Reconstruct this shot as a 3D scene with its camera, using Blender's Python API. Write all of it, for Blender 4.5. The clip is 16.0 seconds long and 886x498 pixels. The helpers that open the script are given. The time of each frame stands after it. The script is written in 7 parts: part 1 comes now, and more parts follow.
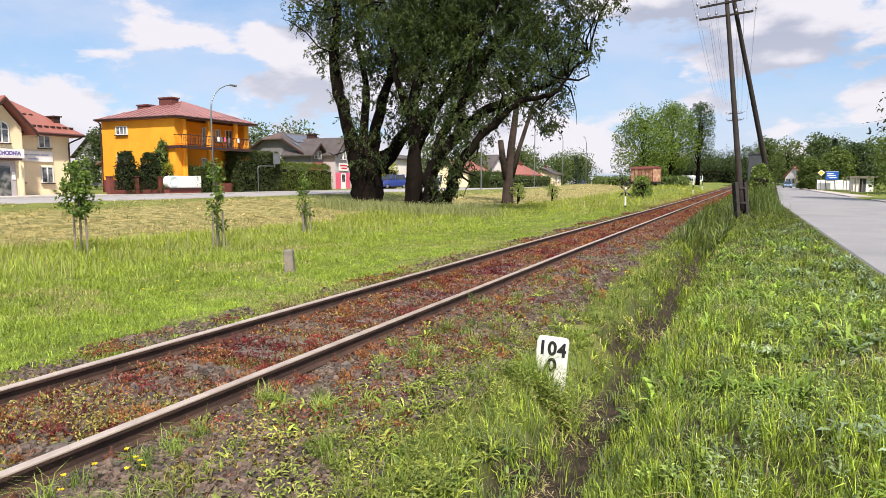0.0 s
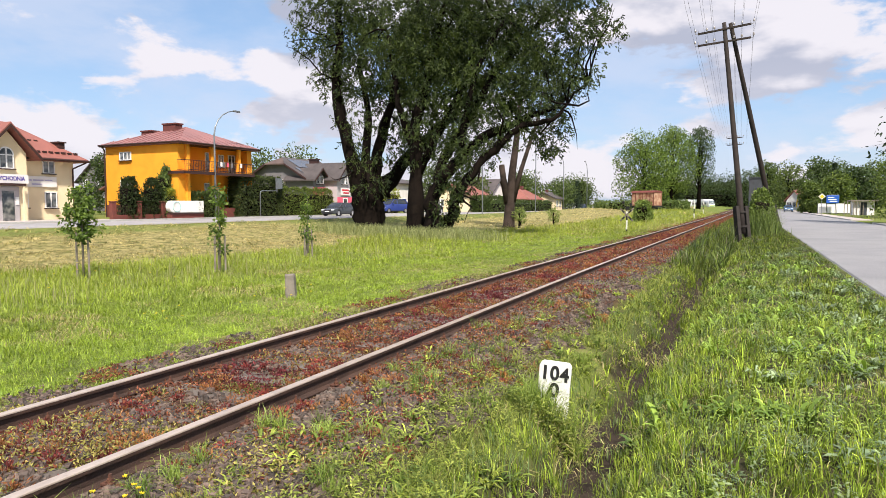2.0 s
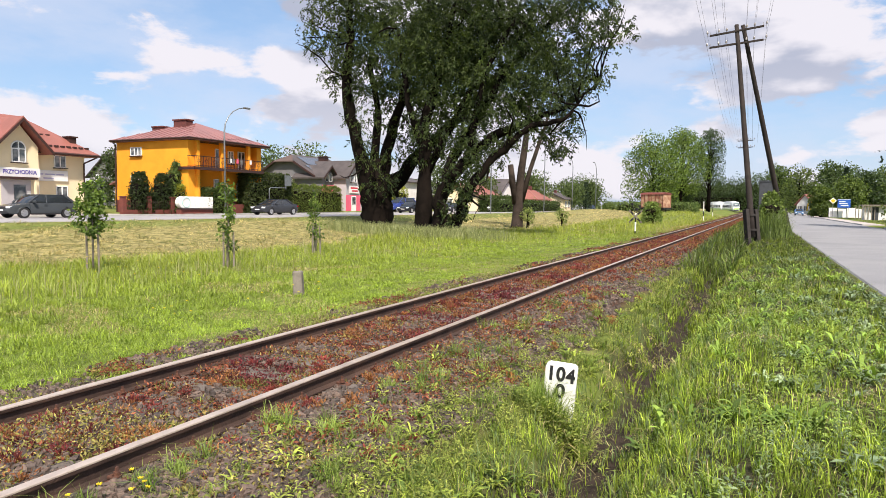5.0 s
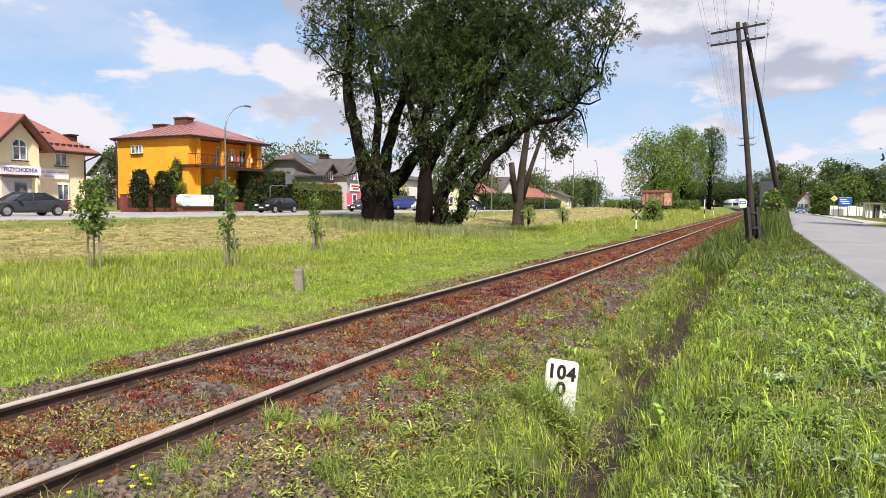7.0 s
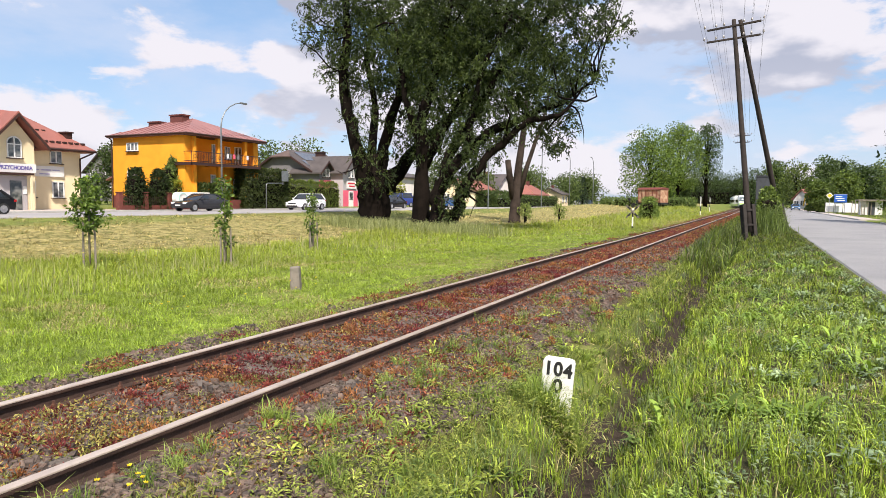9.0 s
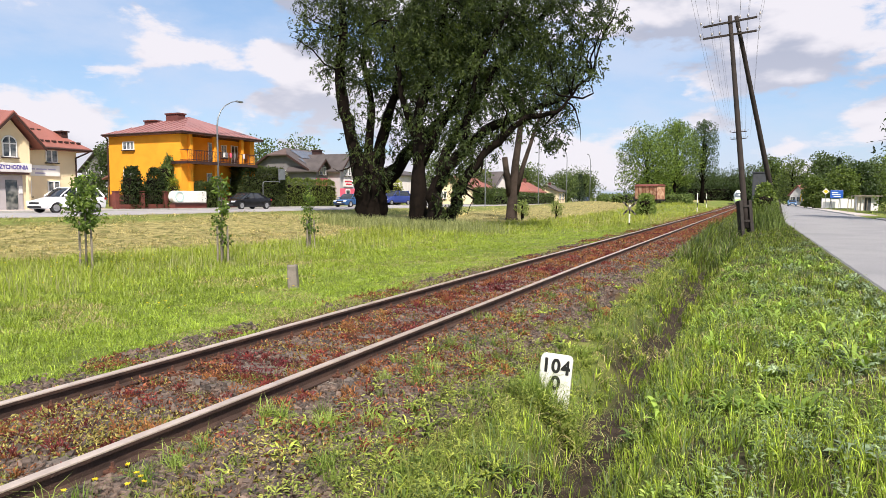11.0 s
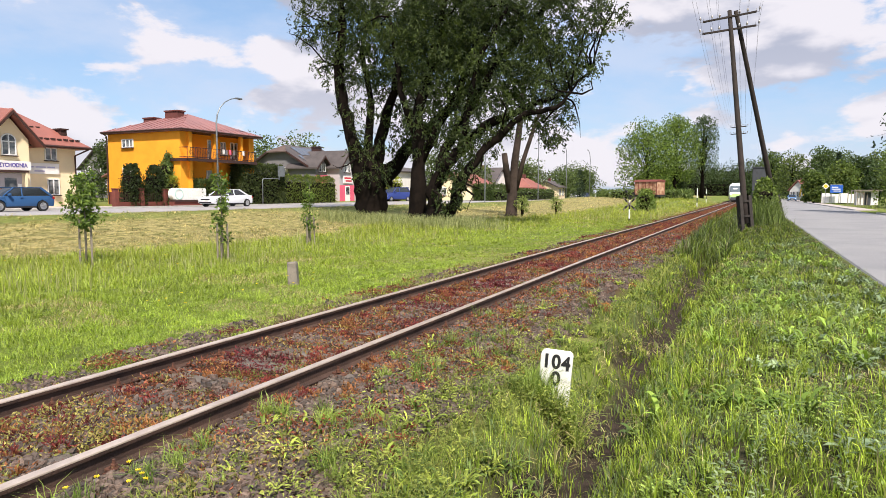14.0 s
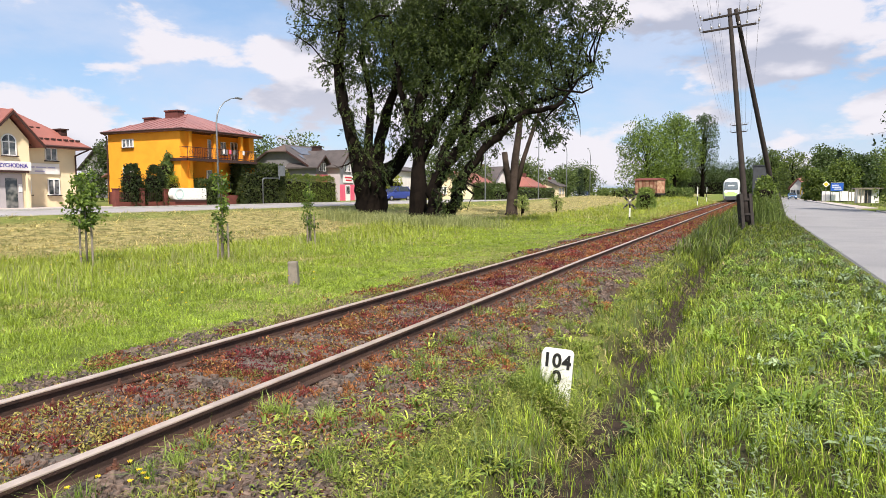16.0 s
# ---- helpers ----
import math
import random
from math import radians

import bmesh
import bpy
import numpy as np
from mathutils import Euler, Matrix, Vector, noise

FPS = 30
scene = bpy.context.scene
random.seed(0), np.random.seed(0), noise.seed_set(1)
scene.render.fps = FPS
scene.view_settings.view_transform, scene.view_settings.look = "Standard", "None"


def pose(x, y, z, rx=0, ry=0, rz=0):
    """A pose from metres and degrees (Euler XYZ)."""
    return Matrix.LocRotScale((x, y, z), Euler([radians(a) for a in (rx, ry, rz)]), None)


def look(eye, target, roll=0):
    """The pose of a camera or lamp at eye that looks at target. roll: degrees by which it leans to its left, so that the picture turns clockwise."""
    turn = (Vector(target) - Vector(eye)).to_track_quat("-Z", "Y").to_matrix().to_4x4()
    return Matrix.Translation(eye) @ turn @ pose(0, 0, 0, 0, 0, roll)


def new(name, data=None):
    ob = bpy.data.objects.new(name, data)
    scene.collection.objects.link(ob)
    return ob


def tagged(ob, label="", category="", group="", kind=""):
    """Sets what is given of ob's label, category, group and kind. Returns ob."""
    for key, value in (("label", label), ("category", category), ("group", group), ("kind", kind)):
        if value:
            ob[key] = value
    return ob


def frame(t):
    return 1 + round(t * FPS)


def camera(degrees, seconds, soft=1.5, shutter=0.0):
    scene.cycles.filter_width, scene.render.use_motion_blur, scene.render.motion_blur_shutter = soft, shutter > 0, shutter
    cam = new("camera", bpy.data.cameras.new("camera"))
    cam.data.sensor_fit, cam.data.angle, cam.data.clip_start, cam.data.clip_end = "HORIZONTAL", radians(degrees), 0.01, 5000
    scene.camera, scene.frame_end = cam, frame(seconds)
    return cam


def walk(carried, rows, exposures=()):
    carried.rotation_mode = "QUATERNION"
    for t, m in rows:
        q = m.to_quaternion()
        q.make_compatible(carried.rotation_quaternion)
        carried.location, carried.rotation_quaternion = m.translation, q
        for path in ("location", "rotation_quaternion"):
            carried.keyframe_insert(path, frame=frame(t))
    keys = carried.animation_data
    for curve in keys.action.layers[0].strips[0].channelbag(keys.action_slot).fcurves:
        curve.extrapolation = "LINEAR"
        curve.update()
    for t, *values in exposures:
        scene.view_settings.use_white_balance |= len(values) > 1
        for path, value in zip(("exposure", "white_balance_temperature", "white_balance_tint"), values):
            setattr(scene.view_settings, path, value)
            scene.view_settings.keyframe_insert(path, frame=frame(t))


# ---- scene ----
cam = camera(69.03, 16.0, soft=0.8)
EYE = Vector((0.0, 0.0, 1.58))


def aim(turn, tilt, roll):
    """A pose at EYE: turn to the left of +Y, tilt up, roll, in degrees."""
    return pose(*EYE, 0, 0, turn) @ pose(0, 0, 0, 90 + tilt, 0, 0) @ pose(0, 0, 0, 0, 0, roll)


walk(cam, [(t, aim(a, b, c)) for t, a, b, c in (
    (0.0, 25.217, -6.033, 0.059),
    (0.5, 25.163, -5.352, -0.046),
    (1.0, 25.181, -4.654, -0.119),
    (1.5, 25.272, -4.135, -0.092),
    (2.0, 25.36, -3.881, -0.049),
    (2.5, 25.485, -3.825, 0.116),
    (3.0, 25.581, -3.811, 0.263),
    (3.5, 25.7, -3.855, 0.367),
    (4.0, 25.812, -3.889, 0.531),
    (6.5, 26.203, -4.063, 0.757),
    (7.0, 26.107, -4.143, 0.708),
    (7.5, 26.003, -4.227, 0.657),
    (8.0, 25.871, -4.299, 0.652),
    (8.5, 25.817, -4.335, 0.633),
    (9.0, 25.806, -4.372, 0.644),
    (11.5, 25.517, -4.649, 0.352),
    (12.0, 25.483, -4.719, 0.366),
    (12.5, 25.492, -4.771, 0.328),
    (13.0, 25.526, -4.808, 0.312),
    (13.5, 25.533, -4.863, 0.233),
    (14.0, 25.555, -4.91, 0.159),
    (14.5, 25.525, -4.908, 0.19),
    (15.0, 25.548, -4.957, 0.132),
    (15.5, 25.563, -4.954, 0.074),
    (16.0, 25.592, -4.988, 0.0),
)], exposures=((0.0, 0.68, 6670, 14.5), (16.0, 0.68, 6670, 14.5)))

# ---- sky, sun, exposure ----
SUN_ELEVATION, SUN_AZIMUTH = radians(52), radians(143)   # azimuth from +Y clockwise
world = bpy.data.worlds.new("sky")
scene.world = world
world.use_nodes = True


class Net:
    """Short hand for shader nodes."""

    def __init__(self, tree):
        self.tree = tree
        tree.nodes.clear()

    def add(self, kind, **kw):
        n = self.tree.nodes.new(kind)
        for key, value in kw.items():
            setattr(n, key, value)
        return n

    def link(self, a, b):
        self.tree.links.new(a, b)

    def put(self, socket, value):
        if isinstance(value, bpy.types.NodeSocket):
            self.link(value, socket)
        elif isinstance(value, tuple) and len(value) == 3 and socket.type == "RGBA":
            socket.default_value = (*value, 1)
        else:
            socket.default_value = value

    def math(self, op, a, b=0.0, c=None, clamp=False):
        n = self.add("ShaderNodeMath", operation=op, use_clamp=clamp)
        self.put(n.inputs[0], a)
        self.put(n.inputs[1], b)
        if c is not None:
            self.put(n.inputs[2], c)
        return n.outputs[0]

    def mix(self, f, a, b):
        n = self.add("ShaderNodeMix", data_type="RGBA")
        self.put(n.inputs[0], f)
        self.put(n.inputs[6], a)
        self.put(n.inputs[7], b)
        return n.outputs[2]

    def noise(self, vec, scale, detail=4, rough=0.55, warp=0.0):
        n = self.add("ShaderNodeTexNoise")
        if vec is not None:
            self.link(vec, n.inputs["Vector"])
        n.inputs["Scale"].default_value = scale
        n.inputs["Detail"].default_value = detail
        n.inputs["Roughness"].default_value = rough
        n.inputs["Distortion"].default_value = warp
        return n.outputs["Fac"]

    def ramp(self, f, lo, hi, a=0.0, b=1.0):
        n = self.add("ShaderNodeMapRange", interpolation_type="SMOOTHSTEP")
        self.put(n.inputs[0], f)
        for i, v in enumerate((lo, hi, a, b)):
            self.put(n.inputs[i + 1], v)
        return n.outputs[0]

    def coords(self, name):
        return self.add("ShaderNodeTexCoord").outputs[name]


CLOUD_DRIFT = (0.0, 0.0)


def make_sky():
    n = Net(world.node_tree)
    sky = n.add("ShaderNodeTexSky", sky_type="NISHITA", sun_disc=False, sun_elevation=SUN_ELEVATION, sun_rotation=SUN_AZIMUTH)
    d = n.coords("Generated")
    xyz = n.add("ShaderNodeSeparateXYZ")
    n.link(d, xyz.inputs[0])
    up = xyz.outputs[2]
    # banks of flat-bottomed clouds, lit from above: thick cloud overhead greys what hangs under it
    def bank(shift, scale, detail, rough):
        m = n.add("ShaderNodeMapping")
        n.link(d, m.inputs[0])
        m.inputs["Scale"].default_value = (1, 1, 2.3)
        m.inputs["Location"].default_value = (*CLOUD_DRIFT, shift)
        return n.noise(m.outputs[0], scale, detail, rough, 0.12)

    body = n.math("ADD", n.math("MULTIPLY", bank(0.0, 3.0, 3, 0.5), 0.5), n.math("MULTIPLY", bank(0.0, 7.0, 9, 0.55), 0.5))
    over = n.math("ADD", n.math("MULTIPLY", bank(0.12, 3.0, 3, 0.5), 0.5), n.math("MULTIPLY", bank(0.12, 7.0, 5, 0.5), 0.5))
    low = n.ramp(up, 0.02, 0.20, 0.012, 0.0)
    cover = n.ramp(n.math("ADD", body, low), 0.480, 0.528)
    grey = n.math("MULTIPLY", n.ramp(n.math("SUBTRACT", over, n.math("MULTIPLY", body, 0.35)), 0.30, 0.39), n.ramp(up, 0.03, 0.22, 0.40, 1.0))
    # thin veil between the banks
    veil = n.ramp(bank(0.4, 3.1, 6, 0.6), 0.38, 0.68, 0.0, 0.6)
    clear = n.add("ShaderNodeVectorMath", operation="SCALE")
    n.link(sky.outputs[0], clear.inputs[0])
    clear.inputs[3].default_value = 0.16
    blue = n.mix(0.45, clear.outputs[0], (0.36, 0.65, 1.06))
    blue = n.mix(veil, blue, (0.70, 0.80, 0.98))
    white = n.mix(grey, (0.93, 0.93, 0.99), (0.50, 0.55, 0.68))
    c = n.mix(n.math("MULTIPLY", cover, 0.95), blue, white)
    bg = n.add("ShaderNodeBackground")
    n.link(c, bg.inputs[0])
    bg.inputs[1].default_value = 0.60
    out = n.add("ShaderNodeOutputWorld")
    n.link(bg.outputs[0], out.inputs[0])


make_sky()
sun = new("sun", bpy.data.lights.new("sun", "SUN"))
sun.data.energy, sun.data.angle, sun.data.color = 5.0, radians(3), (1.0, 0.94, 0.84)
sun.matrix_world = look((0, 0, 0), (-math.sin(SUN_AZIMUTH) * math.cos(SUN_ELEVATION), -math.cos(SUN_AZIMUTH) * math.cos(SUN_ELEVATION), -math.sin(SUN_ELEVATION)))
sun.location = (0, -30, 60)

# ---- materials ----
def shader(name, base, rough=0.8, metal=0.0, bump=0.0, bump_scale=30.0, spec=0.35, coat=0.0):
    """A material whose colour comes from base(net, coords), with fine relief."""
    mat = bpy.data.materials.new(name)
    mat.use_nodes = True
    n = Net(mat.node_tree)
    p = n.add("ShaderNodeBsdfPrincipled")
    out = n.add("ShaderNodeOutputMaterial")
    n.link(p.outputs[0], out.inputs[0])
    c = n.coords("Object")
    n.put(p.inputs["Base Color"], base(n, c) if callable(base) else base)
    n.put(p.inputs["Roughness"], rough(n, c) if callable(rough) else rough)
    p.inputs["Metallic"].default_value = metal
    p.inputs["Specular IOR Level"].default_value = spec
    p.inputs["Coat Weight"].default_value = coat
    if bump:
        b = n.add("ShaderNodeBump")
        b.inputs["Strength"].default_value = min(1.0, bump)
        b.inputs["Distance"].default_value = 0.02
        n.link(n.noise(c, bump_scale, 6, 0.6), b.inputs["Height"])
        n.link(b.outputs[0], p.inputs["Normal"])
    return mat


def worn(a, b, scale=2.0, fine=25.0, amount=0.35):
    """A colour that drifts from a to b in large stains, with fine grain on top."""
    def base(n, c):
        big = n.mix(n.ramp(n.noise(c, scale, 5, 0.6, 0.4), 0.35, 0.7), a, b)
        dark = tuple(v * 0.55 for v in a)
        return n.mix(n.math("MULTIPLY", n.ramp(n.noise(c, fine, 4, 0.6), 0.5, 0.75), amount), big, dark)
    return base


def leafy(name, translucent=0.35, rough=0.55):
    """Leaves and blades: colour from the mesh's own tint, light let through."""
    mat = bpy.data.materials.new(name)
    mat.use_nodes = True
    n = Net(mat.node_tree)
    col = n.add("ShaderNodeAttribute", attribute_name="tint").outputs[0]
    p = n.add("ShaderNodeBsdfPrincipled")
    n.link(col, p.inputs["Base Color"])
    p.inputs["Roughness"].default_value = rough
    p.inputs["Specular IOR Level"].default_value = 0.3
    tr = n.add("ShaderNodeBsdfTranslucent")
    warm = n.add("ShaderNodeMix", data_type="RGBA", blend_type="MULTIPLY")
    warm.inputs[0].default_value = 1.0
    n.link(col, warm.inputs[6])
    warm.inputs[7].default_value = (1.5, 1.5, 0.6, 1)
    n.link(warm.outputs[2], tr.inputs[0])
    m = n.add("ShaderNodeMixShader")
    m.inputs[0].default_value = translucent
    n.link(p.outputs[0], m.inputs[1])
    n.link(tr.outputs[0], m.inputs[2])
    out = n.add("ShaderNodeOutputMaterial")
    n.link(m.outputs[0], out.inputs[0])
    return mat


def ground_colour(n, c):
    zone = n.add("ShaderNodeSeparateColor")
    n.link(n.add("ShaderNodeAttribute", attribute_name="zone").outputs[0], zone.inputs[0])
    # soil kept extra dark, its colour adding shade to the ditch and verge gaps
    soil = n.mix(n.ramp(n.noise(c, 9.0, 6, 0.65), 0.35, 0.7), (0.048, 0.036, 0.028), (0.020, 0.016, 0.013))
    stone = n.mix(n.ramp(n.noise(c, 45.0, 6, 0.75), 0.42, 0.60), (0.115, 0.062, 0.042), (0.024, 0.014, 0.010))
    dry = n.mix(n.ramp(n.noise(c, 2.4, 8, 0.78, 0.5), 0.40, 0.60), (0.40, 0.33, 0.15), (0.105, 0.10, 0.034))
    green = n.mix(n.ramp(n.noise(c, 1.6, 6, 0.65), 0.3, 0.7), (0.135, 0.185, 0.034), (0.075, 0.105, 0.022))
    out = n.mix(zone.outputs[0], green, stone)
    out = n.mix(zone.outputs[1], out, dry)
    return n.mix(zone.outputs[2], out, soil)


M_GROUND = shader("ground", ground_colour, 0.95, bump=1.0, bump_scale=40, spec=0.1)
M_ROAD = shader("asphalt", worn((0.235, 0.235, 0.24), (0.19, 0.19, 0.20), 0.35, 60, 0.3), 0.85, bump=0.35, bump_scale=120, spec=0.3)
M_ROAD_LEFT = shader("main_road_asphalt", worn((0.30, 0.29, 0.29), (0.25, 0.24, 0.25), 0.3, 60, 0.25), 0.85, bump=0.3, bump_scale=100, spec=0.3)
M_PAVING = shader("paving", worn((0.42, 0.36, 0.33), (0.36, 0.33, 0.31), 0.6, 40, 0.3), 0.85, bump=0.3, bump_scale=60)
M_KERB = shader("kerb_concrete", worn((0.46, 0.45, 0.43), (0.36, 0.35, 0.33), 1.5, 50, 0.3), 0.85, bump=0.3)
M_RAIL_TOP = shader("polished_rail_head", worn((0.60, 0.50, 0.42), (0.46, 0.37, 0.31), 3, 60, 0.35), 0.36, metal=0.5, bump=0.1, bump_scale=80)
M_RAIL = shader("rusty_rail", worn((0.080, 0.046, 0.034), (0.044, 0.027, 0.021), 4, 40, 0.4), 0.7, metal=0.15, bump=0.5, bump_scale=60)
M_IRON = shader("rusty_iron", worn((0.13, 0.055, 0.033), (0.08, 0.04, 0.03), 14, 60, 0.4), 0.8, metal=0.1, bump=0.6, bump_scale=90)
M_SLEEPER = shader("sleeper_concrete", worn((0.17, 0.145, 0.125), (0.10, 0.082, 0.07), 3, 30, 0.5), 0.9, bump=0.6, bump_scale=40)
M_CONCRETE = shader("weathered_concrete", worn((0.24, 0.21, 0.175), (0.13, 0.115, 0.095), 4, 40, 0.45), 0.9, bump=0.6, bump_scale=45)
M_STUB = shader("dark_concrete", worn((0.034, 0.029, 0.026), (0.020, 0.017, 0.015), 3, 30, 0.5), 0.9, bump=0.6, bump_scale=30)
M_POLE = shader("tarred_wood", worn((0.032, 0.024, 0.020), (0.017, 0.0135, 0.0115), 2, 22, 0.5), 0.85, bump=0.7, bump_scale=26)
M_STEEL = shader("galvanised_steel", worn((0.24, 0.26, 0.27), (0.18, 0.19, 0.20), 3, 40, 0.25), 0.5, metal=0.6)
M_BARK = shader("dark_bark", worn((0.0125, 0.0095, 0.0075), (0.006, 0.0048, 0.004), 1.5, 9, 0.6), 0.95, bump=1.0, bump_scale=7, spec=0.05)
M_BARK_PALE = shader("grey_bark", worn((0.050, 0.037, 0.030), (0.026, 0.020, 0.016), 1.6, 8, 0.6), 0.95, bump=1.0, bump_scale=8, spec=0.15)
M_STAKE = shader("grey_wood_stake", worn((0.24, 0.21, 0.17), (0.16, 0.135, 0.11), 6, 30, 0.4), 0.9, bump=0.5)
M_SIGN_WHITE = shader("chipped_white_paint", worn((0.80, 0.80, 0.77), (0.68, 0.67, 0.62), 9, 45, 0.12), 0.6, bump=0.25, bump_scale=40)
M_BLACK = shader("black_paint", worn((0.015, 0.015, 0.016), (0.03, 0.03, 0.03), 12, 60, 0.3), 0.5)
M_LEAF = leafy("leaves")
M_GRASS = leafy("grass_blades", 0.22, 0.45)
M_HERB = leafy("herb_leaves", 0.22, 0.65)
M_STONE = shader("ballast_stone", lambda n, c: n.mix(n.add("ShaderNodeNewGeometry").outputs["Random Per Island"], n.mix(n.ramp(n.noise(c, 25, 5, 0.6), 0.4, 0.7), (0.20, 0.145, 0.115), (0.085, 0.052, 0.038)), (0.060, 0.050, 0.044)), 0.85, bump=0.6, bump_scale=60)


# ---- building helpers ----
def part(name, bm, material, parent=None, label=""):
    """One bmesh as one mesh object, under its thing."""
    me = bpy.data.meshes.new(name)
    bm.to_mesh(me)
    bm.free()
    me.materials.append(material)
    ob = new(name, me)
    ob.parent = parent
    return tagged(ob, label)


def thing(name, m, label, category, group="", kind=""):
    ob = new(name)
    ob.empty_display_size = 0.2
    ob.matrix_basis = m
    return tagged(ob, label, category, group, kind)


def mesh_object(name, verts, faces, material, parent=None, tint=None, smooth=False):
    """A mesh from numpy arrays; faces: a list of (k, n) index arrays; tint: a colour for each vertex."""
    me = bpy.data.meshes.new(name)
    loops = np.concatenate([f.ravel() for f in faces]).astype(np.int32)
    sizes = np.concatenate([np.full(len(f), f.shape[1]) for f in faces])
    me.vertices.add(len(verts))
    me.vertices.foreach_set("co", np.asarray(verts, np.float32).ravel())
    me.loops.add(len(loops))
    me.loops.foreach_set("vertex_index", loops)
    me.polygons.add(len(sizes))
    me.polygons.foreach_set("loop_start", np.concatenate([[0], np.cumsum(sizes)[:-1]]).astype(np.int32))
    me.polygons.foreach_set("use_smooth", np.full(len(sizes), smooth))
    if tint is not None:
        a = me.attributes.new("tint", "FLOAT_COLOR", "POINT")
        a.data.foreach_set("color", np.column_stack([tint, np.ones(len(tint))]).astype(np.float32).ravel())
    me.update(calc_edges=True)
    me.validate()
    me.materials.append(material)
    ob = new(name, me)
    ob.parent = parent
    return ob


def box(bm, x0, x1, y0, y1, z0, z1, bevel=0.0):
    r = bmesh.ops.create_cube(bm, size=1, matrix=Matrix.LocRotScale(((x0 + x1) / 2, (y0 + y1) / 2, (z0 + z1) / 2), None, (abs(x1 - x0), abs(y1 - y0), abs(z1 - z0))))
    if bevel:
        edges = list({e for v in r["verts"] for e in v.link_edges})
        bmesh.ops.bevel(bm, geom=edges, offset=bevel, segments=2, affect="EDGES", profile=0.5)
    return bm


def boxes(*args, bevel=0.0):
    bm = bmesh.new()
    for a in args:
        box(bm, *a, bevel=bevel)
    return bm


def tube(bm, a, b, r0, r1=None, sides=10):
    """A round bar from a to b."""
    a, b = Vector(a), Vector(b)
    m = Matrix.Translation((a + b) / 2) @ (b - a).to_track_quat("Z", "Y").to_matrix().to_4x4()
    bmesh.ops.create_cone(bm, cap_ends=True, segments=sides, radius1=r0, radius2=r0 if r1 is None else r1, depth=(b - a).length, matrix=m)
    return bm


def tubes(rows, r, sides=8):
    bm = bmesh.new()
    for a, b in rows:
        tube(bm, a, b, r, sides=sides)
    return bm


def sweep(bm, points, radii, sides=8):
    """A bent round limb through points with its own radius at each."""
    pts = [Vector(p) for p in points]
    rings, x = [], None
    for i, p in enumerate(pts):
        d = (pts[min(i + 1, len(pts) - 1)] - pts[max(i - 1, 0)]).normalized()
        x = (x - d * x.dot(d)).normalized() if x is not None else d.orthogonal().normalized()
        y = d.cross(x)
        rings.append([bm.verts.new(p + (x * math.cos(2 * math.pi * k / sides) + y * math.sin(2 * math.pi * k / sides)) * radii[i]) for k in range(sides)])
    for a, b in zip(rings, rings[1:]):
        for k in range(sides):
            f = bm.faces.new((a[k], a[(k + 1) % sides], b[(k + 1) % sides], b[k]))
            f.smooth = True
    bm.faces.new(rings[0][::-1])
    bm.faces.new(rings[-1])
    return bm


def poly_prism(bm, pts, depth):
    """A flat outline, given counter-clockwise in 3D, pushed along depth (a vector)."""
    a = [bm.verts.new(p) for p in pts]
    b = [bm.verts.new(Vector(p) + Vector(depth)) for p in pts]
    bm.faces.new(a[::-1])
    bm.faces.new(b)
    for i in range(len(a)):
        j = (i + 1) % len(a)
        bm.faces.new((a[i], a[j], b[j], b[i]))
    bmesh.ops.recalc_face_normals(bm, faces=bm.faces[:])
    return bm

# ---- lie of the land ----
LAND_X = [-900, -300, -60, -46, -42.2, -35, -34, -24.5, -19, -8, -6.7, -6.0, -2.7, -2.2, -1.65, -1.3, -1.0, -0.55, -0.2, 0.5, 1.9, 2.1, 9.2, 30, 900]
LAND_Z = [3.0, 1.6, 0.6, 0.46, 0.38, 0.36, 0.33, -0.42, -0.45, -0.35, -0.25, -0.162, -0.162, -0.25, -0.36, -0.76, -0.76, -0.34, -0.12, -0.04, 0.02, 0.02, 0.05, 0.3, 3.0]


def rough_noise(x, y, f, seed=0.0):
    """Cheap smooth noise, -1 to 1, on arrays."""
    a = np.sin(x * f + 1.7 * np.sin(y * f * 0.71 + seed) + seed) * np.cos(y * f * 0.93 + 1.3 * np.sin(x * f * 0.57 + 2 * seed))
    b = np.sin(x * f * 2.3 + y * f * 1.9 + 3 * seed) * np.cos(y * f * 2.7 - x * f * 1.1 + seed)
    return 0.65 * a + 0.35 * b


def land(x, y):
    x, y = np.asarray(x, float), np.asarray(y, float)
    wob = 0.12 * np.sin(y * 0.31) + 0.08 * np.sin(y * 0.83 + 1)
    ditch = (x > -2.6) & (x < 0.2)
    z = np.interp(np.where(ditch, x + wob * 0.5, x), LAND_X, LAND_Z)
    flat = np.interp(x, [-900, -2.7, 1.9, 900], [0, -0.16, 0.02, 0])
    fill = np.clip((y - 45) / 30, 0, 1) * 0.6 * ditch
    z = z * (1 - fill) + flat * fill
    free = ((x > 2.0) & (x < 9.4)) | ((x > -42.3) & (x < -34.6)) | ((x > -6.2) & (x < -2.6))
    rise = np.clip((y - 70) / 60, 0, 1)
    z = z + 1.0 * rise * rise * (3 - 2 * rise) * np.interp(x, [-34, -30, -12, -8], [0, 1, 1, 0])
    far = np.clip((np.hypot(x, y) - 250) / 500, 0, 1)
    return z + np.where(free, 0.0, 0.035 * rough_noise(x, y, 0.9, 0.4) + 0.02 * rough_noise(x, y, 2.7, 1.4)) + far * 1.5


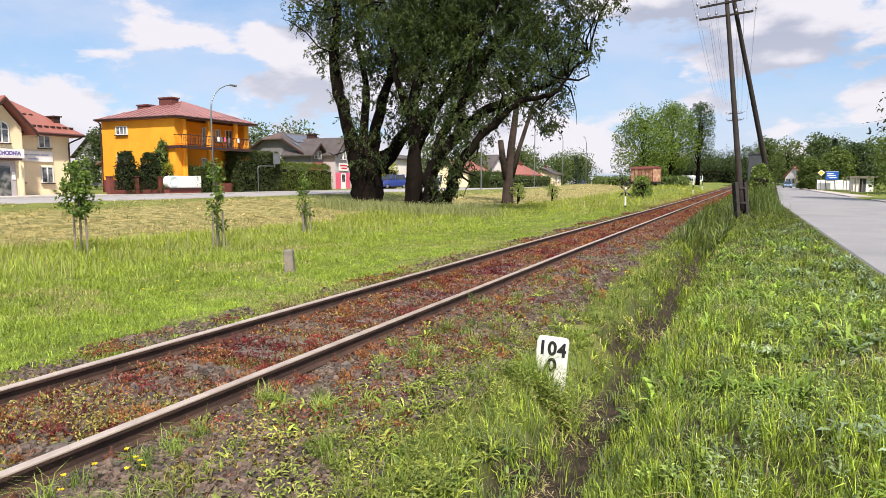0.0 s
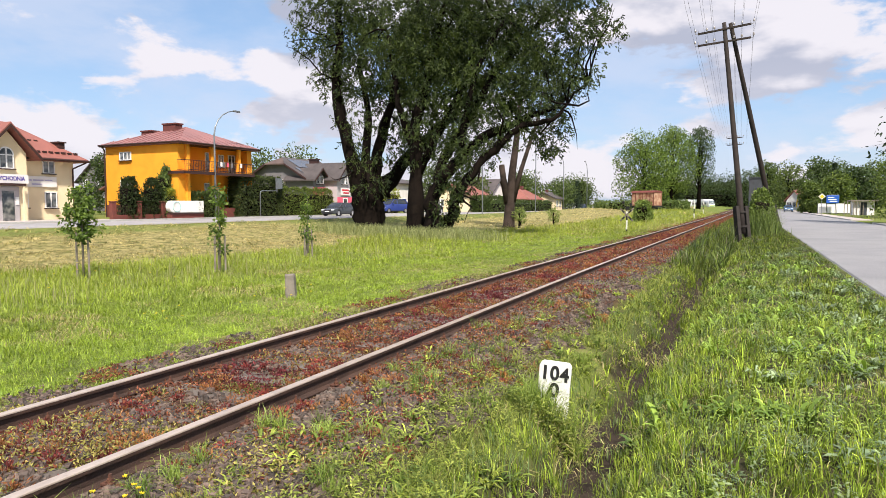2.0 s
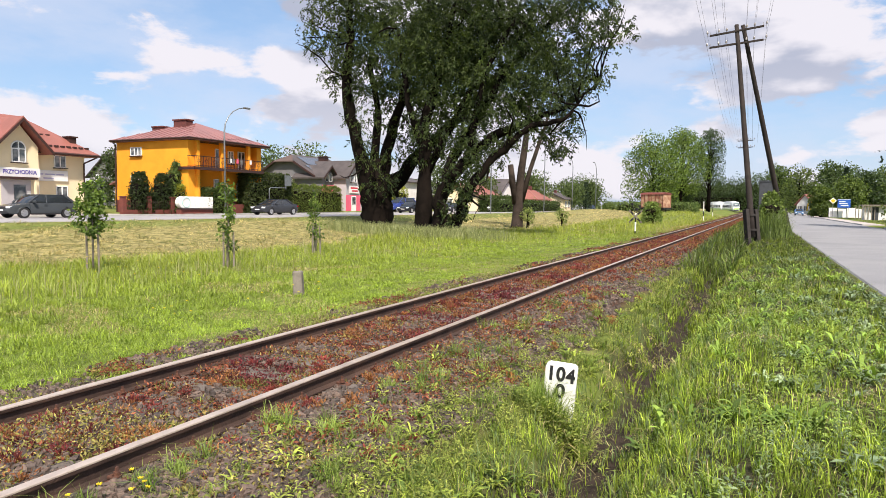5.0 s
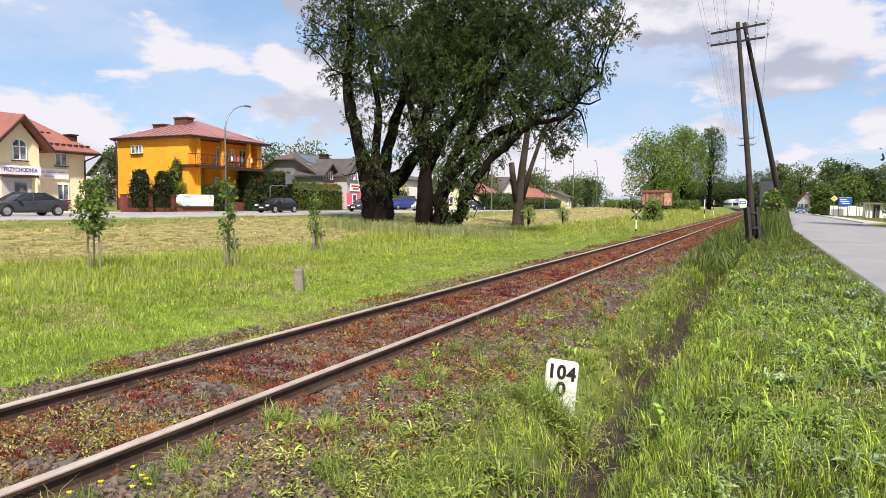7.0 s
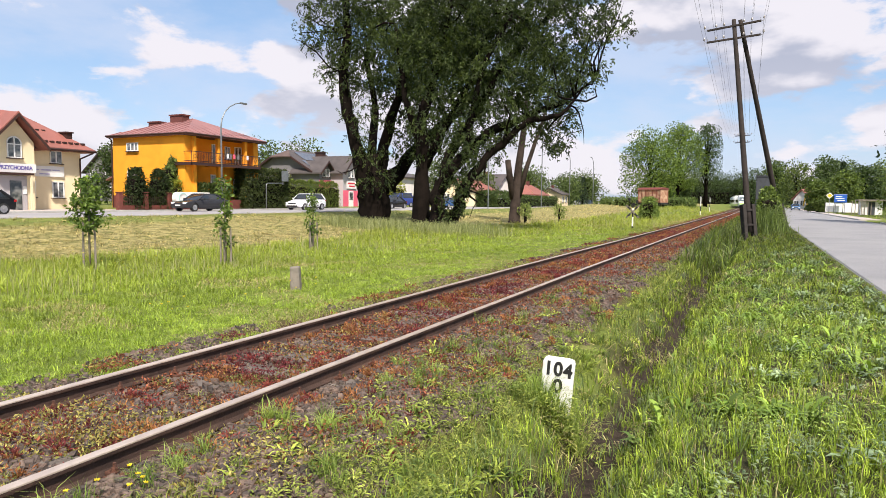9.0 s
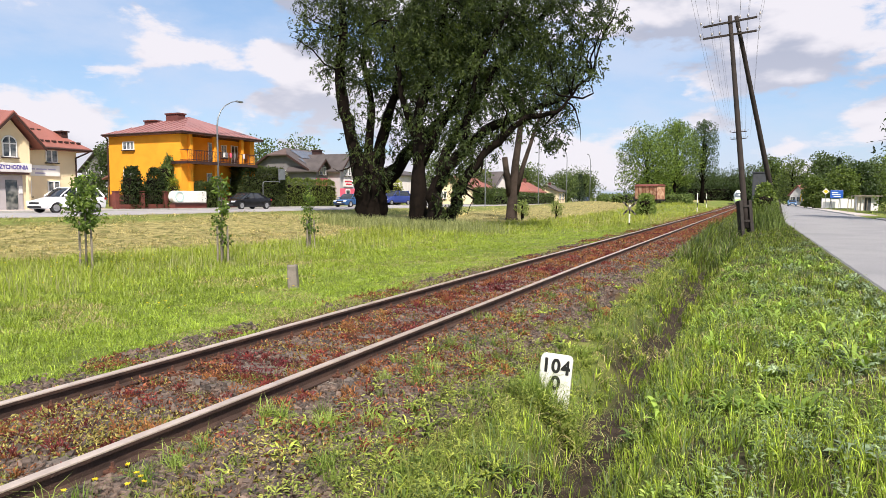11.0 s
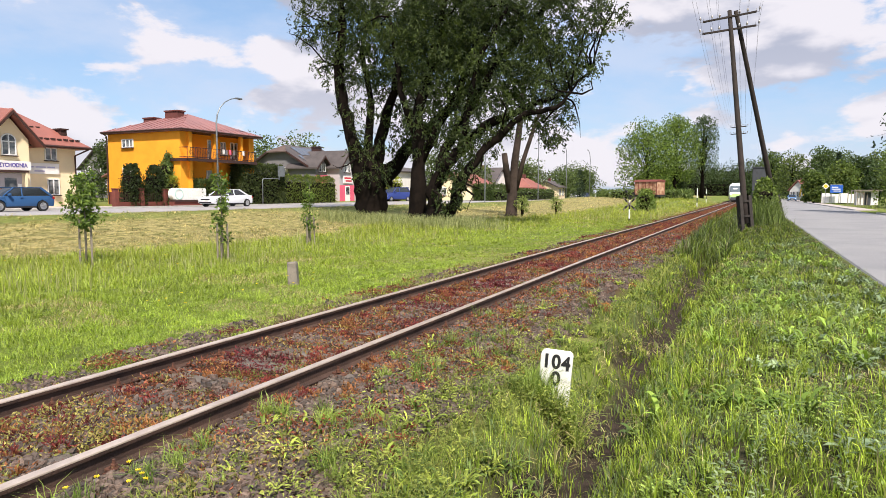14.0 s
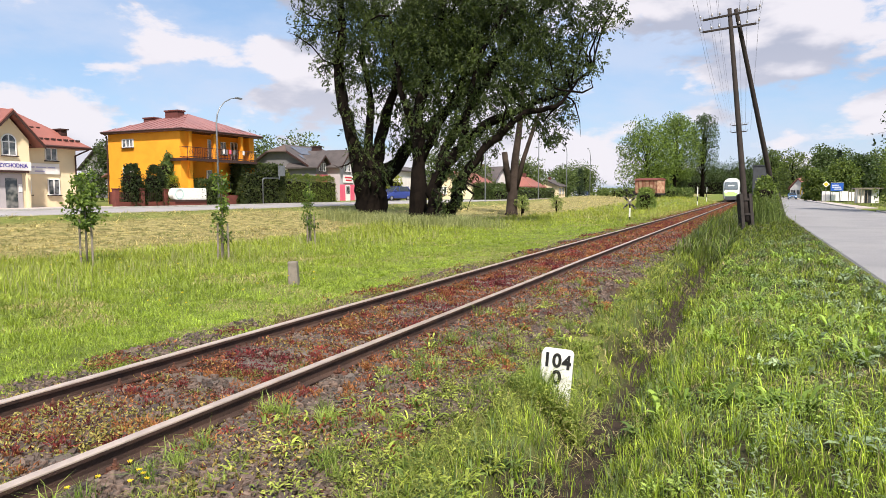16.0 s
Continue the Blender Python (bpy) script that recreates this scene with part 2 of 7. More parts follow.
def track_point(s):
    """The track's middle line: the place and heading (to the left of +Y, radians) s metres along."""
    x, y, turn = -4.35 + 0.0075 * (min(max(s, 15), 115) - 15), min(s, 218.0), 0.0
    for start, end, r in ((218.0, 285.0, 430.0), (285.0, 600.0, 150.0)):
        if s > start:
            a = (min(s, end) - start) / r
            x -= r * (math.cos(turn) - math.cos(turn + a))
            y += r * (math.sin(turn + a) - math.sin(turn))
            turn += a
    return x, y, turn


def make_ground():
    xs = np.unique(np.concatenate([np.linspace(-8, 2.2, 103), np.linspace(-46, -8, 60), np.linspace(2.2, 30, 30), np.geomspace(46, 900, 22) * -1, np.geomspace(30, 900, 20)]))
    ys = np.unique(np.concatenate([np.linspace(-6, 30, 121), np.linspace(30, 120, 60), np.geomspace(120, 1500, 30), np.geomspace(6, 400, 16) * -1]))
    X, Y = np.meshgrid(xs, ys)
    Z = land(X, Y)
    # the roads' beds lie under their surfaces
    Z = np.where(((X > 2.15) & (X < 9.0)) | ((X > -42) & (X < -35.2)), Z - 0.12, Z)
    nx, ny = len(xs), len(ys)
    i = (np.arange(ny - 1)[:, None] * nx + np.arange(nx - 1)[None]).ravel()
    ob = mesh_object("ground", np.column_stack([X.ravel(), Y.ravel(), Z.ravel()]), [np.column_stack([i, i + 1, i + 1 + nx, i + nx])], M_GROUND, smooth=True)
    x, y = X.ravel(), Y.ravel()
    wob = 0.25 * rough_noise(x, y, 1.7, 2.0)
    stone = np.interp(x + wob, [-6.4, -5.8, -2.3, -1.9], [0, 1, 1, 0])
    dry = np.maximum(np.interp(x + 2 * wob - np.interp(y, [10, 15, 21, 27, 32, 38, 44, 200], [2.0, 3.5, 4.3, 3.8, 2.0, 1.5, 5.5, 5.5]), [-35.5, -34.5, -23.5, -21.5], [0.2, 0.85, 0.85, 0.1]), 0.35 * (rough_noise(x, y, 0.35, 5) > 0.35))
    soil = np.interp(x + wob, [-1.8, -1.45, -0.95, -0.6], [0, 1, 1, 0]) * np.interp(y, [40, 60], [1, 0])
    dry *= 1 - stone
    # dark soil under the verge too, deepening the shade between its blades
    soil = np.maximum(soil, np.interp(x, [-0.7, -0.4, 1.9, 2.15], [0, 0.85, 0.85, 0.3]) * np.interp(y, [40, 60], [1, 0]))
    a = ob.data.attributes.new("zone", "FLOAT_COLOR", "POINT")
    a.data.foreach_set("color", np.column_stack([stone, dry, soil, np.ones(len(x))]).astype(np.float32).ravel())
    tagged(ob, "grassy ground with a ditch, a rail bed and a mown bank", "ground", kind="structure")


make_ground()


def strip(name, xs, ys, zs, material, label, category):
    """A road surface: a slab along Y through cross-section points (x, z)."""
    bm = bmesh.new()
    rows = [[bm.verts.new((x, y, z)) for x, z in zip(xs, zs)] for y in ys]
    for a, b in zip(rows, rows[1:]):
        for k in range(len(xs) - 1):
            bm.faces.new((a[k], a[k + 1], b[k + 1], b[k]))
    return tagged(part(name, bm, material), label, category, kind="structure")


ROAD_YS = [-200, -60, -20, 0, 10, 20, 30, 45, 60, 80, 110, 150, 200, 280, 400, 600]
strip("road", [2.0, 2.12, 5.5, 9.0, 9.02], ROAD_YS, [-0.06, 0.05, 0.11, 0.06, -0.08], M_ROAD, "grey asphalt side road beside the verge", "road")
strip("main_road", [-42.05, -42.0, -38.4, -34.9, -34.8], ROAD_YS, [0.25, 0.42, 0.46, 0.42, 0.25], M_ROAD_LEFT, "pale grey asphalt main road on top of the bank", "road")


def make_edges():
    for name, x0, x1, z0, z1, mat, label in (
            ("pavement", -43.1, -42.25, 0.3, 0.53, M_PAVING, "reddish paved footway beside the main road"),
            ("kerb", -42.25, -42.1, 0.3, 0.55, M_KERB, "grey concrete kerb along the main road"),
            ("kerb", 9.05, 9.2, -0.1, 0.16, M_KERB, "grey concrete kerb along the side road"),
            ("pavement", 9.2, 10.9, -0.1, 0.14, M_PAVING, "paved footway beside the side road")):
        spans = [(-150, 62), (74, 400)] if x0 > 0 else [(-150, 400)]
        for y0, y1 in spans:
            bm = bmesh.new()
            n = 40
            for k in range(n):
                box(bm, x0, x1, y0 + (y1 - y0) * k / n, y0 + (y1 - y0) * (k + 1) / n - 0.004, z0, z1)
            tagged(part(name, bm, mat), label, name, kind="structure")


make_edges()
strip("forecourt", [-49.4, -43.12], [-20, 0, 20, 35], [0.5, 0.515], M_PAVING, "paved forecourt in front of the clinic", "pavement")


# ---- railway track ----
def make_track():
    track = thing("railway_track", pose(0, 0, 0), "single railway track with rusty rails overgrown with red weeds", "railway track")
    stations = [-25 + 2.5 * k for k in range(60)] + [126 + 6 * k for k in range(50)]
    web = [(-0.0625, -0.149), (0.0625, -0.149), (0.0625, -0.138), (0.012, -0.122), (0.008, -0.05), (0.034, -0.038), (0.036, -0.014), (-0.036, -0.014), (-0.034, -0.038), (-0.008, -0.05), (-0.012, -0.122), (-0.0625, -0.138)]
    head = [(0.0363, -0.0145), (0.036, -0.006), (0.028, 0.0), (-0.028, 0.0), (-0.036, -0.006), (-0.0363, -0.0145)]
    for side in (0.7535, -0.7535):
        rail = None
        for name, prof, mat in (("rail", web, M_RAIL), ("rail_head", head, M_RAIL_TOP)):
            bm, last = bmesh.new(), None
            for s in stations:
                x, y, a = track_point(s)
                ring = [bm.verts.new((x + (side + u) * math.cos(a), y + (side + u) * math.sin(a), w)) for u, w in prof]
                if last:
                    for k in range(len(prof)):
                        j = (k + 1) % len(prof)
                        bm.faces.new((last[k], last[j], ring[j], ring[k]))
                last = ring
            bmesh.ops.recalc_face_normals(bm, faces=bm.faces[:])
            ob = part(name, bm, mat, rail or track, "shiny worn running surface" if rail else "rust-brown steel rail")
            rail = rail or ob
    # sleepers share one mesh
    bm = bmesh.new()
    box(bm, -1.25, 1.25, -0.13, 0.13, -0.36, -0.151, bevel=0.02)
    proto = part("sleeper", bm, M_SLEEPER, track)
    bm = bmesh.new()
    for d in (1,):
        box(bm, d * 0.065, d * 0.17, -0.06, 0.06, -0.166, -0.135, bevel=0.008)
        box(bm, d * 0.055, d * 0.10, -0.035, 0.035, -0.135, -0.112, bevel=0.006)
        tube(bm, (d * 0.105, 0, -0.135), (d * 0.105, 0, -0.06), 0.011, sides=8)
        tube(bm, (d * 0.105, 0, -0.112), (d * 0.105, 0, -0.088), 0.021, sides=6)
        tube(bm, (d * 0.105, 0, -0.120), (d * 0.105, 0, -0.112), 0.028, sides=10)
    clip = part("rail_fastening", bm, M_IRON, track, "rusty iron clip and bolt")
    rnd = random.Random(4)
    first = True
    for k in range(170):
        s = -4 + 0.6 * k
        x, y, a = track_point(s)
        m = pose(x + rnd.uniform(-0.02, 0.02), y, rnd.uniform(-0.008, 0.004), 0, 0, rnd.uniform(-1, 1))
        if first:
            proto.matrix_basis = m
        else:
            ob = new("sleeper", proto.data)
            ob.parent, ob.matrix_basis = track, m
        if k < 48:
            for side, turn in ((0.7535, 0), (-0.7535, 0), (0.7535, 180), (-0.7535, 180)):
                mm = pose(x + side, y, 0, 0, 0, turn)
                if first:
                    clip.matrix_basis = mm
                    first = False
                else:
                    ob = new("rail_fastening", clip.data)
                    ob.parent, ob.matrix_basis = track, mm
        first = False


make_track()
WILLOW_LIMBS = {
    "A": [
        [(-24.5, 39.2, -0.5, 1.16), (-24.5, 39.4, 1.4, 1.12), (-24.6, 39.5, 3.0, 1.10), (-24.7, 39.5, 4.3, 0.95)],
        [(-25.0, 39.2, 1.8, 0.75), (-25.6, 39.0, 4.8, 0.50), (-26.4, 38.7, 7.6, 0.42), (-26.6, 38.6, 10.4, 0.34), (-26.4, 38.8, 13.1, 0.26), (-26.6, 38.8, 16.6, 0.18), (-27.0, 38.7, 19.6, 0.08)],
        [(-23.8, 39.9, 2.2, 0.62), (-22.8, 40.9, 4.4, 0.45), (-21.3, 42.2, 6.3, 0.40), (-19.5, 43.6, 8.6, 0.34), (-18.0, 44.9, 10.7, 0.26), (-16.0, 46.5, 13.3, 0.18), (-13.9, 48.1, 15.9, 0.10)],
        [(-24.4, 39.6, 2.4, 0.60), (-24.0, 39.7, 5.2, 0.40), (-23.2, 39.9, 8.0, 0.32), (-22.3, 40.2, 11.1, 0.26), (-21.3, 40.6, 14.1, 0.18), (-21.0, 40.7, 17.9, 0.08)],
        [(-24.8, 39.4, 2.0, 0.50), (-25.1, 40.0, 5.3, 0.33), (-25.4, 40.8, 8.6, 0.24), (-26.4, 41.2, 12.0, 0.17), (-26.0, 42.3, 15.9, 0.10)],
    ],
    "B": [
        [(-18.9, 35.8, -0.6, 0.56), (-18.9, 36.0, 2.0, 0.45), (-19.0, 36.2, 4.1, 0.42), (-19.2, 36.4, 6.6, 0.34), (-18.6, 36.9, 9.4, 0.26), (-18.1, 37.5, 12.6, 0.18), (-17.6, 38.0, 15.8, 0.08)],
        [(-18.9, 36.2, 3.6, 0.30), (-17.5, 37.0, 6.6, 0.24), (-16.2, 37.6, 9.3, 0.18), (-15.6, 38.0, 12.1, 0.08)],
        [(-19.1, 36.3, 4.8, 0.28), (-20.1, 36.3, 7.3, 0.20), (-20.9, 36.6, 10.3, 0.14), (-21.5, 37.0, 12.9, 0.08)],
    ],
    "C": [
        [(-17.1, 35.0, -0.6, 0.55), (-17.3, 35.0, 0.9, 0.46), (-17.5, 35.1, 1.8, 0.40), (-16.8, 35.5, 3.3, 0.34), (-15.8, 36.2, 4.7, 0.29), (-14.4, 36.9, 5.9, 0.25), (-12.9, 37.7, 6.6, 0.20), (-10.8, 38.8, 7.6, 0.13), (-9.1, 39.8, 9.0, 0.06)],
        [(-16.5, 35.3, -0.5, 0.42), (-16.2, 35.4, 0.9, 0.36), (-15.8, 35.5, 2.3, 0.30), (-14.7, 35.9, 4.0, 0.26), (-13.5, 36.4, 5.3, 0.22), (-12.3, 36.9, 6.3, 0.18), (-10.6, 37.5, 6.6, 0.12), (-9.8, 37.8, 7.5, 0.06)],
        [(-17.4, 35.1, 1.5, 0.36), (-17.0, 35.9, 4.4, 0.30), (-15.9, 37.0, 6.8, 0.25), (-14.6, 38.3, 9.7, 0.20), (-12.9, 39.7, 12.2, 0.13), (-11.2, 41.1, 14.8, 0.06)],
        [(-15.9, 36.1, 4.5, 0.24), (-15.6, 36.1, 7.0, 0.18), (-14.9, 36.2, 9.7, 0.13), (-13.4, 36.9, 12.6, 0.07)],
    ],
}
WILLOW_LOBES = {
    "A": [(-25.6, 40.1, 13.3, 4.0, 4.0, 1.00), (-28.1, 37.8, 14.0, 2.0, 2.4, 0.60), (-26.8, 38.1, 10.7, 1.3, 2.4, 0.50), (-24.9, 38.7, 7.1, 1.7, 2.4, 0.45), (-23.2, 41.0, 11.3, 3.8, 4.4, 1.00), (-23.7, 38.4, 3.8, 1.8, 1.8, 0.50), (-20.1, 41.5, 12.7, 3.9, 3.9, 1.00), (-23.6, 41.5, 18.1, 7.7, 4.4, 1.00), (-22.2, 40.0, 6.5, 1.4, 2.4, 0.60)],
    "B": [(-17.7, 37.4, 9.4, 3.0, 3.4, 1.00), (-19.7, 36.6, 11.5, 2.8, 3.2, 1.00), (-18.4, 36.1, 6.2, 1.6, 2.5, 0.70), (-16.5, 38.2, 12.6, 3.6, 3.2, 1.00)],
    "C": [(-14.6, 37.2, 10.2, 3.6, 3.6, 1.00), (-11.4, 39.0, 12.0, 3.2, 2.9, 1.00), (-8.9, 39.1, 12.4, 2.1, 1.7, 0.80), (-11.7, 38.4, 8.3, 2.4, 1.7, 0.90), (-9.7, 38.4, 9.6, 1.7, 1.4, 0.80), (-11.4, 39.4, 6.2, 1.4, 1.9, 1.10), (-15.3, 36.5, 5.9, 2.1, 2.1, 0.90), (-16.2, 34.5, 2.0, 1.1, 1.9, 0.55), (-16.0, 35.9, 3.9, 1.5, 1.9, 0.70), (-13.9, 38.1, 15.9, 6.8, 3.8, 1.00), (-13.4, 37.5, 6.7, 2.1, 1.5, 0.80)],
}
PALE_LIMBS = [[(-19.5, 55.0, -0.3, 0.50), (-19.5, 55.3, 2.1, 0.42), (-19.4, 55.6, 4.7, 0.33), (-19.2, 55.8, 6.7, 0.29), (-19.1, 56.1, 8.5, 0.24), (-19.0, 56.4, 11.3, 0.12)],
              [(-19.3, 55.4, 1.9, 0.28), (-18.7, 55.9, 4.7, 0.20), (-18.1, 56.4, 7.0, 0.17), (-17.6, 56.8, 8.8, 0.14), (-17.1, 57.4, 11.8, 0.06)],
              [(-19.7, 55.1, 1.7, 0.30), (-20.1, 55.1, 4.1, 0.27), (-20.3, 55.2, 5.2, 0.26)]]


# ---- leaves, blades, trees ----
def unit(v):
    return v / np.maximum(np.linalg.norm(v, axis=-1, keepdims=True), 1e-9)


def leaves(name, centre, along, size, width, tint, parent=None, material=None, rng=None):
    """Many small pointed leaves: at centre, pointing along, each of two triangles folded at the midrib."""
    n = len(centre)
    along = unit(along)
    side = unit(np.cross(along, unit(rng.normal(size=(n, 3)))))
    up = np.cross(side, along)
    s, w = size[:, None], width[:, None]
    v = np.empty((n, 4, 3))
    v[:, 0] = centre
    v[:, 1] = centre + along * s * 0.45 + side * w + up * w * 0.35
    v[:, 2] = centre + along * s
    v[:, 3] = centre + along * s * 0.45 - side * w + up * w * 0.35
    i = np.arange(n)[:, None] * 4
    f = np.concatenate([i + np.array([[0, 1, 2]]), i + np.array([[0, 2, 3]])])
    return mesh_object(name, v.reshape(-1, 3), [f], material or M_LEAF, parent, np.repeat(tint, 4, axis=0))


def round_leaves(name, centre, along, size, width, tint, material, rng):
    """Blunt leaves of four triangles, bent at the middle."""
    n = len(centre)
    along = unit(along)
    side = unit(np.cross(along, unit(rng.normal(size=(n, 3)) * 0.3 + np.array([0, 0, 1]))))
    up = np.cross(side, along)
    s, w = size[:, None], width[:, None]
    v = np.empty((n, 6, 3))
    v[:, 0] = centre
    v[:, 1] = centre + along * s * 0.35 + side * w + up * w * 0.4
    v[:, 2] = centre + along * s * 0.35 - side * w + up * w * 0.4
    v[:, 3] = centre + along * s * 0.72 + side * w * 0.8 + up * w * 0.3 - np.array([0, 0, 0.12]) * s
    v[:, 4] = centre + along * s * 0.72 - side * w * 0.8 + up * w * 0.3 - np.array([0, 0, 0.12]) * s
    v[:, 5] = centre + along * s - np.array([0, 0, 0.3]) * s
    i = np.arange(n)[:, None] * 6
    f3 = np.concatenate([i + np.array([[0, 1, 2]]), i + np.array([[3, 5, 4]])])
    return mesh_object(name, v.reshape(-1, 3), [f3, i + np.array([[1, 3, 4, 2]])], material, None, np.repeat(tint, 6, axis=0))


def shades(rng, n, dark, light, spread=0.15):
    """n leaf colours between two, each a little off."""
    k = rng.random((n, 1)) ** 1.3
    return (np.array(dark) * (1 - k) + np.array(light) * k) * (1 + spread * rng.normal(size=(n, 1))).clip(0.5, 1.6)


def crown_points(rng, centre, radius, n, hollow=0.55):
    """Points in an ellipsoid, more of them towards its skin."""
    d = unit(rng.normal(size=(n, 3)))
    r = rng.uniform(hollow ** 3, 1, n) ** (1 / 3) * (1 + 0.22 * np.sin(d[:, 0] * 5 + centre[0]) * np.cos(d[:, 2] * 4 + centre[1]))
    return np.array(centre) + d * r[:, None] * np.array(radius)


def droop(rng, roots, per, length, sag, leaf, slim, dark, light, name, parent):
    """Hanging twigs from roots, each set with leaves."""
    n = len(roots)
    out = unit(rng.normal(size=(n, 3)) * np.array([1, 1, 0.35]))
    t = np.tile(np.linspace(0.08, 1, per), n)
    idx = np.repeat(np.arange(n), per)
    ln = rng.uniform(0.6, 1.3, n)[idx] * length
    c = roots[idx] + out[idx] * (ln * t)[:, None] * 0.6
    c[:, 2] -= sag * ln * t ** 1.7
    c += rng.normal(size=c.shape) * 0.05
    along = out[idx] * 0.5 + rng.normal(size=c.shape) * 0.55 + np.array([0, 0, -1.0]) * sag
    m = len(c)
    tint = shades(rng, n, dark, light)[idx] * rng.uniform(0.8, 1.25, (m, 1))
    return leaves(name, c, along, leaf * rng.uniform(0.6, 1.3, m), slim * rng.uniform(0.7, 1.3, m), tint, parent, rng=rng)


def make_willow(key, label, seed, per_lobe):
    rng = np.random.default_rng(seed)
    limbs, lobes = WILLOW_LIMBS[key], WILLOW_LOBES[key]
    x, y = limbs[0][0][:2]
    base = Vector((x, y, float(land(x, y)) - 0.1))
    tree = thing("willow_tree", Matrix.Translation(base), label, "tree")
    bm = bmesh.new()
    for j, limb in enumerate(limbs):
        pts = [Vector(p[:3]) - base for p in limb]
        rad = [p[3] for p in limb]
        if j == 0:
            pts[0].z = -0.2
            pts.insert(0, pts[0] - Vector((0, 0, 0.5)))
            rad.insert(0, rad[0] * 1.15)
        dense, dr = [], []
        for a, b, ra, rb in zip(pts, pts[1:], rad, rad[1:]):
            for k in range(4):
                f = k / 4
                w = 0.18 * min(ra, 0.5)
                dense.append(a.lerp(b, f) + (Vector(rng.normal(size=3)) * w if k else Vector()))
                dr.append((ra + (rb - ra) * f) * rng.uniform(0.9, 1.1))
        dense.append(pts[-1])
        dr.append(rad[-1])
        sweep(bm, dense, dr, 40 if j == 0 else 18)
    # boughs into the leaf masses
    ends = [Vector(p[:3]) - base for limb in limbs for p in limb[2:]]
    for cx, cy, cz, rx, rz, den in lobes:
        c = Vector((cx, cy, cz)) - base
        for k in range(5):
            goal = c + Vector((rng.normal() * rx * 0.6, rng.normal() * rx * 0.6, rng.normal() * rz * 0.5))
            root = min(ends, key=lambda e: (e - goal).length + abs(rng.normal()) * 0.8)
            mid = root.lerp(goal, 0.5) + Vector(rng.normal(size=3)) * 0.35
            sweep(bm, [root, root.lerp(mid, 0.5) + Vector(rng.normal(size=3)) * 0.12, mid, mid.lerp(goal, 0.5) + Vector(rng.normal(size=3)) * 0.15, goal], [0.07, 0.06, 0.045, 0.028, 0.008], 6)
    for v in bm.verts:
        w = noise.noise(v.co * 1.1) * 0.07 + noise.noise(Vector((v.co.x * 5.5, v.co.y * 5.5, v.co.z * 0.5))) * 0.13
        v.co += Vector((w, w * 0.7, 0)) * min(1.0, max(0.15, 1.2 - v.co.z * 0.14))
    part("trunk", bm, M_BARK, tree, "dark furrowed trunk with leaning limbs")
    roots = []
    for cx, cy, cz, rx, rz, den in lobes:
        roots.append(crown_points(rng, (cx, cy, cz), (rx, rx * 0.85, rz), int(per_lobe * den * (rx * rz / 12)), 0.25))
    roots = np.concatenate(roots)
    keep = rough_noise(roots[:, 0] * 1.0 + roots[:, 1], roots[:, 2] * 1.3, 1.15, seed) > -0.34
    droop(rng, roots[keep] - np.array(base), 12, 0.75, 0.6, 0.23, 0.044, (0.015, 0.028, 0.008), (0.074, 0.106, 0.026), "crown", tree)


make_willow("A", "old willow with a massive dark leaning trunk on the mown bank", 11, 900)
make_willow("B", "slim-stemmed dark willow beside the old willow", 12, 950)
make_willow("C", "willow with low crooked limbs leaning towards the track", 13, 950)


def make_pale_tree():
    rng = np.random.default_rng(21)
    x, y = PALE_LIMBS[0][0][:2]
    base = Vector((x, y, float(land(x, y)) - 0.1))
    tree = thing("pollarded_tree", Matrix.Translation(base), "grey-barked forked tree with one sawn-off limb", "tree")
    bm = bmesh.new()
    for j, limb in enumerate(PALE_LIMBS):
        pts, rad = [Vector(p[:3]) - base for p in limb], [p[3] for p in limb]
        if j == 0:
            pts[0].z = -0.3
            pts.insert(1, Vector((pts[0].x, pts[0].y, 0.35)))
            rad[0:1] = [rad[0] * 1.7, rad[0] * 1.05]
        sweep(bm, pts, rad, 12)
    part("trunk", bm, M_BARK_PALE, tree)
    top = [Vector(PALE_LIMBS[0][-1][:3]), Vector(PALE_LIMBS[1][-1][:3])]
    roots = np.concatenate([crown_points(rng, tuple(p + Vector((0, 0, 2))), (3.2, 2.8, 3.0), 420, 0.2) for p in top])
    droop(rng, roots - np.array(base), 10, 0.8, 0.7, 0.24, 0.04, (0.03, 0.052, 0.016), (0.08, 0.12, 0.035), "crown", tree)


make_pale_tree()


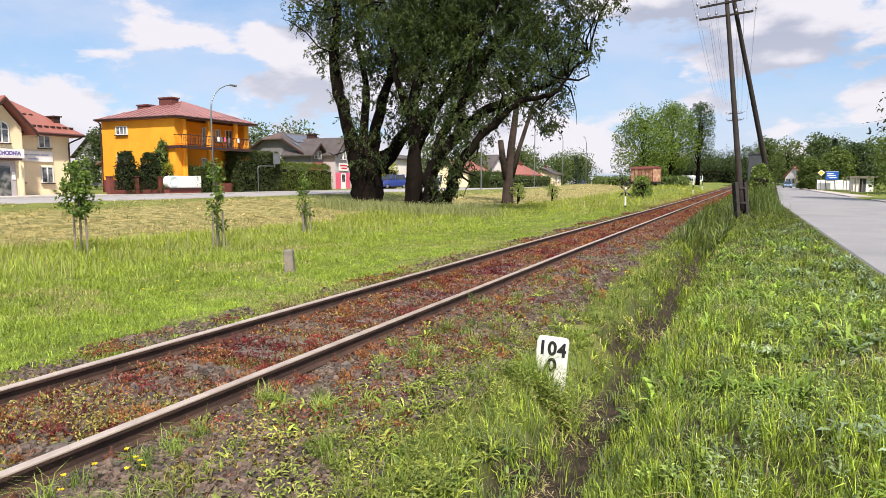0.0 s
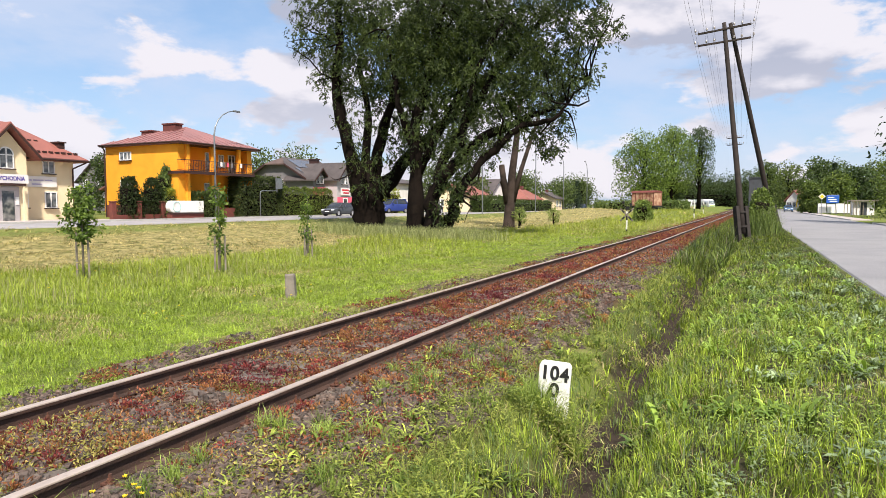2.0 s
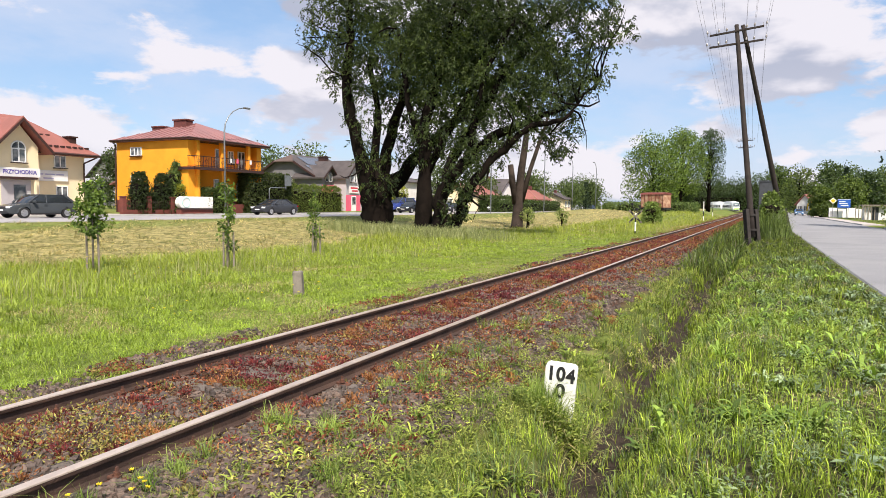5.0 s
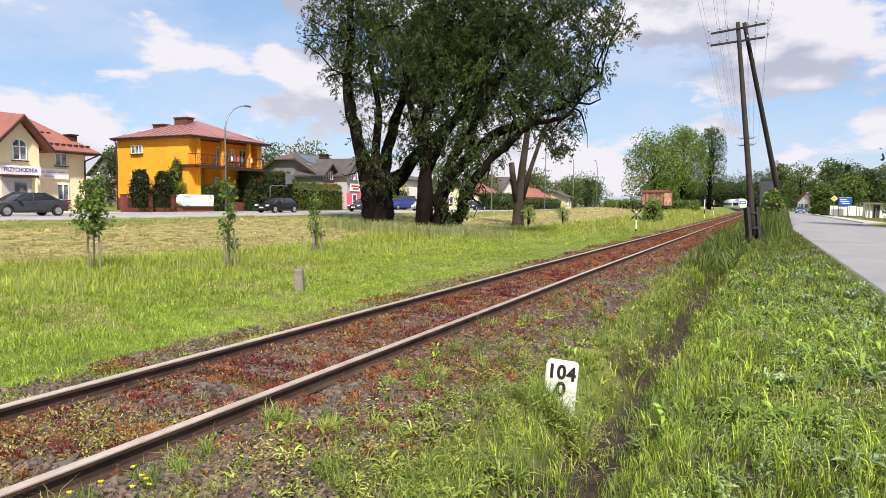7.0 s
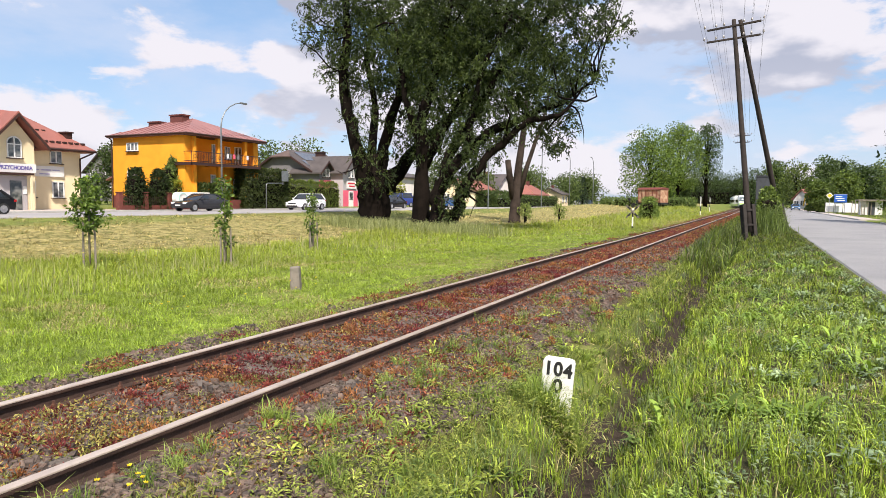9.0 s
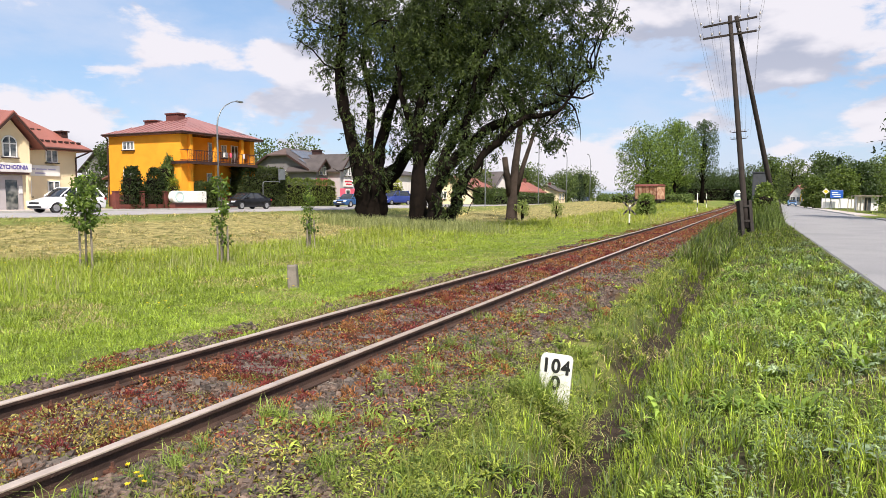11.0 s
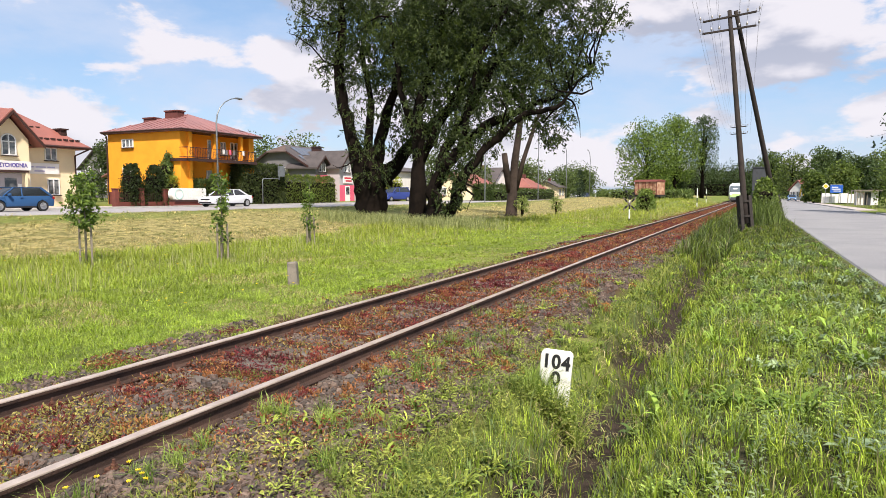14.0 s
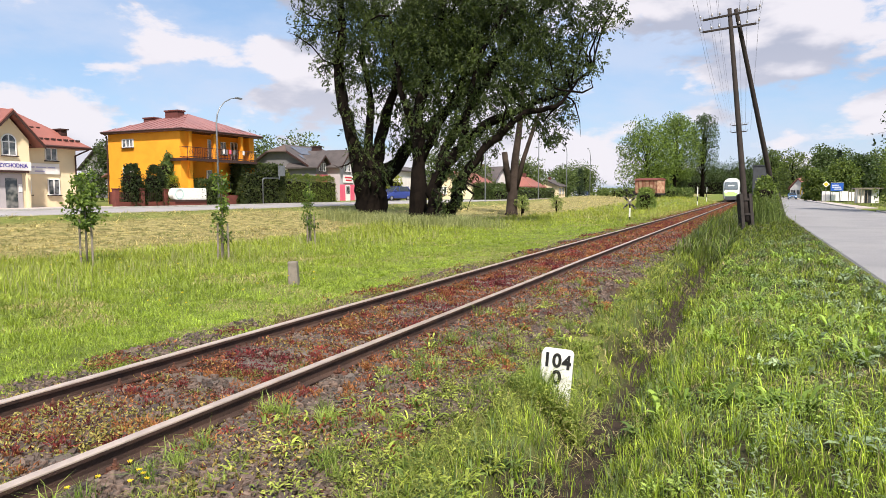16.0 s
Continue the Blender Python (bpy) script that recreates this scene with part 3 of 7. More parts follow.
def make_tree(x, y, height, spread, label, seed, dark=(0.035, 0.065, 0.016), light=(0.10, 0.155, 0.04), leaf=0.42, count=5200, name="tree", low=0.18, lobes=15):
    """A broad-leaved tree: tapered trunk, limbs, and a crown of clumped leaves with gaps."""
    rng = np.random.default_rng(seed)
    base = Vector((x, y, float(land(x, y)) - 0.1))
    tree = thing(name, Matrix.Translation(base), label, "tree")
    bm = bmesh.new()
    r = height * 0.018 + 0.05
    sweep(bm, [(0, 0, -0.2), (0.02 * height * rng.normal() * 0.3, 0, height * 0.25), (0.1 * rng.normal(), 0.1 * rng.normal(), height * 0.55), (0, 0, height * 0.9)], [r * 1.4, r, r * 0.6, r * 0.12], 9)
    pts = []
    for k in range(lobes):
        a = k * 2.4 + rng.random()
        f = (k + 0.5) / lobes
        z = height * (low + (0.95 - low) * f ** 0.85)
        wide = spread * 0.38 * math.sin(math.pi * min(0.97, 0.16 + 0.80 * f)) ** 0.7
        c = (wide * math.cos(a) * rng.uniform(0.6, 1.05), wide * math.sin(a) * rng.uniform(0.6, 1.05), z)
        rr = spread * rng.uniform(0.18, 0.28)
        sweep(bm, [(0, 0, z * 0.6), (c[0] * 0.5, c[1] * 0.5, z * 0.82), c], [r * 0.45, r * 0.25, r * 0.08], 6)
        pts.append(crown_points(rng, c, (rr, rr, rr * 0.8), count // lobes, 0.45))
    part("trunk", bm, M_BARK, tree)
    p = np.concatenate(pts)
    n = len(p)
    tint = shades(rng, n, dark, light, 0.2)
    leaves("crown", p, rng.normal(size=(n, 3)) + np.array([0, 0, -0.4]), leaf * rng.uniform(0.5, 1.3, n), leaf * 0.33 * rng.uniform(0.6, 1.2, n), tint, tree, rng=rng)
    return tree


def make_conifer(x, y, height, spread, label, seed, dark=(0.018, 0.034, 0.018), light=(0.045, 0.075, 0.035), name="spruce_tree", count=4500, leaf=0.4, low=0.06):
    rng = np.random.default_rng(seed)
    base = Vector((x, y, float(land(x, y)) - 0.1))
    tree = thing(name, Matrix.Translation(base), label, "tree")
    bm = bmesh.new()
    sweep(bm, [(0, 0, -0.2), (0, 0, height * 0.5), (0, 0, height * 0.98)], [height * 0.02, height * 0.012, 0.02], 8)
    cs, al = [], []
    tiers = max(10, int(height * 2.2))
    per = max(4, count // (tiers * 9))
    for k in range(tiers):
        f = k / tiers
        z = height * (low + (0.98 - low) * f)
        reach = spread * 0.5 * (1 - f) ** 0.9 + 0.08
        for j in range(9):
            a = 2 * math.pi * (j / 9 + rng.random() * 0.1) + k
            ln = reach * rng.uniform(0.7, 1.1)
            d = np.array([math.cos(a), math.sin(a), 0])
            if k % 2 == 0:
                tube(bm, (0, 0, z), tuple(d * ln * 0.9 + np.array([0, 0, z - 0.22 * ln])), 0.03, 0.008, sides=4)
            t = rng.uniform(0.1, 1, per)
            c = d * (ln * t)[:, None] + np.array([0, 0, z]) - np.array([0, 0, 0.25]) * (ln * t ** 1.5)[:, None] + rng.normal(size=(per, 3)) * 0.1 * min(1.5, ln)
            cs.append(c)
            al.append(np.tile(d, (per, 1)) * 0.6 + rng.normal(size=(per, 3)) * 0.5 + np.array([0, 0, -0.6]))
    part("trunk", bm, M_BARK, tree)
    c, al = np.concatenate(cs), np.concatenate(al)
    n = len(c)
    leaves("crown", c, al, leaf * rng.uniform(0.6, 1.3, n), leaf * 0.2 * rng.uniform(0.7, 1.2, n), shades(rng, n, dark, light, 0.2), tree, rng=rng)
    return tree


def make_hedge(name, x0, x1, y0, y1, height, label, seed, dark, light, count, leaf=0.22, lumps=0.0, round_top=0.0, category="hedge"):
    """A clipped or loose hedge: a solid near-black core, standing in for inner shade, under a skin of leaves."""
    rng = np.random.default_rng(seed)
    z0 = float(land((x0 + x1) / 2, (y0 + y1) / 2)) - 0.05
    ob = thing(name, pose((x0 + x1) / 2, (y0 + y1) / 2, z0), label, category)
    w, d = (x1 - x0) / 2, (y1 - y0) / 2
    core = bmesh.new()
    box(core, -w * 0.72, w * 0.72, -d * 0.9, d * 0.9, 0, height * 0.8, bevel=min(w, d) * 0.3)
    part("core", core, M_BARK, ob, "solid dark block standing in for shaded twigs inside the hedge")
    u = rng.uniform(-1, 1, (count, 3))
    face = rng.integers(0, 5, count)
    p = np.column_stack([u[:, 0] * w, u[:, 1] * d, (u[:, 2] + 1) / 2 * height])
    p[face == 0, 0], p[face == 1, 0], p[face == 2, 1], p[face == 3, 1], p[face == 4, 2] = w, -w, d, -d, height
    if round_top:
        k = np.clip(p[:, 2] / height, 0, 1)
        shrink = np.sqrt(np.clip(1 - (k * round_top) ** 2.2, 0.02, 1))
        p[:, 0] *= shrink
        p[:, 1] *= shrink
    if lumps:
        p[:, 2] *= 1 + lumps * np.abs(np.sin(p[:, 1] * math.pi / 0.55)) - lumps
    p += rng.normal(size=p.shape) * leaf * 0.45
    p[:, 2] = np.abs(p[:, 2])
    leaves("foliage", p, rng.normal(size=p.shape) + np.array([0, 0, 0.5]), leaf * rng.uniform(0.5, 1.2, count), leaf * 0.3 * rng.uniform(0.6, 1.2, count), shades(rng, count, dark, light, 0.2), ob, rng=rng)
    return ob


# ---- grass and weeds ----
def blades(name, x, y, h, w, tint, lean, label, rng, category="grass", material=None, sink=0.02, heading=None):
    """Bent grass blades, one tapering strip each."""
    n = len(x)
    root = np.column_stack([x, y, land(x, y) - sink])
    a = rng.uniform(0, 2 * math.pi, n) if heading is None else heading - math.pi / 2
    side = np.column_stack([np.cos(a), np.sin(a), np.zeros(n)])
    b = a + math.pi / 2 + rng.normal(size=n) * 0.5
    out = np.column_stack([np.cos(b), np.sin(b), np.zeros(n)]) * (lean * h)[:, None]
    v = np.empty((n, 5, 3))
    v[:, 0], v[:, 1] = root - side * w[:, None], root + side * w[:, None]
    mid = root + out * 0.35
    mid[:, 2] += h * 0.6
    v[:, 2], v[:, 3] = mid - side * w[:, None] * 0.75, mid + side * w[:, None] * 0.75
    tip = root + out
    tip[:, 2] += h * np.clip(1.08 - 0.45 * lean, 0.3, 1)
    v[:, 4] = tip
    i = np.arange(n)[:, None] * 5
    ob = mesh_object(name, v.reshape(-1, 3), [i + np.array([[0, 1, 3, 2]]), i + np.array([[2, 3, 4]])], material or M_GRASS, None, np.repeat(tint, 5, axis=0))
    return tagged(ob, label, category, kind="stuff")


def spread_points(rng, n, r0, r1, a0=-18, a1=72):
    """Points over the land, thinning out with distance from the standpoint; angles to the left of +Y."""
    r = np.exp(rng.uniform(math.log(r0), math.log(r1), n))
    a = np.radians(rng.uniform(a0, a1, n))
    return -r * np.sin(a), r * np.cos(a), r


def strip_points(rng, n, x0, x1, y0, y1):
    """Points over a strip along the track, thinning out with distance."""
    y = np.exp(rng.uniform(math.log(y0), math.log(y1), n))
    x = rng.uniform(x0, x1, n)
    return x, y, np.hypot(x, y)


def fan(rng, x, y, r, per, wide):
    """Tufts: each root point becomes per blades that lean away from it; gives places, headings and the tuft of each."""
    tuft = np.repeat(np.arange(len(x)), per)
    heading = rng.uniform(0, 2 * math.pi, len(tuft))
    off = np.abs(rng.normal(size=len(tuft))) * wide * np.maximum(1, r[tuft] / 5) ** 0.6
    return x[tuft] + np.cos(heading) * off, y[tuft] + np.sin(heading) * off, r[tuft], heading, tuft


def bend(y):
    """How far the track drifts from its line at the standpoint."""
    return 0.0075 * (np.clip(y, 15, 115) - 15)


def mown(y):
    """The edge between the long grass and the mown bank."""
    return np.interp(y, [10, 15, 21, 27, 32, 38, 44, 60, 110], [-20.2, -18.8, -17.9, -18.4, -20.5, -21.5, -17.5, -16, -18])


def make_grass():
    rng = np.random.default_rng(5)
    green_d, green_l, pale = (0.045, 0.075, 0.012), (0.225, 0.285, 0.048), (0.42, 0.37, 0.18)

    def tints(n, dry, x, y):
        t = shades(rng, n, green_d, green_l, 0.2)
        # one blade in five coloured lighter, as a sunlit highlight
        lit = rng.random(n) < 0.2
        t[lit] = np.array([0.30, 0.38, 0.075]) * rng.uniform(0.7, 1.15, (lit.sum(), 1))
        patch = np.clip(0.5 + 0.7 * rough_noise(x, y, 0.8, 3), 0, 1)
        t *= (0.7 + 0.6 * patch)[:, None] * (0.8 + 0.5 * rng.random(n) ** 2)[:, None]
        d = rng.random(n) < dry * (0.4 + 1.2 * (1 - patch))
        t[d] = np.array(pale) * rng.uniform(0.6, 1.2, (d.sum(), 1))
        return t

    # right verge and ditch sides
    x, y, r, heading, tid = fan(rng, *strip_points(rng, 17800, -2.15, 2.2, 1.3, 85), 13, 0.032)
    k = x < 2.02 + 0.16 * rough_noise(x, y, 2.0, 7) + 0.10 * rough_noise(x, y, 5.1, 9)
    gap = np.interp(y, [3, 5, 7, 12, 27], [0.20, 0.14, 0.12, 0.10, 0.06]) + 0.09 * rough_noise(x * 0.3, y, 1.3, 2)
    k &= ~((np.abs(x + 1.20 + 0.06 * np.sin(y)) < gap) & (y < 27) & (rng.random(len(x)) < 0.86))
    k &= (x > -1.42) | (y > 20) | (rng.random(len(x)) < np.interp(x, [-2.15, -1.8, -1.5], [0.12, 0.35, 0.7]))
    bare = rough_noise(x, y, 1.35, 41) + 0.5 * rough_noise(x, y, 4.1, 17)
    k &= (bare < 0.62) | (rng.random(len(x)) < 0.25)
    x, y, r, bare, heading, tid = x[k], y[k], r[k], bare[k], heading[k], tid[k]
    n = len(x)
    clump = 0.55 + 0.45 * rough_noise(x, y, 2.2, 1)
    tuft = np.clip(0.5 + 0.6 * rough_noise(x, y, 6.3, 23), 0, 1)
    h = (0.05 + 0.13 * rng.random(n)) * (0.6 + 0.9 * rng.random(17800) ** 1.5)[tid] * (0.6 + 0.5 * clump + 0.35 * tuft) * np.interp(x, [-2.1, -1.6, -0.9, -0.4, 1.4, 2.05], [0.6, 1.1, 1.05, 1.0, 0.9, 0.4])
    h = h * np.where(x < -0.6, np.interp(y, [0, 18, 24, 34], [1, 1.05, 1.5, 1.9]), 1.0)
    wild = (x < -0.55) & (y > 21) & (y < 44)
    h = np.where(wild, h * rng.uniform(1.2, 2.9, n), h)
    near_post = np.hypot((x + 1.6) * 0.8, y - 5.66) < 0.22
    h = np.where(near_post, np.maximum(h, rng.uniform(0.16, 0.34, n)), h)
    w = 0.0034 * (0.45 + 1.2 * rng.random(n) ** 2) * np.maximum(1, r / 5.0) ** 0.8
    tint = shades(rng, 17800, (0.080, 0.130, 0.014), (0.33, 0.42, 0.056), 0.15)[tid] * rng.uniform(0.45, 1.55, (n, 1))
    cool = rng.random(17800)[tid] < np.clip(0.16 + 0.3 * rough_noise(x, y, 1.1, 37), 0, 0.5)
    tint[cool] = shades(rng, int(cool.sum()), (0.075, 0.115, 0.045), (0.19, 0.25, 0.11), 0.15)
    straw = rng.random(n) < np.where(bare > 0.26, 0.6, 0.05)
    tint[straw] = shades(rng, int(straw.sum()), (0.20, 0.17, 0.075), (0.48, 0.42, 0.22), 0.2)
    h = np.where(straw & (bare > 0.26), h * 0.55, h)
    # brightness graded into the tint: tall clumps lighter, low ones and farther verge darker
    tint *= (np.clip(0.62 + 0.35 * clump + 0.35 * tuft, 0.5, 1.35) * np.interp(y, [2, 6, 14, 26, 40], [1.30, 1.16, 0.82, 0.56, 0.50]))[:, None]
    tint[wild] *= np.array([0.85, 0.88, 1.1])
    lean = rng.uniform(0.1, 0.8, n) + 0.4 * (rng.random(n) < 0.12)
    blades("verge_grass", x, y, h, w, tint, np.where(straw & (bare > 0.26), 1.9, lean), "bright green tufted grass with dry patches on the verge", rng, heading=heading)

    # the same verge behind the standpoint
    x, y = rng.uniform(-2.1, 2.0, 20000), rng.uniform(-9, 1.4, 20000)
    k = np.abs(x + 1.18) > 0.25
    x, y = x[k], y[k]
    n = len(x)
    blades("verge_grass_behind", x, y, rng.uniform(0.08, 0.26, n), rng.uniform(0.004, 0.010, n), tints(n, 0.08, x, y) * 1.2, rng.uniform(0.1, 0.8, n), "long green grass on the verge behind the standpoint", rng)

    # left of the track: short clumpy sward, then long meadow grass
    x, y, r, heading, tid = fan(rng, *spread_points(rng, 52000, 6.0, 150, -2, 78), 10, 0.05)
    edge = -5.5 + 0.22 * rough_noise(x, y, 1.3, 9)
    k = (x < edge) & (x > mown(y) - 0.6 + 0.8 * rough_noise(x, y, 0.5, 4)) & (y > -3)
    x, y, r, heading, tid = x[k], y[k], r[k], heading[k], tid[k]
    n = len(x)
    clump = 0.5 + 0.5 * rough_noise(x, y, 1.1, 6)
    tuft = np.clip(0.5 + 0.6 * rough_noise(x, y, 3.7, 26), 0, 1)
    at_trees = np.clip(1.3 - np.minimum(np.hypot(x + 24.6, y - 39), np.hypot(x + 17.8, y - 34.8) * 0.8) / 3.2, 0, 1)
    long = at_trees * 0.9 + np.clip(np.interp(x + 1.2 * rough_noise(x, y, 0.4, 13), [-23, -17.5, -13.5, -9, -6], [0.3, 0.8, 0.5, 0.12, 0.0]) + np.clip((y - 32) / 30, 0, 0.9), 0, 1.1)
    dryness = rough_noise(x, y, 0.75, 14) + 0.45 * rough_noise(x, y, 2.4, 3) + np.interp(x, [-9, -7.2, -6.2], [0, 0.12, 0.45]) + np.interp(x, [-15, -12], [-0.5, 0])
    hay = (dryness > 0.42) & (x > -14) & (rng.random(n) < 0.6)
    near_rail = np.interp(x, [-8, -6.2], [1, 0.9])
    h = (0.045 + 0.11 * rng.random(n) * (0.25 + 0.8 * clump ** 2 + 0.5 * tuft) + long * (0.08 + 0.48 * rng.random(n) ** 1.9) * (0.6 + 0.5 * tuft)) * near_rail
    w = 0.0027 * (0.6 + 1.0 * rng.random(n)) * np.maximum(1, r / 6) ** 0.70
    t = shades(rng, 52000, (0.115, 0.190, 0.018), (0.335, 0.445, 0.052), 0.15)[tid] * rng.uniform(0.6, 1.3, (n, 1))
    t *= (1 + 0.20 * rough_noise(x, y, 0.45, 12) + 0.20 * (tuft - 0.5) + 0.12 * rough_noise(x, y, 1.4, 30))[:, None]
    fade = np.clip((r - 3) / 34, 0.1, 0.5)[:, None]
    t = t * (1 - fade) + np.array([0.240, 0.312, 0.044]) * (1 + 0.24 * rough_noise(x, y, 0.6, 3) + 0.12 * rough_noise(x, y, 1.9, 8))[:, None] * fade
    t[hay] = shades(rng, int(hay.sum()), (0.20, 0.18, 0.075), (0.42, 0.37, 0.18), 0.2)
    h = np.where(hay, h * 0.7, h)
    t[:, 0] *= 1 + 0.16 * np.clip(long, 0, 1)
    blades("meadow_grass", x, y, h, w, t, np.where(hay, 1.8, rng.uniform(0.3, 1.5, n)), "fresh green meadow grass beside the track", rng, heading=heading)

    # tall feathery grass round the willows' feet
    tx, ty = [], []
    for cx, cy, spread in ((-23.6, 37.6, 1.5), (-25.4, 37.8, 1.2), (-21.6, 37.6, 1.5), (-19.2, 34.6, 1.2), (-17.0, 33.6, 1.1), (-15.2, 33.8, 1.3)):
        tx.append(cx + spread * rng.normal(size=2600))
        ty.append(cy + 0.6 * spread * rng.normal(size=2600))
    x, y = np.concatenate(tx), np.concatenate(ty)
    n = len(x)
    blades("tree_foot_grass", x, y, rng.uniform(0.25, 0.95, n), rng.uniform(0.005, 0.012, n), shades(rng, n, (0.13, 0.16, 0.05), (0.40, 0.42, 0.20), 0.15), rng.uniform(0.05, 0.6, n), "tall pale feathery grass round the willow trunks", rng)

    # tall stalks round the poles' feet
    x, y = 0.6 + 0.42 * rng.normal(size=4200), 39.2 + 0.9 * rng.normal(size=4200)
    n = len(x)
    blades("pole_foot_grass", x, y, rng.uniform(0.3, 1.9, n) * np.clip(1.25 - 0.8 * np.abs(x - 0.6), 0.3, 1), rng.uniform(0.006, 0.014, n), shades(rng, n, (0.05, 0.08, 0.02), (0.20, 0.27, 0.07), 0.2), rng.uniform(0.1, 0.7, n), "tall green stalks growing between the leaning poles", rng)

    # pale seed heads over the long grass
    x, y, r = spread_points(rng, 16000, 10, 150, 0, 70)
    k = (((x < -11.5) & (x > mown(y)) & (y < 40)) | ((x < -5.6) & (x > mown(y)) & (y > 45))) & (rough_noise(x, y, 0.6, 8) > -0.2)
    x, y, r = x[k], y[k], r[k]
    n = len(x)
    blades("seed_heads", x, y, rng.uniform(0.3, 0.6, n) * np.where(y > 40, 1.3, 1), 0.0018 * np.maximum(1, r / 6) ** 0.85 * rng.uniform(0.7, 1.5, n), shades(rng, n, (0.20, 0.22, 0.085), (0.40, 0.38, 0.20)), rng.uniform(0.05, 0.3, n), "pale flowering grass stalks over the meadow", rng)

    # the mown bank
    x, y, r, heading, tid = fan(rng, *spread_points(rng, 26000, 20, 150, 10, 72), 11, 0.09)
    k = (x < mown(y) + 0.6 * rough_noise(x, y, 0.5, 4)) & (x > -34.7)
    x, y, r, heading, tid = x[k], y[k], r[k], heading[k], tid[k]
    n = len(x)
    swath = rough_noise(x * 0.9 + 0.5 * y, y * 0.55, 1.7, 5) + 0.6 * rough_noise(x + 0.6 * y, y * 0.5, 4.2, 15)
    # tint darkened in the troughs between swaths, painting in their shade
    t = shades(rng, 26000, (0.11, 0.095, 0.030), (0.52, 0.43, 0.20), 0.2)[tid] * (np.clip(1.0 + 0.2 * rough_noise(x, y, 0.7, 2) + 0.45 * swath, 0.3, 1.3) * rng.uniform(0.75, 1.25, n))[:, None]
    fresh = rng.random(26000)[tid] < np.clip(0.10 + 0.3 * rough_noise(x, y, 0.35, 21) + np.interp(y, [20, 34, 44], [0, 0.30, 0.15]), 0, 0.7)
    t[fresh] = shades(rng, int(fresh.sum()), (0.09, 0.11, 0.025), (0.25, 0.27, 0.07), 0.2)
    high = (0.05 + 0.20 * rng.random(26000) ** 2)[tid] * (0.6 + 0.9 * np.clip(swath + 0.3, 0, 1)) * rng.uniform(0.5, 1.1, n)
    comb = np.where(rng.random(n) < 0.6, 0.9 + 0.5 * rng.normal(size=n), heading)
    blades("bank_grass", x, y, high, 0.0062 * np.maximum(1, r / 20) ** 0.8 * rng.uniform(0.7, 1.4, n), t, rng.uniform(0.8, 2.2, n), "yellowish mown grass lying in swaths on the road bank", rng, heading=comb)

    # land beyond the roads
    x, y, r = spread_points(rng, 24000, 14, 220, -40, 30)
    k = x > 11.0
    x, y, r = x[k], y[k], r[k]
    n = len(x)
    blades("roadside_grass", x, y, rng.uniform(0.08, 0.35, n), 0.004 * np.maximum(1, r / 9) ** 0.9, tints(n, 0.15, x, y), rng.uniform(0.1, 0.8, n), "grass beyond the side road", rng)


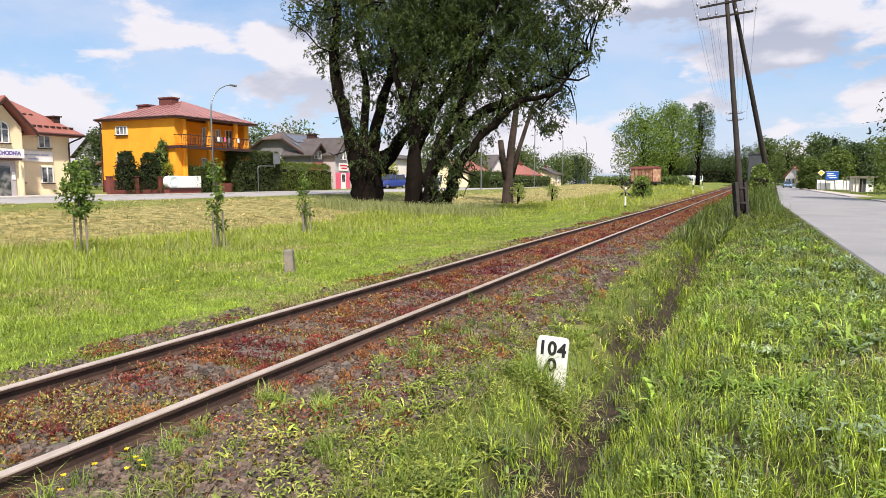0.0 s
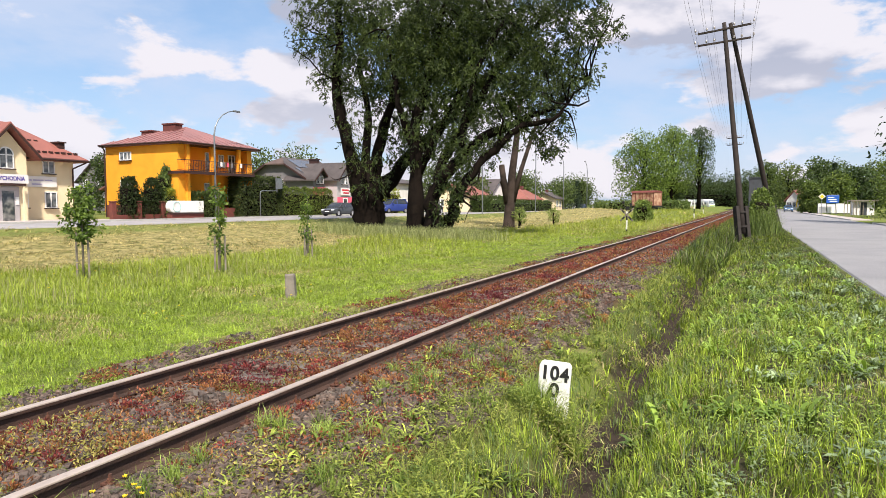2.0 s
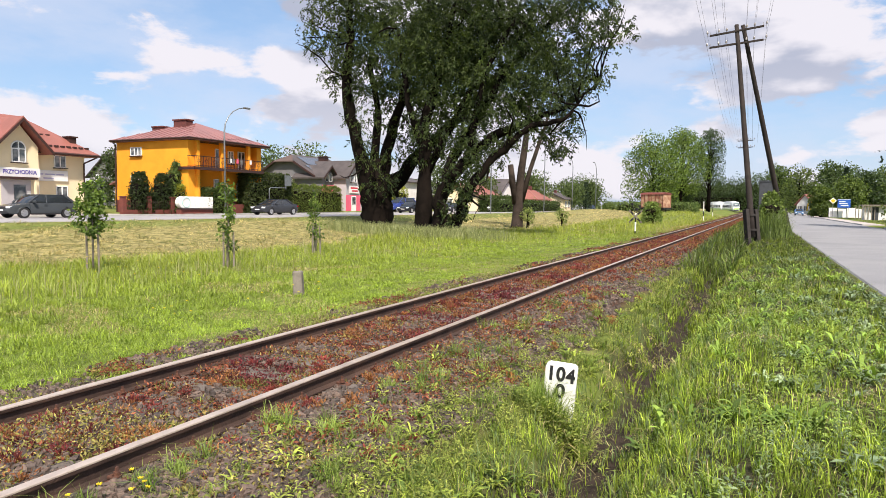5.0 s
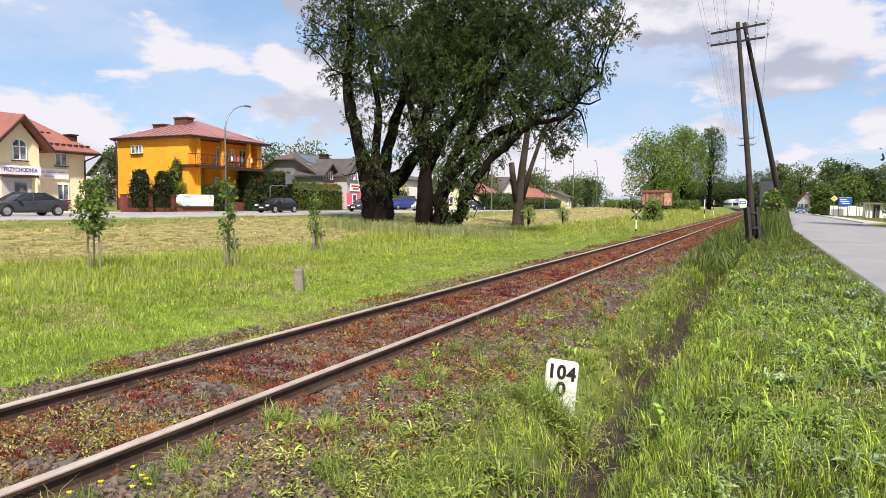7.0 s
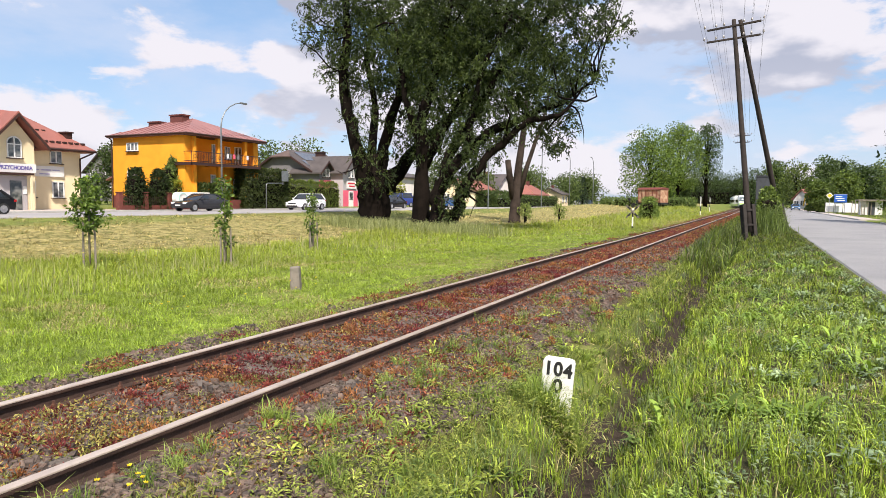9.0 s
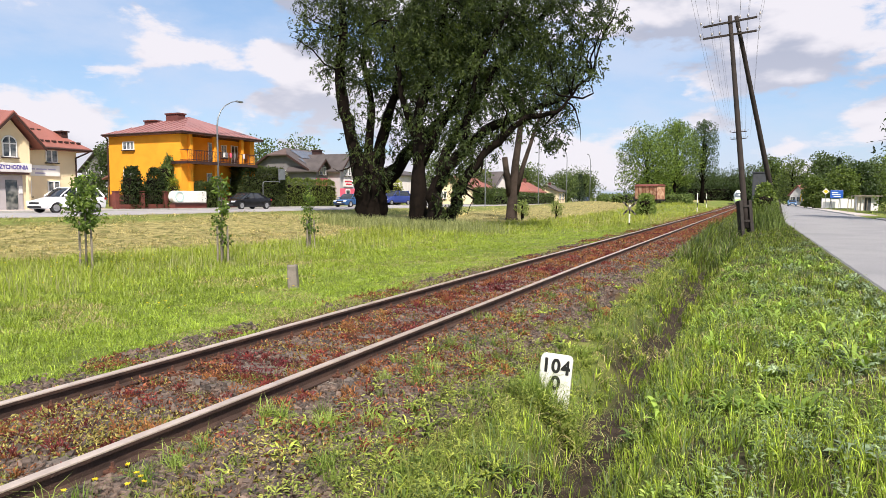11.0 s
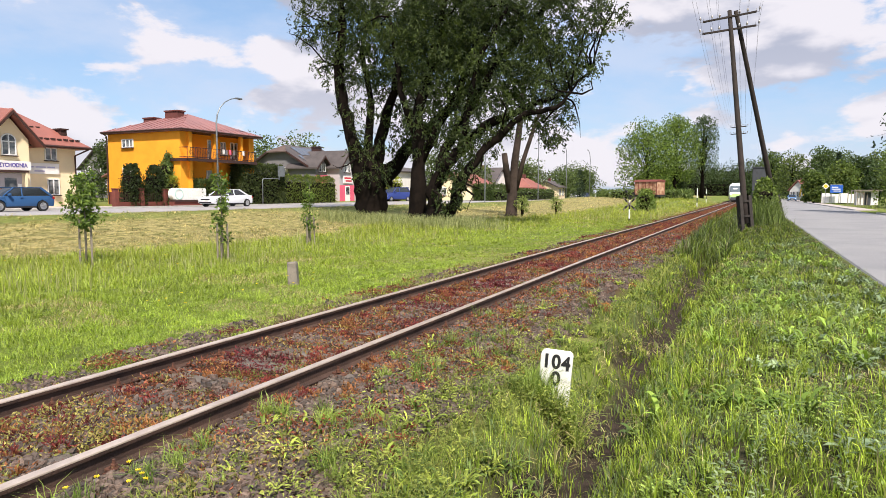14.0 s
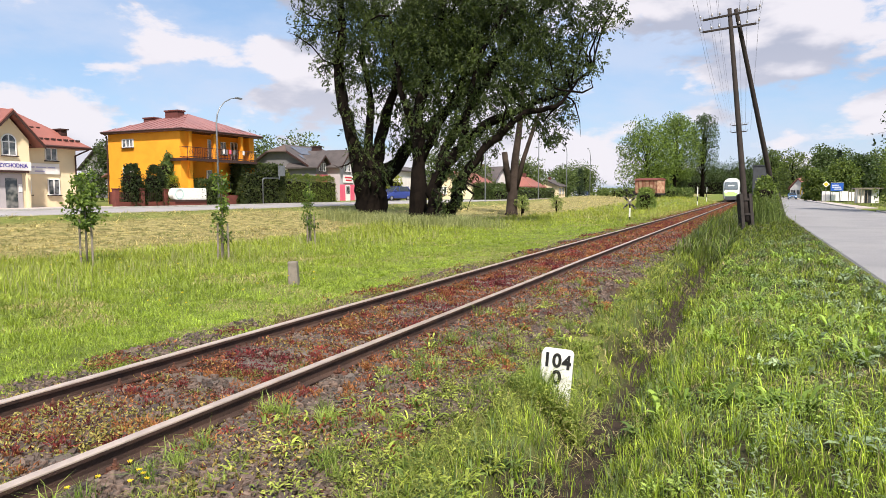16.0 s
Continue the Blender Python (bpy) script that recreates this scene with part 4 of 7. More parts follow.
def make_weeds():
    rng = np.random.default_rng(8)
    # red and ochre ground cover on the rail bed
    x, y, r = strip_points(rng, 175000, -6.4, -2.1, 1.2, 125)
    bed = -6.1 + 0.25 * rough_noise(x, y, 1.4, 3), -2.5 + 0.3 * rough_noise(x, y, 1.1, 5)
    k = (x > bed[0]) & (x < bed[1]) & (np.abs(x + 3.597) > 0.075) & (np.abs(x + 5.104) > 0.075)
    x, y, r = x[k], y[k], r[k]
    inside = (x > -5.1) & (x < -3.6)
    patch = rough_noise(x, y, 1.6, 11) + 0.35 * rough_noise(x, y, 4.5, 2)
    want = np.where(inside, np.interp(y, [0, 3, 5.5, 9], [-0.05, 0.0, -0.5, -1.2]), np.interp(y, [0, 8, 14, 25], [0.05, -0.15, -0.5, -1]))
    want = np.where(x < -5.3, 0.35, want)
    k = patch > want
    x, y, r, patch = x[k], y[k], r[k], patch[k]
    n = len(x)
    t = shades(rng, n, (0.10, 0.030, 0.020), (0.31, 0.105, 0.052), 0.3)
    ochre = rng.random(n) < np.where(rough_noise(x, y, 2.7, 4) > 0.05, 0.5, 0.10) * np.interp(y, [2, 6, 12], [1.3, 0.9, 0.35])
    t[ochre] = shades(rng, int(ochre.sum()), (0.15, 0.13, 0.03), (0.36, 0.27, 0.09), 0.2)
    pale = (y < 3.6) & (rng.random(n) < 0.65)
    t[pale] = shades(rng, int(pale.sum()), (0.17, 0.17, 0.04), (0.40, 0.35, 0.11), 0.2)
    wine = (rough_noise(x, y, 1.1, 8) > 0.5) & (y > 3.4)
    t[wine] = shades(rng, int(wine.sum()), (0.07, 0.014, 0.018), (0.19, 0.035, 0.04), 0.2)
    grow = np.clip(r / 6, 1, 5) ** 0.55
    c = np.column_stack([x + bend(y), y, land(x, y) + rng.uniform(0.0, 0.05, n) * (0.6 + 0.8 * (patch > 0.3))])
    size = rng.uniform(0.018, 0.044, n) * grow
    ob = leaves("red_ground_cover", c, rng.normal(size=(n, 3)) * np.array([1, 1, 0.6]) + np.array([0, 0, 0.5]), size, size * 0.22, t, None, M_HERB, rng)
    tagged(ob, "rust-red and ochre low weeds between and beside the rails", "weeds", kind="stuff")
    # dead stalks and litter
    x, y, r = strip_points(rng, 28000, -6.2, -1.7, 1.2, 22)
    k = (np.abs(x + 3.597) > 0.08) & (np.abs(x + 5.104) > 0.08) & (rough_noise(x, y, 1.9, 31) > -0.25)
    x, y, r = x[k], y[k], r[k]
    n = len(x)
    blades("dead_stalks", x + bend(y), y, rng.uniform(0.02, 0.09, n), 0.0018 * np.maximum(1, r / 5) ** 0.8 * rng.uniform(0.6, 1.6, n), shades(rng, n, (0.12, 0.085, 0.05), (0.40, 0.33, 0.19), 0.25), rng.uniform(0.8, 2.4, n), "dead straw-coloured stalks lying on the ballast", rng, "weeds", M_HERB)

    # green tufts on the ballast
    x, y, r = strip_points(rng, 120000, -5.9, -1.6, 1.2, 60)
    k = (x > -5.9) & (x < -1.7) & (np.abs(x + 3.597) > 0.09) & (np.abs(x + 5.104) > 0.09)
    x, y, r = x[k], y[k], r[k]
    patch = rough_noise(x, y, 2.3, 21) + 0.5 * rough_noise(x, y, 5.5, 12)
    k = patch > np.interp(x, [-5.9, -5.2, -4.2, -3.5, -2.9, -2.2, -1.7], [0.3, 0.5, 0.45, 0.6, 0.55, 0.2, -0.35])
    x, y, r = x[k], y[k], r[k]
    n = len(x)
    t = shades(rng, n, (0.09, 0.13, 0.025), (0.28, 0.30, 0.07), 0.2)
    blades("ballast_weeds", x + bend(y), y, rng.uniform(0.04, 0.16, n) * np.interp(x, [-4, -2.4, -1.7], [0.7, 1.0, 1.4]), 0.0024 * np.maximum(1, r / 5) ** 0.8 * rng.uniform(0.7, 2.0, n), t, rng.uniform(0.3, 1.5, n), "yellow-green tufts growing through the ballast", rng, "weeds", M_HERB)

    # fanned tufts on the shoulder and round the distance marker
    tx, ty, tr = strip_points(rng, 150, -3.35, -1.75, 1.6, 13)
    tx, ty = np.concatenate([tx, -1.86 + 0.030 * np.arange(18)]), np.concatenate([ty, 5.78 + 0.06 * np.sin(np.arange(18) * 2.1)])
    tall = np.concatenate([rng.uniform(0.10, 0.26, len(tr)), 0.40 + 0.05 * np.sin(np.arange(18) * 1.7)])
    per = 46
    x = np.repeat(tx, per) + rng.normal(size=len(tx) * per) * 0.030
    y = np.repeat(ty, per) + rng.normal(size=len(tx) * per) * 0.028
    n = len(x)
    t = np.repeat(shades(rng, len(tx), (0.09, 0.15, 0.025), (0.26, 0.34, 0.07), 0.15), per, axis=0) * rng.uniform(0.75, 1.3, (n, 1))
    blades("grass_tufts", x, y, np.repeat(tall, per) * rng.uniform(0.5, 1.15, n), 0.0024 * rng.uniform(0.6, 1.8, n), t, rng.uniform(0.2, 1.2, n), "fanned green grass tufts on the ballast shoulder", rng)

    # domed red tufts among the ballast
    tx, ty, tr = strip_points(rng, 620, -5.0, -2.0, 2.2, 40)
    k = (np.abs(tx + 3.597) > 0.16) & (np.abs(tx + 5.104) > 0.16) & (rough_noise(tx, ty, 1.7, 51) > np.interp(tx, [-4.9, -3.6, -3.4, -2], [-0.5, -0.3, 0.0, 0.35]))
    tx, ty, tr = tx[k], ty[k], tr[k]
    per = 95
    m = len(tx)
    n = m * per
    d = unit(rng.normal(size=(n, 3)) + np.array([0, 0, 0.7]))
    d[:, 2] = np.abs(d[:, 2])
    wide = np.repeat(rng.uniform(0.05, 0.13, m), per)
    c = np.repeat(np.column_stack([tx + bend(ty), ty, land(tx, ty)]), per, axis=0) + d * (wide * rng.uniform(0.25, 1, n))[:, None] * np.array([1, 1, 0.8])
    hue = rng.random(m)
    tone = np.where((hue < 0.5)[:, None], shades(rng, m, (0.11, 0.020, 0.022), (0.26, 0.055, 0.045), 0.15), shades(rng, m, (0.20, 0.075, 0.03), (0.36, 0.17, 0.06), 0.15))
    size = rng.uniform(0.018, 0.045, n) * np.repeat(np.clip(tr / 6, 1, 3) ** 0.5, per)
    ob = leaves("red_tufts", c, d + rng.normal(size=(n, 3)) * 0.4, size, size * 0.16, np.repeat(tone, per, axis=0) * rng.uniform(0.6, 1.35, (n, 1)), None, M_HERB, rng)
    tagged(ob, "feathery wine-red and rust tufts on the ballast", "weeds", kind="stuff")

    def rosettes(name, label, x, y, per, length, wide, rise, dark, light, jag=0.0):
        """Plants of strap leaves that rise from one root, arch over and hang at the tip."""
        m = len(x)
        n = m * per
        a = np.tile(np.arange(per) * 2.4, m) + np.repeat(rng.uniform(0, 6, m), per) + rng.normal(size=n) * 0.3
        ln = np.repeat(rng.uniform(0.55, 1.25, m), per) * length * rng.uniform(0.6, 1.15, n)
        up = rise * rng.uniform(0.5, 1.3, n)
        wd = ln * wide * rng.uniform(0.7, 1.3, n)
        out = np.column_stack([np.cos(a), np.sin(a), np.zeros(n)])
        side = np.column_stack([-np.sin(a), np.cos(a), np.zeros(n)])
        root = np.repeat(np.column_stack([x, y, land(x, y) - 0.01]), per, axis=0) + out * 0.012
        fs = (0.0, 0.3, 0.55, 0.8, 1.0)
        v = np.empty((n, 10, 3))
        for j, f in enumerate(fs):
            mid = root + out * (ln * (f * 0.55 + 0.35 * f * f))[:, None]
            mid[:, 2] += ln * up * (f - 0.62 * f ** 2.4)
            half = wd * (0.25, 0.8, 1.0, 0.72, 0.06)[j] * (1 + jag * rng.normal(size=n))
            fold = np.array([0, 0, 1]) * (half * 0.35)[:, None]
            v[:, 2 * j] = mid + side * half[:, None] + fold
            v[:, 2 * j + 1] = mid - side * half[:, None] + fold
        i = np.arange(n)[:, None] * 10
        f4 = np.concatenate([i + np.array([[2 * j, 2 * j + 1, 2 * j + 3, 2 * j + 2]]) for j in range(4)])
        tone = np.repeat(shades(rng, m, dark, light, 0.15), per, axis=0) * rng.uniform(0.6, 1.45, (n, 1))
        tagged(mesh_object(name, v.reshape(-1, 3), [f4], M_HERB, None, np.repeat(tone, 10, axis=0), smooth=True), label, "weeds", kind="stuff")

    def where(n0, x0, x1, y0, y1, f, seed, level):
        x, y, r = strip_points(rng, n0, x0, x1, y0, y1)
        k = (rough_noise(x, y, f, seed) > level) & (np.abs(x + 1.18) > 0.22)
        return x[k], y[k]

    x, y = where(1100, -3.35, -1.45, 2.0, 17, 1.6, 61, 0.02)
    k = rng.random(len(x)) < np.interp(x, [-3.3, -2.6, -1.9], [0.2, 0.4, 0.9])
    rosettes("shoulder_rosettes", "yellow-green strap-leaved weeds on the ballast shoulder", x[k], y[k], 14, 0.125, 0.065, 1.1, (0.11, 0.16, 0.022), (0.32, 0.38, 0.065))
    x, y = where(800, -0.85, 1.95, 3.6, 24, 1.5, 63, 0.0)
    rosettes("dock_plants", "broad-leaved green dock plants in the verge", x, y, 8, 0.20, 0.085, 1.35, (0.085, 0.15, 0.022), (0.26, 0.38, 0.062))
    x, y = where(420, 0.1, 1.95, 4.2, 26, 1.3, 67, 0.12)
    rosettes("thistle_plants", "grey-green toothed thistle plants in the verge", x, y, 15, 0.15, 0.09, 1.5, (0.11, 0.16, 0.085), (0.24, 0.31, 0.18), 0.45)
    x, y = where(300, -2.1, -0.85, 2.2, 16, 1.7, 68, 0.15)
    rosettes("ditch_docks", "dark green broad leaves along the ditch", x, y, 9, 0.13, 0.11, 1.0, (0.05, 0.09, 0.02), (0.17, 0.24, 0.055))

    # leafy herbs: stems set with small narrow leaves
    for name, label, n0, x0, x1, y1, per, size0, slim, tall, dark, light in (
            ("leafy_herbs", "yellow-green leafy herbs on the ditch side and shoulder", 1500, -3.1, -1.45, 20, 18, 0.060, 0.13, 0.15, (0.10, 0.14, 0.025), (0.32, 0.36, 0.075)),
            ("verge_herbs", "fine-leaved green herbs in the verge", 1500, -0.9, 1.95, 20, 20, 0.062, 0.14, 0.22, (0.11, 0.17, 0.035), (0.30, 0.40, 0.09)),
            ("grey_herbs", "grey-green feathery yarrow in the verge", 900, -0.3, 1.95, 26, 26, 0.055, 0.13, 0.26, (0.10, 0.15, 0.075), (0.21, 0.27, 0.14))):
        x, y, r = strip_points(rng, n0, x0, x1, 1.5, y1)
        k = (rough_noise(x, y, 1.9, len(name)) > -0.05) & ((x > -2.5) | (rng.random(len(x)) < 0.2))
        x, y = x[k], y[k]
        rise = rng.uniform(0.3, 1.2, len(x)) * tall
        if name == "leafy_herbs":
            x = np.concatenate([x, -1.53 + 0.17 * rng.normal(size=60)])
            y = np.concatenate([y, 5.56 + 0.07 * rng.normal(size=60)])
            rise = np.concatenate([rise, rng.uniform(0.14, 0.30, 60) + np.clip(-0.38 - land(x[-60:], y[-60:]), 0, 0.4)])
        n = len(x) * per
        a = np.tile(np.arange(per) * 2.4, len(x)) + rng.normal(size=n) * 0.5
        f = np.tile(np.linspace(0.05, 1, per), len(x))
        high = np.repeat(rise, per)
        root = np.repeat(np.column_stack([x, y, land(x, y)]), per, axis=0)
        root[:, 2] += f * high
        root[:, 0] += np.cos(a) * 0.02 + f * np.repeat(rng.normal(size=len(x)) * 0.05, per)
        root[:, 1] += np.sin(a) * 0.02
        size = np.repeat(rng.uniform(0.6, 1.3, len(x)), per) * size0 * rng.uniform(0.6, 1.2, n) * (1.15 - 0.6 * f)
        t = np.repeat(shades(rng, len(x), dark, light, 0.2), per, axis=0) * rng.uniform(0.8, 1.25, (n, 1))
        ob = round_leaves(name, root, np.column_stack([np.cos(a), np.sin(a), rng.uniform(0.1, 1.0, n)]), size, size * slim, t, M_HERB, rng)
        tagged(ob, label, "weeds", kind="stuff")

    # yellow flowers
    x, y, r = spread_points(rng, 900, 3, 45, 0, 70)
    k = (rough_noise(x, y, 0.5, 15) > 0.25) & (((x > -20) & (x < -6)) | ((x > -4.6) & (x < -3.0) & (r < 4.6)))
    x, y = x[k], y[k]
    per = 7
    n = len(x) * per
    h = np.where(x > -6, 0.14, rng.uniform(0.25, 0.55, len(x)))
    a = np.tile(np.arange(per) * 0.9, len(x))
    root = np.repeat(np.column_stack([x, y, land(x, y) + h]), per, axis=0)
    ob = leaves("yellow_flowers", root, np.column_stack([np.cos(a), np.sin(a), np.full(n, 0.5)]), np.full(n, 0.02), np.full(n, 0.007), shades(rng, n, (0.60, 0.46, 0.02), (0.8, 0.66, 0.05)), None, M_HERB, rng)
    tagged(ob, "small yellow flowers in the grass", "flowers", kind="stuff")


def make_ballast():
    """Broken stone over the rail bed."""
    rng = np.random.default_rng(9)
    x, y, r = strip_points(rng, 52000, -6.3, -1.9, 1.2, 30)
    x, y = np.concatenate([x, rng.uniform(-6.2, -2.0, 5000)]), np.concatenate([y, rng.uniform(-9, 1.2, 5000)])
    r = np.hypot(x, y)
    heap = rough_noise(x, y, 1.5, 17) + np.where(x > -3.6, 0.75, -0.2) - 0.015 * y
    k = heap > rng.normal(size=len(x)) * 0.25
    x, y, r = x[k], y[k], r[k]
    k = (x > -6.2) & (x < -2.1 + 0.2 * rough_noise(x, y, 2, 1)) & (np.abs(x + 3.597) > 0.10) & (np.abs(x + 5.104) > 0.10)
    x, y, r = x[k], y[k], r[k]
    n = len(x)
    shape = np.array([(-0.8, -0.7, -0.6), (0.8, -0.75, -0.55), (0.75, 0.7, -0.6), (-0.75, 0.75, -0.55), (-0.6, -0.55, 0.45), (0.65, -0.5, 0.5), (0.5, 0.6, 0.4), (-0.55, 0.5, 0.55)])
    tri = np.array([(0, 1, 5), (0, 5, 4), (1, 2, 6), (1, 6, 5), (2, 3, 7), (2, 7, 6), (3, 0, 4), (3, 4, 7), (4, 5, 6), (4, 6, 7)])
    s = (0.012 + 0.030 * rng.random(n) ** 1.6) * np.maximum(1, r / 9) ** 0.5
    a = rng.uniform(0, 2 * math.pi, n)
    v = (shape[None] + 0.22 * rng.normal(size=(n, 8, 3))) * s[:, None, None] * np.array([1, 0.8, 0.9])
    c, d = np.cos(a)[:, None], np.sin(a)[:, None]
    v = np.stack([v[..., 0] * c - v[..., 1] * d, v[..., 0] * d + v[..., 1] * c, v[..., 2]], -1)
    v += np.column_stack([x, y, land(x, y) + 0.012 + rng.uniform(0, 0.02, n)])[:, None]
    f = (np.arange(n)[:, None, None] * 8 + tri[None]).reshape(-1, 3)
    tagged(mesh_object("ballast", v.reshape(-1, 3), [f], M_STONE), "grey-brown crushed stone ballast on the rail bed", "ballast", kind="stuff")


make_ballast()
make_grass()
make_weeds()

# ---- posts, poles and signs by the track ----
def lettering(name, text, size, m, material, parent, label="", thick=0.004):
    """Writing in the built-in font, as a mesh standing in its local XY plane."""
    cu = bpy.data.curves.new(name, "FONT")
    cu.body, cu.size, cu.extrude, cu.align_x, cu.align_y, cu.offset = text, size, thick, "CENTER", "CENTER", size * 0.035
    tmp = bpy.data.objects.new(name, cu)
    me = bpy.data.meshes.new_from_object(tmp)
    bpy.data.objects.remove(tmp)
    me.materials.clear()
    me.materials.append(material)
    ob = new(name, me)
    ob.parent, ob.matrix_basis = parent, m
    return tagged(ob, label)


FACING_X = pose(0, 0, 0, 90, 0, 90)      # upright, read from +X
FACING_CAMERA = pose(0, 0, 0, 90, 0, 0)  # upright, read from -Y


def make_distance_marker():
    z = float(land(-1.62, 6.05))
    post = thing("distance_marker", pose(-1.66, 5.95, z, 1.5, 4.0, 9), "white-painted concrete railway distance marker with black numerals", "distance marker")
    bm = bmesh.new()
    top = 0.085 - z
    poly_prism(bm, [(-0.145, -0.05, -0.15), (0.145, -0.05, -0.15), (0.15, -0.05, top - 0.03), (0.125, -0.05, top), (-0.125, -0.05, top), (-0.15, -0.05, top - 0.03)], (0, 0.10, 0))
    bmesh.ops.bevel(bm, geom=bm.edges[:], offset=0.008, segments=2, affect="EDGES")
    part("post", bm, M_SIGN_WHITE, post)
    for k, ch in enumerate("104"):
        lettering("numeral", ch, 0.185, Matrix.Translation(((k - 1) * 0.092, -0.0505, top - 0.10 - 0.008 * (k == 2))) @ FACING_CAMERA @ Matrix.Diagonal((0.92, 1, 1, 1)), M_BLACK, post, "thick black numeral")
    lettering("numeral", "0", 0.185, Matrix.Translation((0.005, -0.0505, top - 0.265)) @ FACING_CAMERA, M_BLACK, post, "thick black numeral")


make_distance_marker()


def make_boundary_post():
    x, y = -8.78, 10.96
    post = thing("boundary_post", pose(x, y, float(land(x, y)), 2, -2, 25), "short weathered grey concrete boundary post in the grass", "post")
    bm = bmesh.new()
    box(bm, -0.11, 0.11, -0.10, 0.10, -0.1, 0.50, bevel=0.025)
    for v in bm.verts:
        if v.co.z > 0.3:
            v.co.x *= 0.88
            v.co.z += 0.03 * math.sin(v.co.x * 40)
    part("shaft", bm, M_CONCRETE, post)


make_boundary_post()


def make_pole(foot_a, foot_b, top, arms, label, wires=(), strut=True):
    """A wooden line pole, leaning on its strut, both on concrete stubs."""
    a, t = Vector(foot_a), Vector(top)
    a.z = float(land(a.x, a.y))
    pole = thing("utility_pole", Matrix.Translation(a), label, "utility pole", "wooden line poles")
    t = t - a
    feet = [Vector((0, 0, 0))]
    if strut:
        b = Vector(foot_b)
        b.z = float(land(b.x, b.y))
        feet.append(b - a)
    for k, f in enumerate(feet):
        d = (t - f).normalized()
        off = Vector((0.30 * k, 0.12 * k, 0))
        name = "strut" if k else "mast"
        bm = bmesh.new()
        n = 9
        line = [f + d * 0.35 + (t + off - f - d * 0.35) * (i / n) for i in range(n + 1)]
        sweep(bm, line, [0.155 - 0.05 * i / n for i in range(n + 1)], 12)
        part(name, bm, M_POLE, pole, "tarred round wooden " + ("strut" if k else "mast"))
        for s in (-1, 1):
            bm = bmesh.new()
            q = d.to_track_quat("Z", "Y").to_matrix().to_4x4()
            box(bm, s * 0.25 - 0.09, s * 0.25 + 0.09, -0.16, 0.16, -0.5, 1.75 - 0.1 * k, bevel=0.02)
            bmesh.ops.transform(bm, matrix=Matrix.Translation(f) @ q, verts=bm.verts[:])
            part("concrete_stub", bm, M_STUB, pole, "dark weathered concrete stub clamped to the wood")
        for h in (0.7, 1.45):
            bm = bmesh.new()
            c = f + d * h
            tube(bm, c - d * 0.05, c + d * 0.05, 0.215, sides=14)
            part("clamp_band", bm, M_STUB, pole)
    for j, (dz, half, tip) in enumerate(arms):
        c = t + Vector((0.02, -0.16, dz))
        across = Vector((1, 0, tip))
        bm = bmesh.new()
        box(bm, -half, half, -0.045, 0.045, -0.05, 0.05, bevel=0.01)
        for v in bm.verts:
            v.co = c + Vector((v.co.x, v.co.y, v.co.z + v.co.x * tip))
        arm = part("crossarm", bm, M_POLE, pole, "dark crossarm with insulators")
        for s in (-1, -0.68, -0.38, 0.38, 0.68, 1):
            p = c + across * (half * s * 0.97)
            bm = bmesh.new()
            drop = 0.06 if abs(s) == 1 else 0
            tube(bm, p, p + Vector((0, 0, 0.18)), 0.012, sides=6)
            if drop:
                tube(bm, p, p + Vector((0.16 * s, 0, 0.0)), 0.012, sides=6)
                p = p + Vector((0.16 * s, 0, 0))
                tube(bm, p, p + Vector((0, 0, 0.14)), 0.012, sides=6)
            tube(bm, p + Vector((0, 0, 0.12)), p + Vector((0, 0, 0.19)), 0.055, 0.05, sides=10)
            tube(bm, p + Vector((0, 0, 0.19)), p + Vector((0, 0, 0.25)), 0.045, 0.025, sides=10)
            part("insulator", bm, M_PORCELAIN, arm, "small porcelain insulator")
    return pole


M_PORCELAIN = shader("porcelain", worn((0.30, 0.29, 0.28), (0.12, 0.10, 0.09), 20, 60, 0.3), 0.3)
M_WIRE = shader("dark_wire", (0.10, 0.10, 0.11), 0.6, metal=0.4)
make_pole((-0.2, 35.6, 0), (1.42, 41.7, 0), (-1.45, 37.5, 11.1), [(-0.35, 1.28, 0.10), (-1.0, 1.28, 0.07)], "leaning tarred wooden pole with strut on concrete stubs")
make_pole((-0.85, 84, 0), (0, 0, 0), (-1.75, 84.4, 9.7), [(-0.2, 0.8, 0.05), (-1.0, 0.8, 0.05)], "farther tarred wooden pole with two crossarms", strut=False)


def make_wires():
    """Bare wires slung from pole to pole along the verge."""
    for z, zf, half in ((10.9, 9.6, 1.28), (10.25, 8.7, 1.28)):
        for s in (-1.1, -0.66, -0.37, 0.37, 0.66, 1.1):
            x = -1.45 + half * s
            tilt = s * 0.11
            pts = []
            for a, b, sag in (((x + 1.5, -14, z + 0.2), (x, 37.4, z + tilt), 0.75), ((x, 37.4, z + tilt), (-1.75 + 1.1 * s, 84.3, zf), 0.7)):
                for k in range(13):
                    f = k / 12
                    p = Vector(a).lerp(Vector(b), f)
                    p.z -= sag * 4 * f * (1 - f)
                    pts.append(p)
            bm = bmesh.new()
            sweep(bm, [p for i, p in enumerate(pts) if i != 13], [0.0055] * 25, 4)
            tagged(part("overhead_wire", bm, M_WIRE), "thin bare wire slung between the wooden poles", "wire", "line wires")


make_wires()


